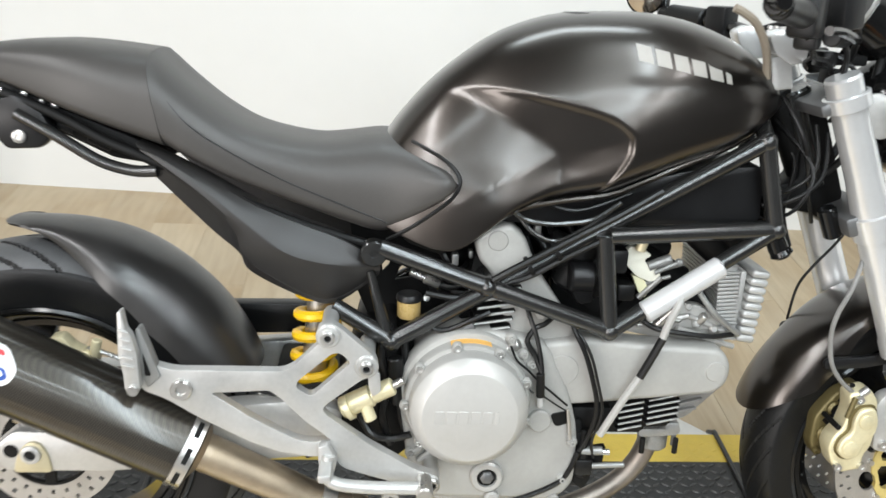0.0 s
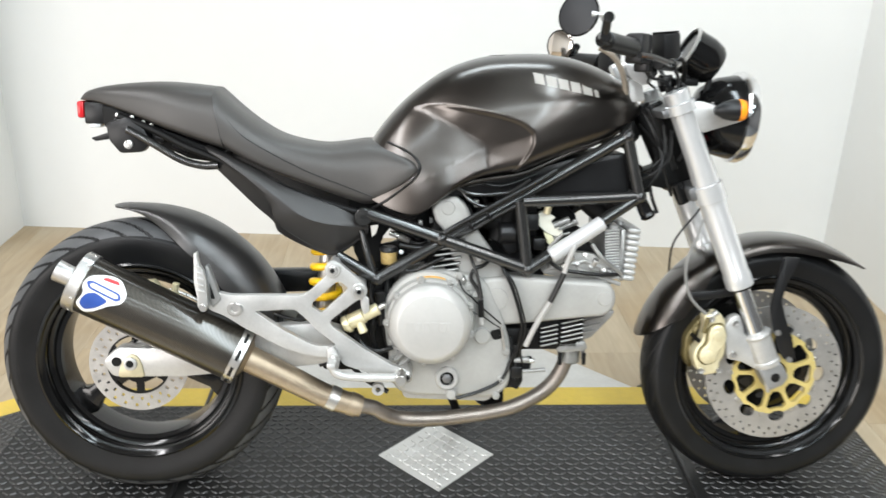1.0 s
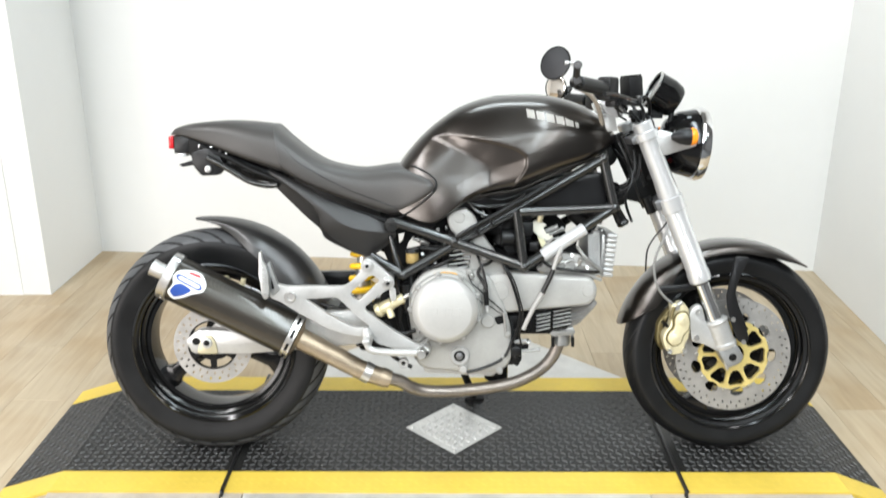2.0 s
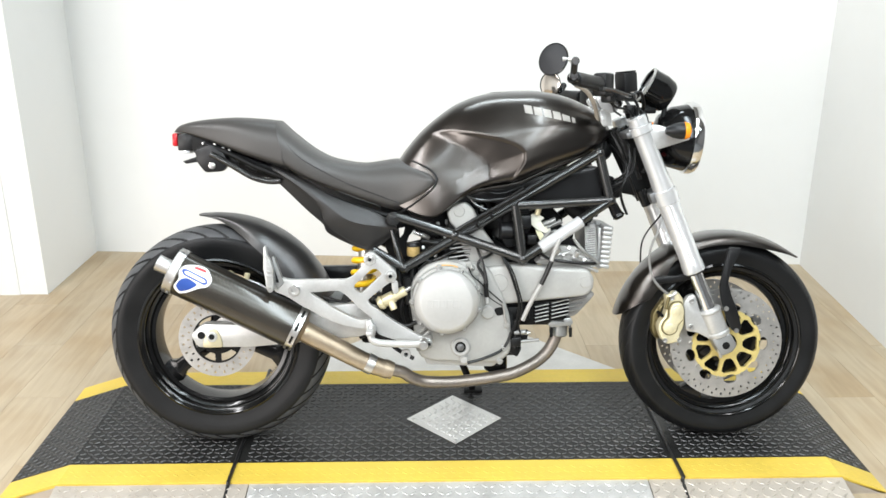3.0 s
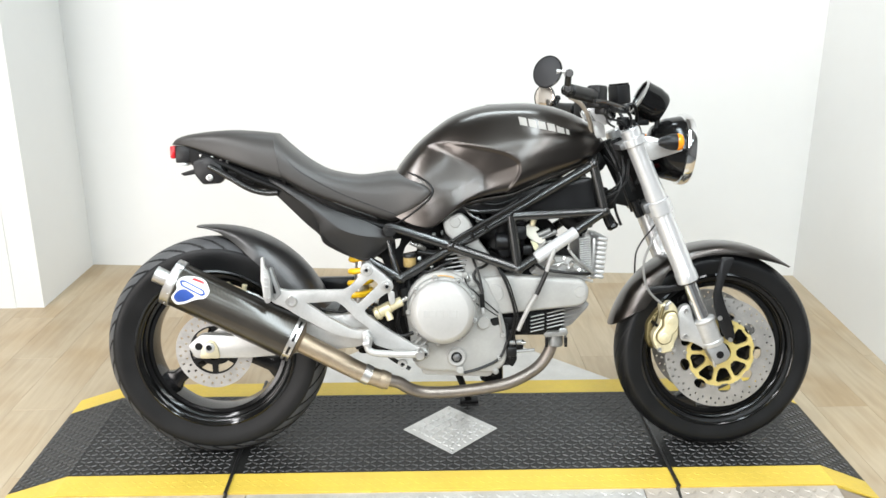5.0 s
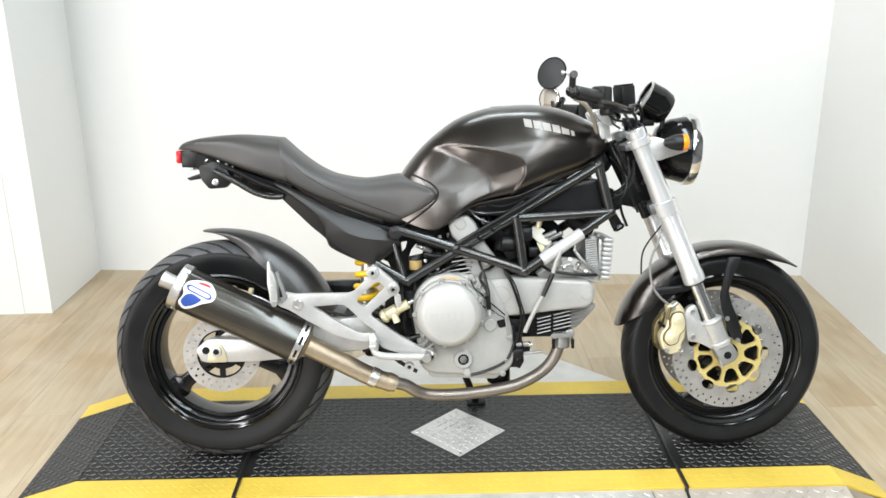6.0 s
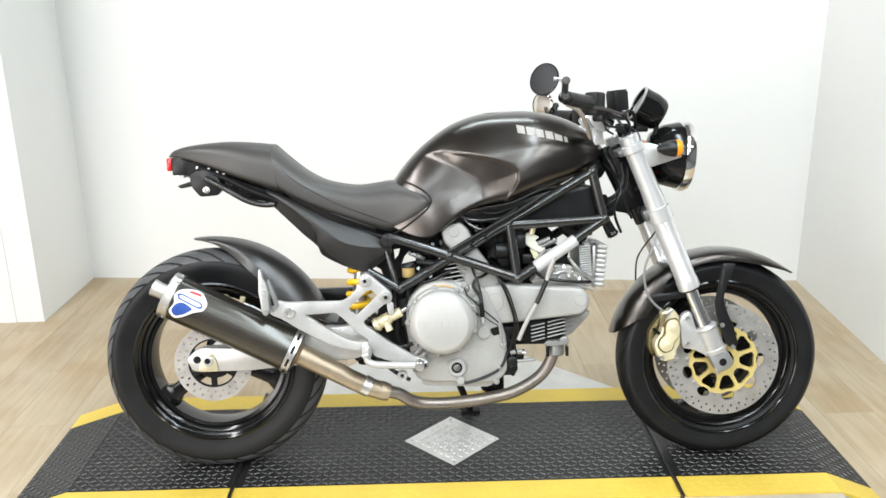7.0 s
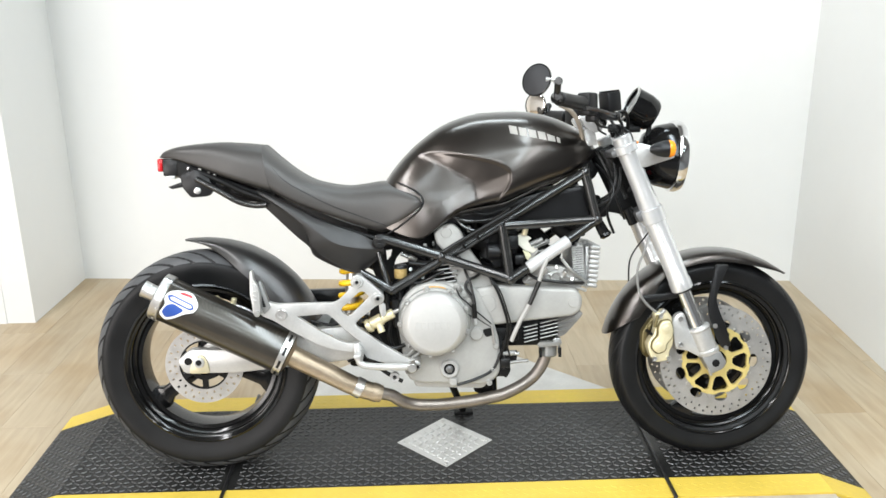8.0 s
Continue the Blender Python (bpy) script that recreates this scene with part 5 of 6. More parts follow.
# two dark blocks added to fill see-through gaps under the tank
part("inlet_gap_fill", prism(rounded([(.775, .555), (.79, .70), (.86, .715), (.925, .705), (.985, .645), (.96, .585), (.88, .55)], .012), .0, .09, .008), M_DARK, bike)
part("under_tank_fill", prism(rounded([(.640, .640), (.640, .575), (.700, .560), (.800, .590), (.815, .720), (.700, .735), (.660, .700)], .012), .01, .075, .010), M_DARK, bike, "dark filler block under the tank")
for k, (x, z) in enumerate(((.742, .690), (.760, .655), (.772, .640), (.795, .690), (.812, .668), (.748, .718), (.70, .728), (.63, .612), (.605, .640))):
    part("ignition_lead", sweep([(x - .03, -.03, z + .03), (x, -.06 - .004 * (k % 3), z), (x + .025, -.05, z - .045), (x + .05, -.02, z - .06)], .0042 + .0006 * (k % 3), 8, 4), M_HOSE, bike)
# pale chips stand in for bright glimpses between the dark parts
for x, z, w in ((.738, .676, .010), (.786, .652, .007), (.802, .664, .006), (.775, .602, .009), (.615, .628, .010), (.640, .640, .007)):
    part("pale_gap_chip", box(x, x + w, -.075, -.058, z, z + w * 1.8, .002), M_FIN, bike)
# dark plate added behind the chassis tubes as backing
part("lower_gap_fill", prism(rounded([(.775, .600), (.800, .585), (.850, .572), (.900, .560), (.905, .510), (.790, .520)], .008), -.045, -.020, .006), M_DARK, bike)
part("relay", box(.845, .878, -.105, -.06, .630, .668, .005), M_PLASTIC, bike)
part("relay", box(.868, .895, -.10, -.06, .585, .612, .004), M_HOSE, bike)
part("hose_clip", lathe([(.010, -.004), (.013, -.004), (.013, .004), (.010, .004)], (.872, -.10, .690), (.6, .2, .6), 16, True), M_FIN, bike)
part("coil", merge(rod((.790, -.10, .625), (.828, -.10, .625), .024), box(.835, .88, -.06, .04, .60, .70, .006)), M_PLASTIC, bike)
part("throttle_cam", prism(rounded([(.872, .662), (.884, .673), (.902, .667), (.917, .658), (.905, .651), (.910, .643), (.929, .635), (.934, .625), (.919, .615), (.896, .624), (.876, .643)], .006), -.097, -.082, .004), material("cream_plastic", (.66, .65, .56), .4), bike, "cream plastic throttle cam")
part("cam_lug", prism(rounded([(.890, .626), (.910, .618), (.919, .600), (.912, .588), (.901, .600)], .004), -.093, -.080, .003), material("pale_yellow_plastic", (.62, .60, .40), .45), bike)
part("throttle_arm", merge(rod((.912, -.094, .640), (.946, -.096, .655), .0075), rod((.922, -.099, .632), (.955, -.100, .649), .0035), lathe([(0, -.006), (.0045, -.0045), (.0062, 0), (.0045, .0045), (0, .006)], (.957, -.100, .650), (0, 1, 0), 14), rod((.903, -.09, .588), (.934, -.095, .624), .0050)), M_FIN, bike, "silver throttle linkage")
part("coil_cap", prism(rounded([(.797, .615), (.804, .638), (.824, .640), (.832, .611), (.834, .580), (.811, .576), (.798, .595)], .008), -.098, -.060, .006), M_PLASTIC, bike, "dark ignition module")
part("throttle_cable_end", rod((.915, -.09, .628), (.965, -.095, .648), .0045), M_FIN, bike)
part("throttle_cable_end", rod((.905, -.09, .610), (.950, -.09, .624), .003), M_FIN, bike)
part("brass_fitting", rod((.893, -.105, .668), (.899, -.105, .690), .008), M_GOLD, bike)
part("intake", merge(rod((.88, .0, .65), (1.00, .0, .58), .030), rod((.99, -.04, .69), (1.05, -.04, .64), .022)), M_DARK, bike)
part("regulator", box(1.00, 1.075, -.05, .06, .655, .715, .006), M_DARK, bike)
part("horn", merge(rod((1.104, -.075, .700), (1.122, -.075, .665), .0135, .016), lathe([(0, 0), (.016, .002), (.018, .010), (.010, .016), (0, .016)], (1.122, -.075, .668), (.45, -.2, -.85), 24)), M_BLACK, bike, "black horn")
part("yoke_stop", rod((1.185, -.075, .735), (1.205, -.075, .690), .0145), M_BLACK, bike)
reservoir = part("fluid_reservoir", lathe([(0, 0), (.0155, 0), (.0178, .003), (.0178, .027), (0, .027)], (.551, -.105, .556), (0, 0, 1), 24), material("amber_fluid_plastic", (.44, .31, .12), .3), bike, "amber brake-fluid reservoir")
part("cap", lathe([(.0180, 0), (.0195, .002), (.0190, .008), (.0165, .011), (0, .011)], (.551, -.105, .5825), (0, 0, 1), 24), M_PLASTIC, reservoir)
part("black_hinge", rod((.532, -.13, .50), (.540, -.13, .425), .012), M_HOSE, bike)


def cable(points, r, mat, name="cable", label=""):
    return part(name, sweep(points, r, 8, 5), mat, bike, label)


cable([(.952, -.140, .608), (.947, -.148, .598), (.936, -.150, .573), (.927, -.150, .541)], .0058, M_GREYHOSE, "grey_hose")
cable([(.929, -.150, .546), (.915, -.150, .513), (.901, -.150, .482)], .0066, M_HOSE, "hose_sleeve")
cable([(.903, -.150, .486), (.881, -.150, .447), (.863, -.147, .409), (.852, -.142, .380)], .0060, M_GREYHOSE, "grey_hose")
cable([(.768, -.118, .565), (.754, -.128, .557), (.738, -.135, .552), (.728, -.138, .533), (.741, -.142, .511), (.752, -.150, .485)], .0042, M_HOSE)
cable([(.725, -.12, .585), (.733, -.135, .562), (.742, -.142, .538), (.750, -.148, .501), (.752, -.150, .480)], .0036, M_HOSE)
part("cable_plug", rod((.749, -.152, .487), (.752, -.150, .448), .0065), M_HOSE, bike)
part("plug_tip", rod((.7520, -.149, .450), (.7535, -.145, .430), .0045), M_SLEEVE, bike)
cable([(.790, -.11, .572), (.799, -.138, .550), (.815, -.145, .519), (.830, -.146, .477), (.841, -.145, .435), (.841, -.140, .401), (.832, -.134, .362), (.815, -.128, .322), (.808, -.120, .282)], .0040, M_HOSE)
cable([(.780, -.11, .568), (.806, -.138, .545), (.824, -.148, .515), (.838, -.150, .472), (.849, -.148, .430), (.848, -.142, .398), (.842, -.135, .365), (.850, -.125, .33)], .0024, M_HOSE)
cable([(.712, -.14, .475), (.728, -.142, .462), (.742, -.146, .452)], .0016, M_HOSE)
cable([(.756, -.146, .448), (.780, -.142, .430), (.797, -.142, .420)], .0014, M_HOSE)
cable([(.700, -.150, .262), (.750, -.145, .275), (.800, -.140, .300), (.822, -.135, .345)], .0042, M_HOSE)
cable([(.665, -.13, .615), (.72, -.135, .632), (.775, -.138, .665), (.83, -.14, .695)], .0045, M_HOSE)
cable([(.690, -.11, .730), (.714, -.122, .716), (.745, -.124, .711), (.773, -.124, .712), (.814, -.122, .719), (.853, -.118, .744)], .0040, M_TUBE, "breather_hose")
cable([(.705, -.11, .720), (.728, -.122, .696), (.762, -.126, .686), (.806, -.124, .708), (.840, -.118, .732)], .0034, M_TUBE, "breather_hose")
cable([(.72, -.10, .745), (.79, -.11, .728), (.87, -.105, .755)], .0030, M_HOSE)
cable([(.575, -.12, .60), (.62, -.125, .595), (.66, -.12, .60)], .005, M_HOSE)
cable([(.56, -.125, .56), (.60, -.13, .545), (.645, -.135, .565), (.67, -.13, .575)], .004, M_HOSE)
part("spark_plug_cap", merge(rod((.598, -.122, .526), (.622, -.123, .539), .0065), rod((.618, -.123, .537), (.648, -.124, .553), .0090, .0075)), M_YOKE, bike, "grey spark-plug cap")
cable([(1.065, -.05, .748), (1.11, -.09, .762), (1.145, -.10, .800), (1.15, -.07, .86)], .003, M_HOSE)
cable([(1.045, -.06, .735), (1.10, -.10, .745), (1.15, -.11, .785), (1.165, -.08, .85)], .0035, M_HOSE)
cable([(1.105, -.03, .86), (1.14, -.10, .80), (1.12, -.11, .74), (1.08, -.08, .71)], .003, M_HOSE)
cable([(1.10, .03, .88), (1.15, -.02, .80), (1.14, -.03, .72), (1.16, -.03, .66)], .004, M_HOSE)
cable([(1.10, -.05, .90), (1.125, -.09, .84), (1.16, -.06, .76), (1.19, -.03, .70)], .0035, M_HOSE)
cable([(.99, -.02, .72), (1.06, -.05, .69), (1.12, -.03, .70)], .010, M_HOSE)
part("steering_head", prism(rounded([(1.150, .885), (1.182, .885), (1.236, .745), (1.225, .695), (1.190, .712), (1.140, .722), (1.100, .712), (1.100, .748), (1.158, .768)], .008), -.028, .030, .006), M_DARK, bike, "dark steering head between the yokes")
# dark blocks added to close see-through gaps beside the steering head
part("headstock_fill", merge(box(1.085, 1.135, -.055, .06, .708, .752, .008), prism(rounded([(1.082, .800), (1.078, .885), (1.125, .885), (1.128, .850), (1.112, .820)], .006), .0, .04, .005)), M_DARK, bike)

# ---- rear suspension, swingarm ----
swingarm = part("swingarm", prism(rounded([(-.066, .343), (-.030, .376), (.108, .372), (.28, .420), (.40, .432), (.455, .415), (.450, .35), (.40, .335), (.106, .308), (-.045, .308)], .012), -.138, -.100, .006), M_ALLOY, bike, "satin aluminium swingarm")
part("left_arm", prism(rounded([(-.066, .343), (-.030, .376), (.108, .372), (.28, .420), (.40, .432), (.455, .415), (.450, .35), (.40, .335), (.106, .308), (-.045, .308)], .012), .100, .138, .006), M_ALLOY, swingarm)
part("arm_bridge", box(.34, .44, -.10, .10, .345, .425, .010), M_DARK, swingarm)
part("axle_plate", prism(rounded([(-.032, .309), (-.027, .330), (-.018, .350), (-.004, .361), (.010, .358), (.020, .340), (.025, .309)], .008), -.142, -.134, .002), material("pale_gold_plate", (.55, .49, .33), .4, metal=.5), swingarm, "pale gold axle adjuster plate")
part("axle_hole", lathe([(.0105, 0), (.0105, .0016), (0, .0016)], (-.034, -.1375, .343), (0, -1, 0), 20), M_DARK, swingarm)
part("axle_nut", lathe([(.0150, 0), (.0145, .004), (.0115, .0055), (.0085, .0055), (.0080, .002), (0, .002)], (-.004, -.1415, .340), (0, -1, 0), 24), M_ALLOY, swingarm, "hollow axle end")
part("axle_bore", lathe([(.0079, 0), (.0079, .0008), (0, .0008)], (-.004, -.1437, .340), (0, -1, 0), 20), M_DARK, swingarm)
caliper = part("rear_caliper", merge(box(.028, .085, -.115, -.06, .405, .445, .008), box(.04, .07, -.12, -.09, .43, .465, .006), rod((.085, -.1, .43), (.125, -.105, .435), .005)), M_GOLD, bike, "gold rear brake caliper")
cable([(.055, -.10, .462), (.079, -.10, .494), (.098, -.10, .488), (.130, -.10, .474), (.165, -.10, .445)], .0036, M_STEEL, "rear_brake_hose", "braided steel rear brake hose")
part("caliper_bridge", merge(prism(rounded([(.020, .500), (.026, .514), (.044, .516), (.058, .500), (.092, .482), (.090, .470), (.055, .484), (.030, .494)], .004), -.112, -.085, .003), rod((.086, -.104, .484), (.092, -.104, .510), .0075)), M_GOLD, caliper, "gold bridge of the rear caliper")
part("hose_banjo", rod((.074, -.112, .486), (.074, -.090, .486), .0085), M_GOLD, bike)
part("rear_caliper_hanger", prism(rounded([(-.02, .36), (.02, .39), (.04, .42), (.08, .41), (.04, .36)], .008), -.10, -.088, .003), M_ALLOY, bike)


def coil_spring(a, b, radius, wire, turns):
    a, b = Vector(a), Vector(b)
    d = b - a
    u = d.normalized().cross(Vector((0, 1, 0))).normalized()
    v = d.normalized().cross(u)
    n = int(turns * 14)
    return sweep([a + d * (i / n) + (u * math.cos(2 * math.pi * turns * i / n) + v * math.sin(2 * math.pi * turns * i / n)) * radius for i in range(n + 1)], wire, 8, 1)


shock = part("rear_shock", rod((.418, -.045, .600), (.400, -.045, .355), .020), M_STEEL, bike, "rear shock absorber with a yellow spring")
part("yellow_spring", coil_spring((.416, -.045, .585), (.404, -.045, .425), .031, .0088, 4.6), M_SPRING, shock, "yellow coil spring")
part("spring_seat", lathe([(.036, 0), (.036, .008), (.02, .012), (.02, 0)], (.402, -.045, .415), (.07, 0, 1), 28, True), M_ALLOY, shock)
part("shock_bolt", rod((.395, -.075, .395), (.395, -.02, .395), .014), M_STEEL, shock)
part("chain_guard", prism(rounded([(.24, .492), (.40, .494), (.42, .47), (.41, .440), (.26, .435)], .008), .105, .135, .006), M_PLASTIC, bike, "black chain guard on the far side")
# dark block added to fill the open space behind the clutch
part("gearbox_gap_fill", prism(rounded([(.475, .52), (.56, .535), (.57, .33), (.52, .285), (.46, .32), (.455, .42)], .012), -.085, .09, .010), M_DARK, bike, "dark filler block behind the gearbox")
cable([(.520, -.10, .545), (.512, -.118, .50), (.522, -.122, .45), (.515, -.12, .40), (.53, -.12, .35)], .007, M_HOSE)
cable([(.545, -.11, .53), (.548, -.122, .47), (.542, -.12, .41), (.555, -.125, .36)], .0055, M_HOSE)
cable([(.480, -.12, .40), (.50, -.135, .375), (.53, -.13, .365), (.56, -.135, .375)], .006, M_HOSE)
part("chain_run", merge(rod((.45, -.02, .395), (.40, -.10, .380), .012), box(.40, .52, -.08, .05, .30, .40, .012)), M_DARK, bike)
cable([(.30, -.10, .44), (.36, -.12, .432), (.42, -.12, .45), (.46, -.13, .44)], .004, M_HOSE)
cable([(.40, -.12, .33), (.45, -.13, .345), (.50, -.13, .30), (.55, -.13, .27)], .006, M_HOSE)

# ---- footrest hanger ----
def windowed_plate(outline, windows, y0, y1, bevel=.004):
    """A cast plate in x and z with openings through it and eased edges on its outer face."""
    bm = bmesh.new()
    edges = []
    for loop in (outline, *windows):
        vs = [bm.verts.new((x, y0, z)) for x, z in loop]
        edges += [bm.edges.new((vs[i], vs[(i + 1) % len(vs)])) for i in range(len(vs))]
    rim = {frozenset((tuple(e.verts[0].co), tuple(e.verts[1].co))) for e in edges}
    bmesh.ops.triangle_fill(bm, use_beauty=True, use_dissolve=False, edges=edges, normal=(0, -1, 0))
    made = bmesh.ops.extrude_face_region(bm, geom=bm.faces[:])
    for v in made["geom"]:
        if isinstance(v, bmesh.types.BMVert):
            v.co.y = y1
    bmesh.ops.recalc_face_normals(bm, faces=bm.faces)
    front = [e for e in bm.edges if frozenset((tuple(e.verts[0].co), tuple(e.verts[1].co))) in rim]
    bmesh.ops.bevel(bm, geom=front, offset=bevel, segments=3, affect="EDGES", profile=0.5, clamp_overlap=True)
    return bm


# dark plate added to fill the see-through space under the seat, gaps cut through
FILL_RIM = [(.455, .700), (.640, .690), (.680, .595), (.663, .545), (.540, .496), (.499, .497), (.470, .563)]
FILL_GAPS = [[(.508, .621), (.526, .624), (.521, .604), (.511, .593)], [(.552, .616), (.573, .602), (.570, .587), (.531, .579), (.538, .599)]]
carrier = part("under_seat_fill", windowed_plate(FILL_RIM, FILL_GAPS, -.004, .004, .001), M_DARK, bike, "dark filler plate under the seat")
part("regulator_block", box(.585, .630, -.045, -.006, .565, .615, .006), M_PLASTIC, carrier)
for q, (x, z) in enumerate(((.592, .622), (.604, .606), (.620, .590), (.634, .600), (.648, .585))):
    part("battery_lead", sweep([(x - .04, -.03, z + .012), (x - .015, -.07 - .006 * (q % 2), z - .004 * q), (x + .02, -.075, z - .012), (x + .05, -.05, z + .004)], .0042, 8, 4), M_HOSE, carrier)
for x, z in ((.600, .628), (.618, .618), (.640, .604), (.578, .575), (.612, .552)):
    part("terminal", lathe([(.0055, 0), (.0050, .005), (0, .006)], (x, -.075, z), (.2, -1, .3), 10), M_STEEL, carrier)

part("battery_lug", merge(rod((.552, -.088, .622), (.576, -.090, .612), .0060), rod((.574, -.090, .613), (.596, -.092, .603), .0085, .006)), M_STEEL, carrier, "bare metal cable lugs")
part("spark_ring", lathe([(.0045, -.003), (.0075, -.003), (.0075, .003), (.0045, .003)], (.594, -.122, .524), (.86, -.1, .45), 16, True), M_SPRING, carrier, "yellow ring on the plug lead")

HANGER_RIM = [(.188, .520), (.205, .513), (.226, .508), (.300, .508), (.374, .508), (.389, .516), (.425, .552), (.420, .563), (.424, .576), (.437, .583), (.451, .577), (.491, .542), (.504, .530), (.508, .516), (.500, .502), (.486, .498),
              (.436, .459), (.429, .450), (.436, .440), (.498, .394), (.564, .354), (.598, .343), (.604, .328), (.592, .316), (.570, .322), (.487, .347), (.456, .358), (.446, .378), (.415, .374), (.373, .381), (.333, .395), (.255, .437), (.214, .464), (.180, .478), (.176, .500)]
HANGER_WINDOWS = [[(.274, .474), (.356, .479), (.374, .464), (.405, .432), (.444, .400), (.409, .398), (.389, .403), (.334, .433)], [(.394, .493), (.443, .537), (.455, .537), (.469, .523), (.417, .473), (.409, .472), (.393, .483)]]
hanger = part("footrest_hanger", windowed_plate(rounded(HANGER_RIM, .010, 3), [rounded(w, .006, 3) for w in HANGER_WINDOWS], -.2015, -.1835), M_ALLOY, bike, "cast aluminium footrest hanger", 50)
part("hanger_tab", prism(rounded([(.492, .506), (.510, .500), (.512, .470), (.500, .462), (.494, .478)], .005), -.186, -.178, .002), M_ALLOY, hanger)
for px, pz, r in ((.437, .563, .017), (.491, .518, .017)):
    part("hanger_boss", lathe([(r, 0), (r, .003), (r - .0025, .0055), (0, .0055)], (px, -.2005, pz), (0, -1, 0), 28), M_ALLOY, hanger)
for px, pz, r in ((.235, .480, .015), (.437, .563, .010), (.491, .518, .010), (.591, .330, .011)):
    part("hanger_bolt", lathe([(r, 0), (r, .006), (r - .002, .008), (r * .5, .008), (r * .45, .004), (0, .004)], (px, -.2055 if r < .0105 else -.201, pz), (0, -1, 0), 24), M_STEEL, hanger)
    if r < .012:
        part("bolt_socket", lathe([(r * .5, 0), (r * .5, .0006), (0, .0006)], (px, (-.2055 if r < .0105 else -.201) - .0042, pz), (0, -1, 0), 6), M_DARK, hanger)
for px, pz in ((.437, .563), (.491, .518), (.591, .330)):
    part("hanger_spacer", rod((px, -.185, pz), (px, -.11, pz), .012), M_ALLOY, hanger)
peg = part("pillion_footrest", prism(rounded([(.160, .600), (.166, .603), (.170, .576), (.177, .566), (.183, .540), (.184, .486), (.164, .486), (.163, .510), (.158, .540)], .004), -.222, -.206, .004), M_ALLOY, bike, "folded-up silver pillion footrest")
for k in range(5):
    part("peg_rib", strip([(.162 + k * .0005, .575 - k * .0125), (.173 + k * .0012, .571 - k * .0125)], .0040, -.2250, -.2215, .001), M_ALLOY, peg)
part("peg_bracket", prism(rounded([(.178, .570), (.184, .572), (.198, .530), (.208, .500), (.190, .482), (.180, .510)], .004), -.206, -.186, .003), M_CLAMP, peg)
part("peg_slot", prism(rounded([(.186, .535), (.191, .520), (.196, .502), (.188, .502)], .002, 2), -.2075, -.204, .0005, 1), M_DARK, peg)
part("peg_pin", rod((.175, -.226, .487), (.175, -.185, .487), .008), M_STEEL, peg)
part("rider_footrest", merge(box(.427, .446, -.262, -.205, .367, .380, .004), prism(rounded([(.424, .398), (.438, .402), (.452, .376), (.447, .352), (.432, .350), (.425, .372)], .005), -.216, -.196, .003)), M_ALLOY, bike, "ribbed alloy rider footrest")
pedal = part("brake_pedal", sweep([(.440, -.215, .385), (.437, -.218, .358), (.450, -.220, .342), (.500, -.222, .337), (.575, -.222, .336)], .0095, 12, 5), M_ALLOY, bike, "polished brake pedal")
part("pedal_tip", rod((.578, -.245, .336), (.578, -.195, .336), .0125), M_STEEL, pedal)
part("pedal_eye", lathe([(.013, -.008), (.013, .008), (.006, .008), (.006, -.008)], (.530, -.19, .300), (0, 1, 0), 20, True), M_ALLOY, pedal)
master = part("rear_master_cylinder", merge(rod((.455, -.165, .433), (.500, -.165, .456), .0165), rod((.495, -.165, .453), (.530, -.165, .471), .0135), rod((.487, -.17, .450), (.499, -.175, .420), .0095), lathe([(.019, 0), (.019, .008), (0, .008)], (.462, -.172, .437), (.88, 0, .46), 20)), M_GOLD, bike, "gold rear brake master cylinder")
part("push_rod", rod((.528, -.165, .470), (.545, -.165, .480), .006), M_STEEL, master)

# ---- tail ----
tail = part("tail_light", box(-.116, -.101, -.046, .046, .858, .894, .005), M_REDLENS, bike, "red tail light")
part("lamp_body", box(-.101, -.050, -.045, .045, .846, .892, .004), M_PLASTIC, tail)
part("clear_window", box(-.092, -.070, -.040, .040, .838, .847, .002), M_LENS, tail)
part("under_tray", prism(rounded([(-.06, .885), (-.055, .840), (.02, .822), (.12, .775), (.19, .765), (.19, .79), (.05, .845), (-.04, .885)], .006), -.060, .060, .005), M_DARK, bike, "black under-tail tray")
tail_bracket = part("tail_bracket", prism(rounded([(-.045, .850), (-.040, .815), (-.018, .787), (.030, .790), (.050, .812), (.030, .845), (.00, .865)], .008), -.085, -.060, .005), M_PLASTIC, bike, "black tail bracket")
part("bracket_bolt", lathe([(.0095, 0), (.009, .004), (.005, .005), (.005, .003), (0, .003)], (.002, -.085, .806), (0, -1, 0), 20), M_STEEL, tail_bracket)
part("small_flap", prism(rounded([(-.085, .817), (-.045, .830), (-.045, .815), (-.075, .810)], .003), -.06, -.03, .002), M_PLASTIC, tail_bracket)
for x, z, w, h in ((-.040, .862, .022, .020), (.008, .848, .030, .020), (.044, .832, .026, .016), (.085, .812, .034, .014)):
    part("tray_block", moved(box(0, w, -.066, -.050, 0, h, .003), pose(x, 0, z - h, 0, 24, 0)), M_PLASTIC, bike)
for x, z in ((-.024, .866), (-.010, .858), (.006, .862), (.070, .822)):
    part("tray_screw", lathe([(.0048, 0), (.0046, .002), (.0020, .003), (0, .003)], (x, -.067, z), (0, -1, 0), 10), M_STEEL, bike)
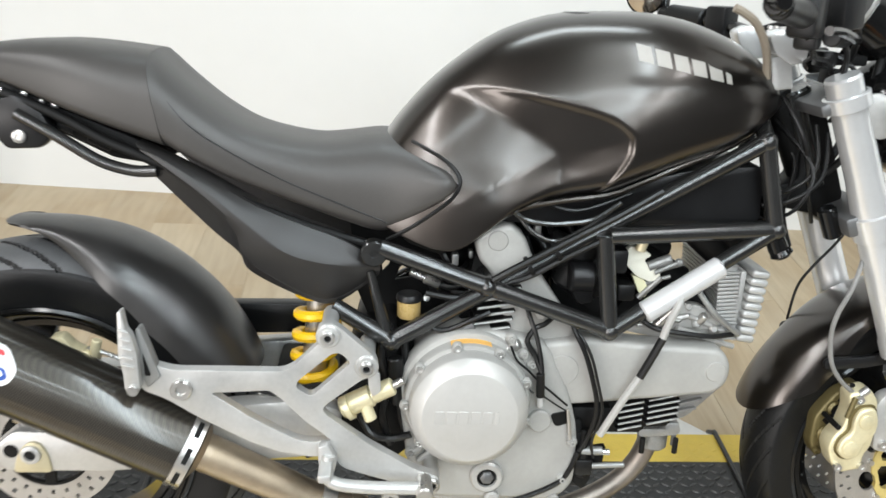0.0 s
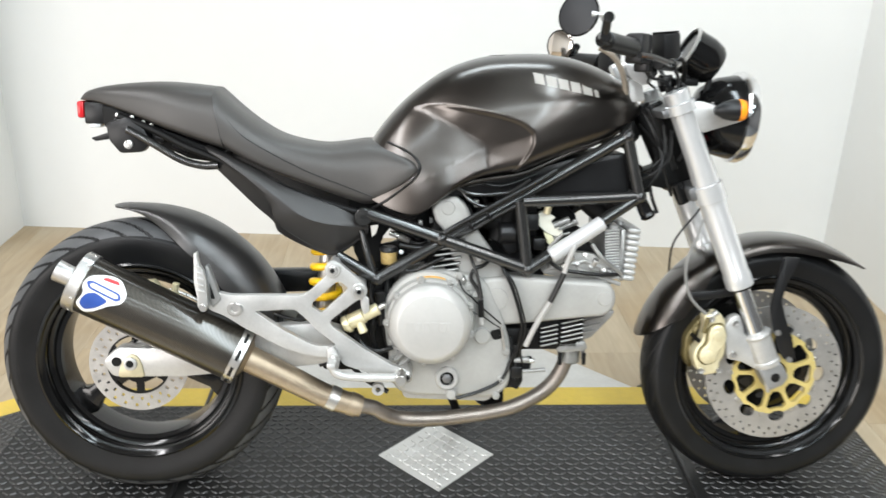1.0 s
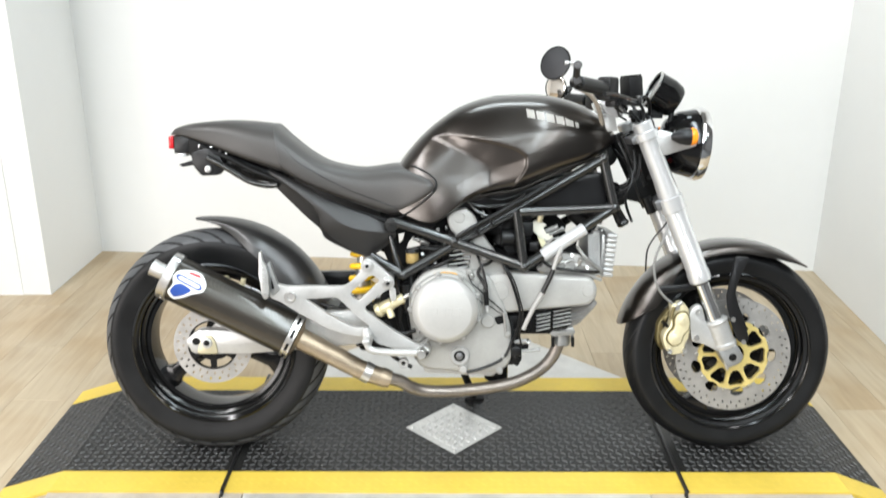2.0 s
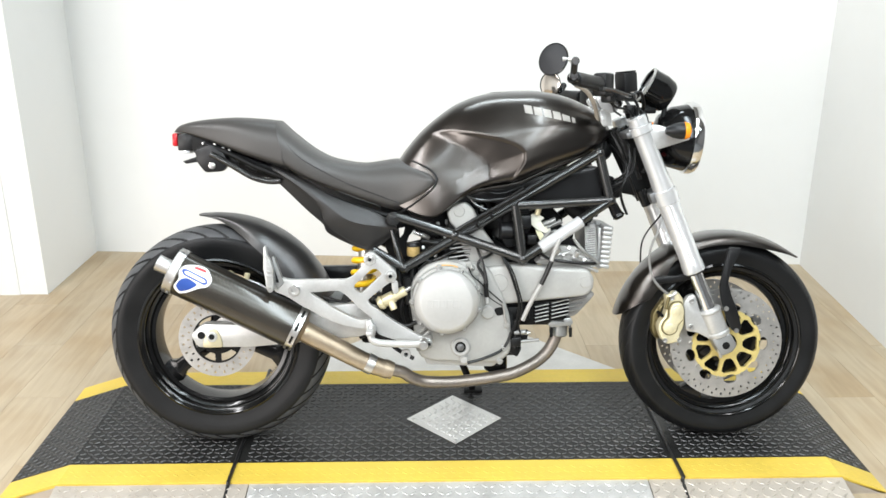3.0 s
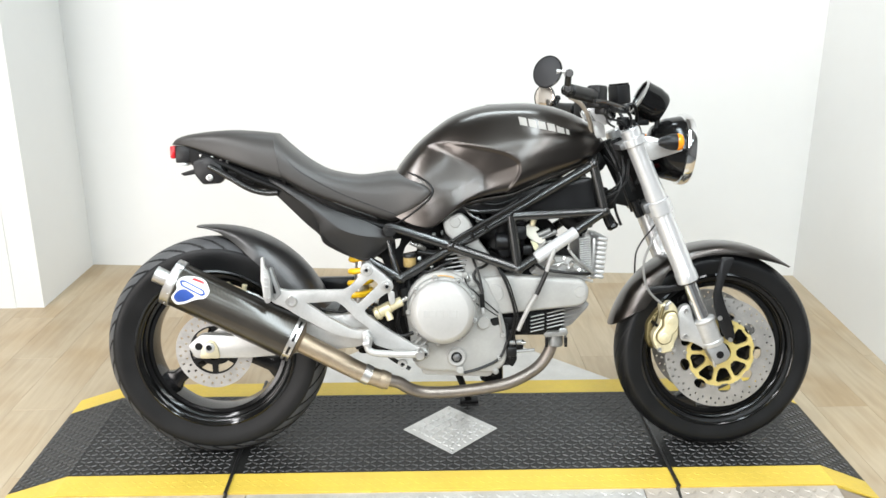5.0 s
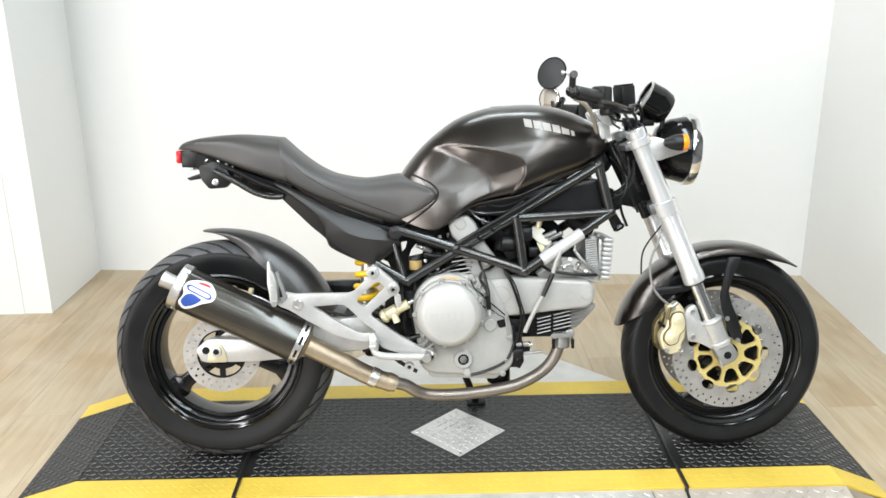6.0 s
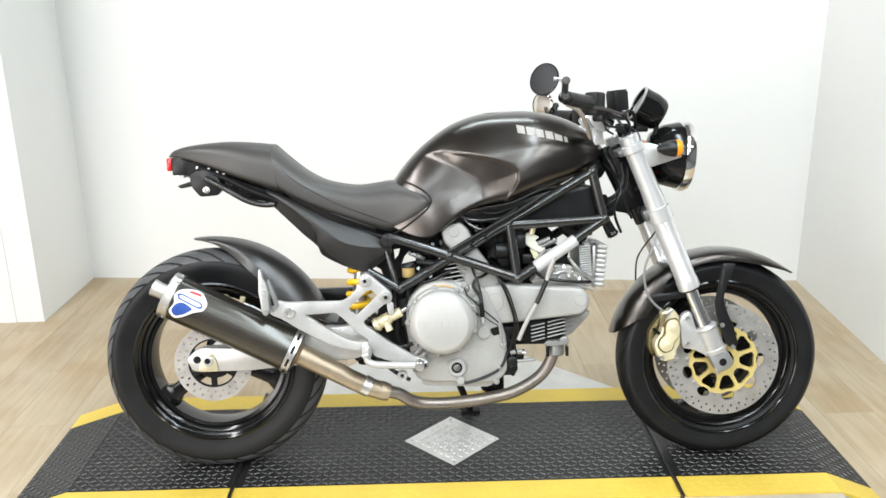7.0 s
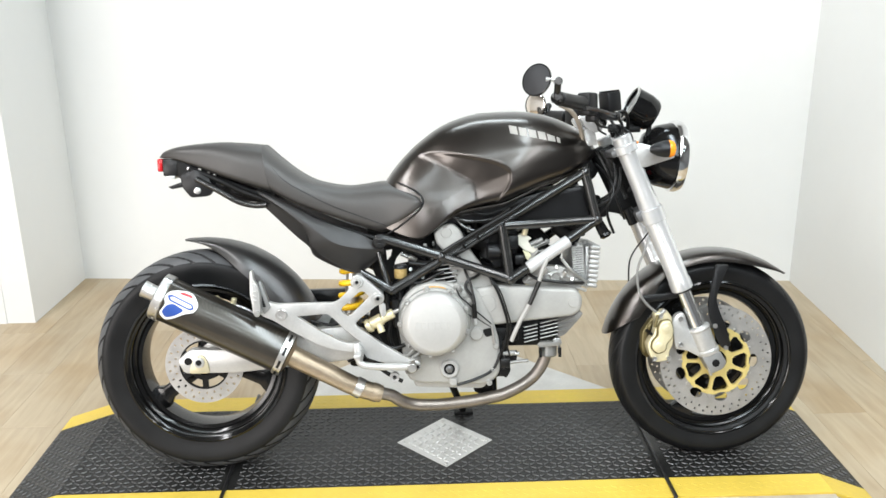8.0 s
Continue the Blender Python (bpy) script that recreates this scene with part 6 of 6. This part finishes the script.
for side in (-1, 1):
    part("subframe_tube", sweep([(.000, side * .085, .838), (.055, side * .088, .808), (.110, side * .090, .776), (.155, side * .092, .764), (.19, side * .095, .765)], .0085, 12, 5), M_TUBE, bike)
    part("subframe_rail", sweep([(-.02, side * .075, .865), (.05, side * .08, .838), (.12, side * .085, .803), (.18, side * .09, .780), (.36, side * .10, .705), (.51, side * .10, .66)], .0075, 12, 4), M_DARK, bike)
for px, pz in ((.028, .852), (.045, .846)):
    part("lug", lathe([(.005, 0), (.004, .004), (0, .005)], (px, -.062, pz), (0, -1, 0), 10), M_STEEL, bike)

# ---- handlebar ----
BAR = [(.952, -.312, 1.028), (1.02, -.225, 1.020), (1.065, -.165, 1.005), (1.105, -.10, .985), (1.125, -.04, .972), (1.130, .04, .970), (1.120, .10, .978), (1.095, .17, .990), (1.065, .22, .998), (1.025, .30, 1.005)]
bars = part("handlebar", sweep(BAR, .0112, 14, 5), M_TUBE, bike, "low dark handlebar")
part("grip", rod((.956, -.307, 1.0275), (1.035, -.208, 1.0185), .0175, .0185), M_HOSE, bars, "black rubber grip")
part("grip", rod((1.029, .293, 1.0045), (1.068, .215, .9985), .0175, .0185), M_HOSE, bars, "black rubber grip")
part("switch_housing", merge(moved(box(-.024, .024, -.020, .020, -.030, .030, .007), pose(1.052, -.185, 1.018, 0, 0, 50)), moved(box(-.015, .015, -.016, .016, -.018, .02, .006), pose(1.070, -.160, .990, 0, 0, 50))), M_PLASTIC, bars, "black switch housing")
part("switch_housing", moved(box(-.022, .022, -.020, .020, -.026, .028, .007), pose(1.085, .19, .995, 0, 0, -60)), M_PLASTIC, bars, "black switch housing")
part("bar_weight", rod((.944, -.322, 1.029), (.957, -.306, 1.0275), .014), M_BLACK, bars)
part("bar_weight", rod((1.019, .312, 1.006), (1.030, .292, 1.0045), .014), M_BLACK, bars)
for side, hub in ((-1, (1.13, -.145, .992)), (1, (1.135, .14, .985))):
    part("lever", sweep([hub, (hub[0] - .01, hub[1] + side * .05, hub[2] - .004), (hub[0] - .07, hub[1] + side * .12, hub[2] + .008), (hub[0] - .11, hub[1] + side * .165, hub[2] + .010)], .006, 8, 5), M_BLACK, bars, "black control lever")
master_f = part("front_master_cylinder", merge(moved(box(-.022, .022, -.022, .022, -.004, .048, .005), pose(1.123, -.140, 1.004, 0, -6, 25)), rod((1.10, -.165, .990), (1.145, -.115, .988), .013)), M_PLASTIC, bike, "black brake fluid reservoir on the handlebar")
part("lid", moved(box(-.0195, .0195, -.0195, .0195, .0478, .0515, .0015), pose(1.123, -.140, 1.004, 0, -6, 25)), M_BLACK, master_f)
for side in (-1, 1):
    ya, yb = sorted((side * .046, side * .076))
    part("bar_riser", prism(rounded([(1.062, .955), (1.092, .962), (1.103, .912), (1.072, .908)], .004), ya, yb, .003), M_ALLOY, bike, "silver cast handlebar riser")
    part("bar_clamp", prism(rounded([(1.054, .986), (1.072, .996), (1.096, .993), (1.117, .976), (1.115, .950), (1.094, .945), (1.066, .962)], .007), ya - .002, yb + .002, .003), M_FORK, bike, "silver cast bar clamp")
cable([(.995, -.085, 1.022), (1.009, -.085, 1.016), (1.028, -.085, 1.003), (1.044, -.083, .980), (1.054, -.080, .955), (1.060, -.075, .925)], .0062, material("tan_sheathing", (.26, .22, .17), .5), "cable_sheath", "tan cable sheath at the handlebar")
for cy in (-.068, -.045, .045, .068):
    part("clamp_bolt", lathe([(.006, 0), (.006, .005), (.003, .005), (.003, .002), (0, .002)], (1.119, cy, .991), (.34, 0, .94), 10), M_STEEL, bike)
part("hose_union", rod((1.128, -.118, .992), (1.150, -.100, .984), .0075), M_DARK, bike)
part("union_bolt", rod((1.146, -.112, .988), (1.156, -.116, .991), .006), M_STEEL, bike)
part("wire_connector", box(1.135, 1.158, -.085, -.05, .945, .968, .004), M_HOSE, bike)
part("wire_connector", box(1.160, 1.180, -.06, -.03, .920, .942, .003), M_DARK, bike)
cable([(1.150, -.102, .985), (1.166, -.092, .965), (1.168, -.085, .93), (1.158, -.07, .89)], .0042, M_HOSE)
cable([(1.075, -.165, .985), (1.095, -.14, .962), (1.135, -.10, .955), (1.165, -.06, .935)], .0034, M_HOSE)
cable([(1.06, -.175, .990), (1.085, -.15, .965), (1.100, -.10, .952), (1.130, -.05, .94)], .0028, M_HOSE)
cable([(1.17, -.05, .96), (1.195, -.07, .94), (1.205, -.05, .90), (1.19, -.03, .86)], .0034, M_HOSE)
part("ignition_lock", rod((1.175, 0, .935), (1.165, 0, .965), .018), M_DARK, bike)
cable([(1.14, -.10, .990), (1.17, -.10, 1.0), (1.19, -.06, .96), (1.18, -.02, .90)], .005, M_HOSE)
cable([(1.10, .12, .98), (1.15, .06, 1.0), (1.18, .02, .95)], .0045, M_HOSE)


def bar_mirror(centre, normal, stem, glass, label, front=-.006):
    """Round bar-end mirror on a jointed stem."""
    c, n = Vector(centre), Vector(normal).normalized()
    m = part("bar_end_mirror", lathe([(0, -.014), (.020, -.012), (.035, -.005), (.0405, .002), (.0405, .006), (.0385, .007)], c, n, 40), M_BLACK, bike, label)
    part("glass", lathe([(.0386, .005), (.036, .0065), (0, .0065)], c, n, 40), glass, m)
    part("stem", sweep([c + (Vector(stem[0]) - c) * (.55 if front > 0 else 0) + n * front, stem[0], stem[1]], .0055, 10, 5), M_ALLOY, m)
    part("stem_joint", merge(rod(Vector(stem[0]) - Vector((0, .012, 0)), Vector(stem[0]) + Vector((0, .012, 0)), .010), rod(Vector(stem[1]) - Vector((0, .014, 0)), Vector(stem[1]) + Vector((0, .012, 0)), .011), rod(stem[0], stem[1], .0085)), M_BLACK, m)
    return m


bar_mirror((.900, -.330, 1.071), (-.62, -.75, .22), ((.946, -.354, 1.066), (.948, -.326, 1.032)), material("dark_mirror", (.03, .03, .032), .5, spec=.3), "round dark bar-end mirror", .014)
bar_mirror((.990, .330, 1.040), (-.70, -.70, -.04), ((1.028, .330, 1.037), (1.022, .312, 1.008)), material("hazy_mirror", (.80, .74, .68), .08, metal=1.0, vary=.03), "round bar-end mirror reflecting the wall")

# ---- headlamp, gauge, indicators ----
HEAD_C, HEAD_AX = (1.332, 0, .876), (.99, 0, -.05)
headlamp = part("headlamp", lathe([(0, -.100), (.03, -.098), (.062, -.085), (.085, -.052), (.094, -.012), (.095, .004), (.09, .006)], HEAD_C, HEAD_AX, 48), M_BLACK, bike, "round black headlamp with a chrome rim")
part("chrome_rim", lathe([(.094, -.008), (.101, -.006), (.1025, .008), (.098, .020), (.088, .022), (.088, -.004)], HEAD_C, HEAD_AX, 48, True), M_CHROME, headlamp, "chrome rim")
part("lens", lathe([(.09, .016), (.075, .024), (.045, .029), (0, .031)], HEAD_C, HEAD_AX, 48), M_LENS, headlamp, "clear glass lens")
for side in (-1, 1):
    part("lamp_bracket", prism(rounded([(1.192, .911), (1.210, .915), (1.298, .891), (1.306, .874), (1.222, .848), (1.202, .858)], .006), side * .112, side * .120, .002), M_ALLOY, headlamp, "silver lamp bracket")
    ind = part("indicator", lathe([(0, -.040), (.008, -.038), (.018, -.020), (.0225, .0), (.0225, .010), (0, .010)], (1.262, side * .168, .898), (1, 0, .02), 28), M_PLASTIC, bike, "black turn indicator with an orange lens")
    part("orange_lens", lathe([(.0225, .010), (.0230, .016), (.020, .024), (.010, .029), (0, .030)], (1.262, side * .168, .898), (1, 0, .02), 28), M_ORANGE, ind, "orange lens")
    part("stalk", rod((1.250, side * .168, .897), (1.250, side * .116, .895), .009), M_PLASTIC, ind)
part("red_connector", box(1.228, 1.240, -.05, -.03, .800, .822, .002), M_RED, bike)
part("lamp_wires", merge(sweep([(1.25, -.02, .85), (1.225, -.045, .82), (1.20, -.03, .78)], .006, 8, 4), sweep([(1.25, .02, .84), (1.22, .0, .80), (1.19, .0, .76)], .007, 8, 4)), M_HOSE, bike)
gauge = part("gauge", lathe([(0, -.006), (.038, -.005), (.046, .005), (.0512, .030), (.0512, .066), (.0525, .070), (.0505, .074), (.045, .074), (.045, .070), (0, .070)], (1.272, -.01, .990), (-.878, 0, .478), 44), M_BLACK, bike, "round black instrument", 30)
part("bezel", lathe([(.0480, .073), (.0525, .071), (.0530, .075), (.0480, .077)], (1.272, -.01, .990), (-.878, 0, .478), 44, True), M_STEEL, gauge, "thin silver bezel")
part("gauge_bracket", merge(rod((1.20, -.02, .96), (1.25, -.01, .975), .010), rod((1.262, -.02, .97), (1.250, -.03, .91), .007), box(1.185, 1.235, -.03, .03, .945, .962, .004)), M_DARK, gauge)

# ---- stays and hoses at the front ----
for side in (-1, 1):
    ya, yb = sorted((side * .112, side * .122))
    part("mudguard_stay", prism(rounded([(1.425, .578), (1.462, .576), (1.436, .514), (1.428, .478), (1.440, .440), (1.458, .400), (1.473, .348), (1.462, .336), (1.446, .340), (1.429, .371), (1.410, .430), (1.404, .466), (1.414, .525)], .008), ya, yb, .003), M_PLASTIC, front_guard, "black mudguard stay")
    part("guard_arm", strip([(1.235, .478), (1.29, .482), (1.345, .492)], .020, side * .075, side * .085, .003), M_PLASTIC, front_guard)
for px, pz in ((1.425, .404), (1.457, .341)):
    part("stay_bolt", lathe([(.007, 0), (.006, .004), (0, .004)], (px, -.122, pz), (0, -1, 0), 12), M_STEEL, front_guard)
cable([(1.262, -.075, .680), (1.240, -.105, .650), (1.224, -.120, .618), (1.208, -.122, .580), (1.204, -.122, .543), (1.213, -.122, .499), (1.234, -.120, .468), (1.268, -.112, .440)], .0036, M_CABLE, "brake_hose", "braided grey brake hose")
cable([(1.285, .03, .670), (1.269, .03, .645), (1.238, .03, .606), (1.223, .04, .566), (1.226, .06, .50)], .0025, M_HOSE, "brake_hose", "braided grey brake hose")

# ---- side stand ----
part("side_stand", sweep([(.660, .085, .262), (.690, .140, .195), (.735, .255, .062)], .011, 12, 4), M_DARK, bike, "dark folding side stand")
part("stand_foot", moved(box(-.03, .03, -.02, .02, -.006, .006, .003), Matrix.Translation((.738, .262, .055)) @ Matrix.Rotation(radians(10.5), 4, "X")), M_DARK, bike)

# ---- badges ----
def tank_patch(x0, x1, z0, z1, slant):
    """A pale foil block lying on the tank's side."""
    bm = bmesh.new()
    n = 4
    outer = []
    for lift in (.0006, -.004):
        outer.append([[bm.verts.new((x + slant * (z - z0), -tank_side(x, z - .2 * (x - x0)) - lift, z - .2 * (x - x0))) for x in [x0 + (x1 - x0) * i / n for i in range(n + 1)]] for z in [z0 + (z1 - z0) * j / n for j in range(n + 1)]])
    for g in outer:
        for j in range(n):
            for i in range(n):
                bm.faces.new((g[j][i], g[j][i + 1], g[j + 1][i + 1], g[j + 1][i]))
    return bm


# pale wordmark kept as plain blocks
for k in range(6):
    x0 = .855 + k * .0255
    zb = .9465 - k * .0052
    part("wordmark_block", tank_patch(x0, x0 + (.0205 if k < 5 else .009), zb, zb + .0225 - k * .0006, -.12), M_LETTER, tank, "pale foil block of the wordmark")


def can_patch(outline, s0, a0, lift):
    """A sticker wrapped on the muffler: outline in metres along and round the can."""
    u = axis.cross(Vector((0, 1, 0))).normalized()
    u = -u if u.z < 0 else u
    v = axis.cross(u).normalized()
    v = -v if v.y > 0 else v
    r = MUF_R + lift

    def on_can(s, w):
        a = a0 + w / MUF_R
        return MUF_A + axis * (s0 + s) + (u * math.sin(a) + v * math.cos(a)) * r
    bm = bmesh.new()
    rings_ = [[bm.verts.new(on_can(s * k, w * k)) for s, w in outline] for k in (1.0, .75, .5, .25)]
    mid = bm.verts.new(on_can(0, 0))
    n = len(outline)
    for a, b in zip(rings_, rings_[1:]):
        for i in range(n):
            bm.faces.new((a[i], a[(i + 1) % n], b[(i + 1) % n], b[i]))
    for i in range(n):
        bm.faces.new((rings_[-1][i], rings_[-1][(i + 1) % n], mid))
    return bm




def on_sticker(points, r):
    """Outline along and round the can, about its own middle."""
    pts = rounded(points, r, 5)
    s, w = sum(p[0] for p in pts) / len(pts), sum(p[1] for p in pts) / len(pts)
    return [(x - s, y - w) for x, y in pts], s, w / MUF_R


def sticker_patch(name, points, r, lift, mat, parent, label=""):
    ring, s, a = on_sticker(points, r)
    return part(name, can_patch(ring, s, a, lift), mat, parent, label)


sticker = sticker_patch("sticker", [(.020, -.026), (.028, .004), (.018, .018), (.022, .038), (.042, .052), (.062, .060), (.080, .060), (.094, .048), (.107, .034), (.105, .014), (.082, -.001), (.060, -.026), (.040, -.043)], .010, .0006, M_WHITE, muffler, "white-edged blue and red sticker")
sticker_patch("sticker_blue", [(.026, -.019), (.032, .004), (.047, .014), (.079, .008), (.062, -.015), (.041, -.032)], .008, .0014, M_BLUE, sticker)
sticker_patch("sticker_bar", [(.023, .027), (.032, .033), (.092, .031), (.100, .021), (.093, .014), (.033, .016)], .005, .0012, M_BLUE, sticker)
sticker_patch("sticker_inlay", [(.031, .0245), (.037, .029), (.089, .027), (.094, .022), (.087, .018), (.037, .020)], .003, .0019, M_WHITE, sticker)
sticker_patch("sticker_red", [(.048, .043), (.053, .051), (.079, .053), (.084, .046)], .004, .0014, M_RED, sticker)
for k in range(10):
    a = 2 * math.pi * k / 10
    u = axis.cross(Vector((0, 1, 0))).normalized()
    v = axis.cross(u)
    d = u * math.cos(a) + v * math.sin(a)
    part("rivet", lathe([(.004, 0), (.003, .0015), (0, .002)], MUF_A + axis * .010 + d * (MUF_R + .0035), d, 10), M_STEEL, muffler)
    part("strap_slot", moved(box(-.0035, .0035, -.012, .012, -.0005, .0008), Matrix.Translation(MUF_A + axis * (length - .013) + d * (MUF_R + .0035)) @ Matrix((axis, d.cross(axis), d)).transposed().to_4x4()), M_DARK, muffler)

# ---- floor planks ----
def planks():
    """Vinyl planks running away from the platform in staggered rows; those round the platform are single pieces."""
    w, l, gap = 0.182, 1.22, 0.0008
    meshes, rest = {}, []
    x, i = HALL_X0, 0
    while x < HALL_X1:
        y = HALL_SEAM - (i * 0.41) % l
        while y < 1.95:
            y0, y1 = max(y, HALL_SEAM), min(y + l, 1.9)
            if y1 - y0 > 0.02:
                if -2.4 < x < 2.4 and y0 > -2.7:
                    key = round(y1 - y0, 3)
                    if key not in meshes:
                        bm = box(0, w - gap, 0, y1 - y0 - gap, -.006, 0, .0004, 1)
                        me = bpy.data.meshes.new("plank")
                        bm.to_mesh(me)
                        bm.free()
                        me.materials.append(M_WOOD)
                        meshes[key] = me
                    ob = new("plank", meshes[key])
                    ob.parent = floor
                    ob.location = (x, y0, FLOOR_Z)
                else:
                    rest.append((x, x + w - gap, y0, y1 - gap))
            y += l
        x += w
        i += 1
    verts, faces = [], []
    for x0, x1, y0, y1 in rest:
        k = len(verts)
        verts += [(a, b, c) for c in (FLOOR_Z - .006, FLOOR_Z) for a, b in ((x0, y0), (x1, y0), (x1, y1), (x0, y1))]
        faces += [[k + q for q in f] for f in ((3, 2, 1, 0), (4, 5, 6, 7), (0, 1, 5, 4), (1, 2, 6, 5), (2, 3, 7, 6), (3, 0, 4, 7))]
    me = bpy.data.meshes.new("plank_field")
    me.from_pydata(verts, [], faces)
    me.materials.append(M_WOOD)
    ob = new("plank_field", me)
    ob.parent = floor
    tagged(ob, kind="stuff")


planks()
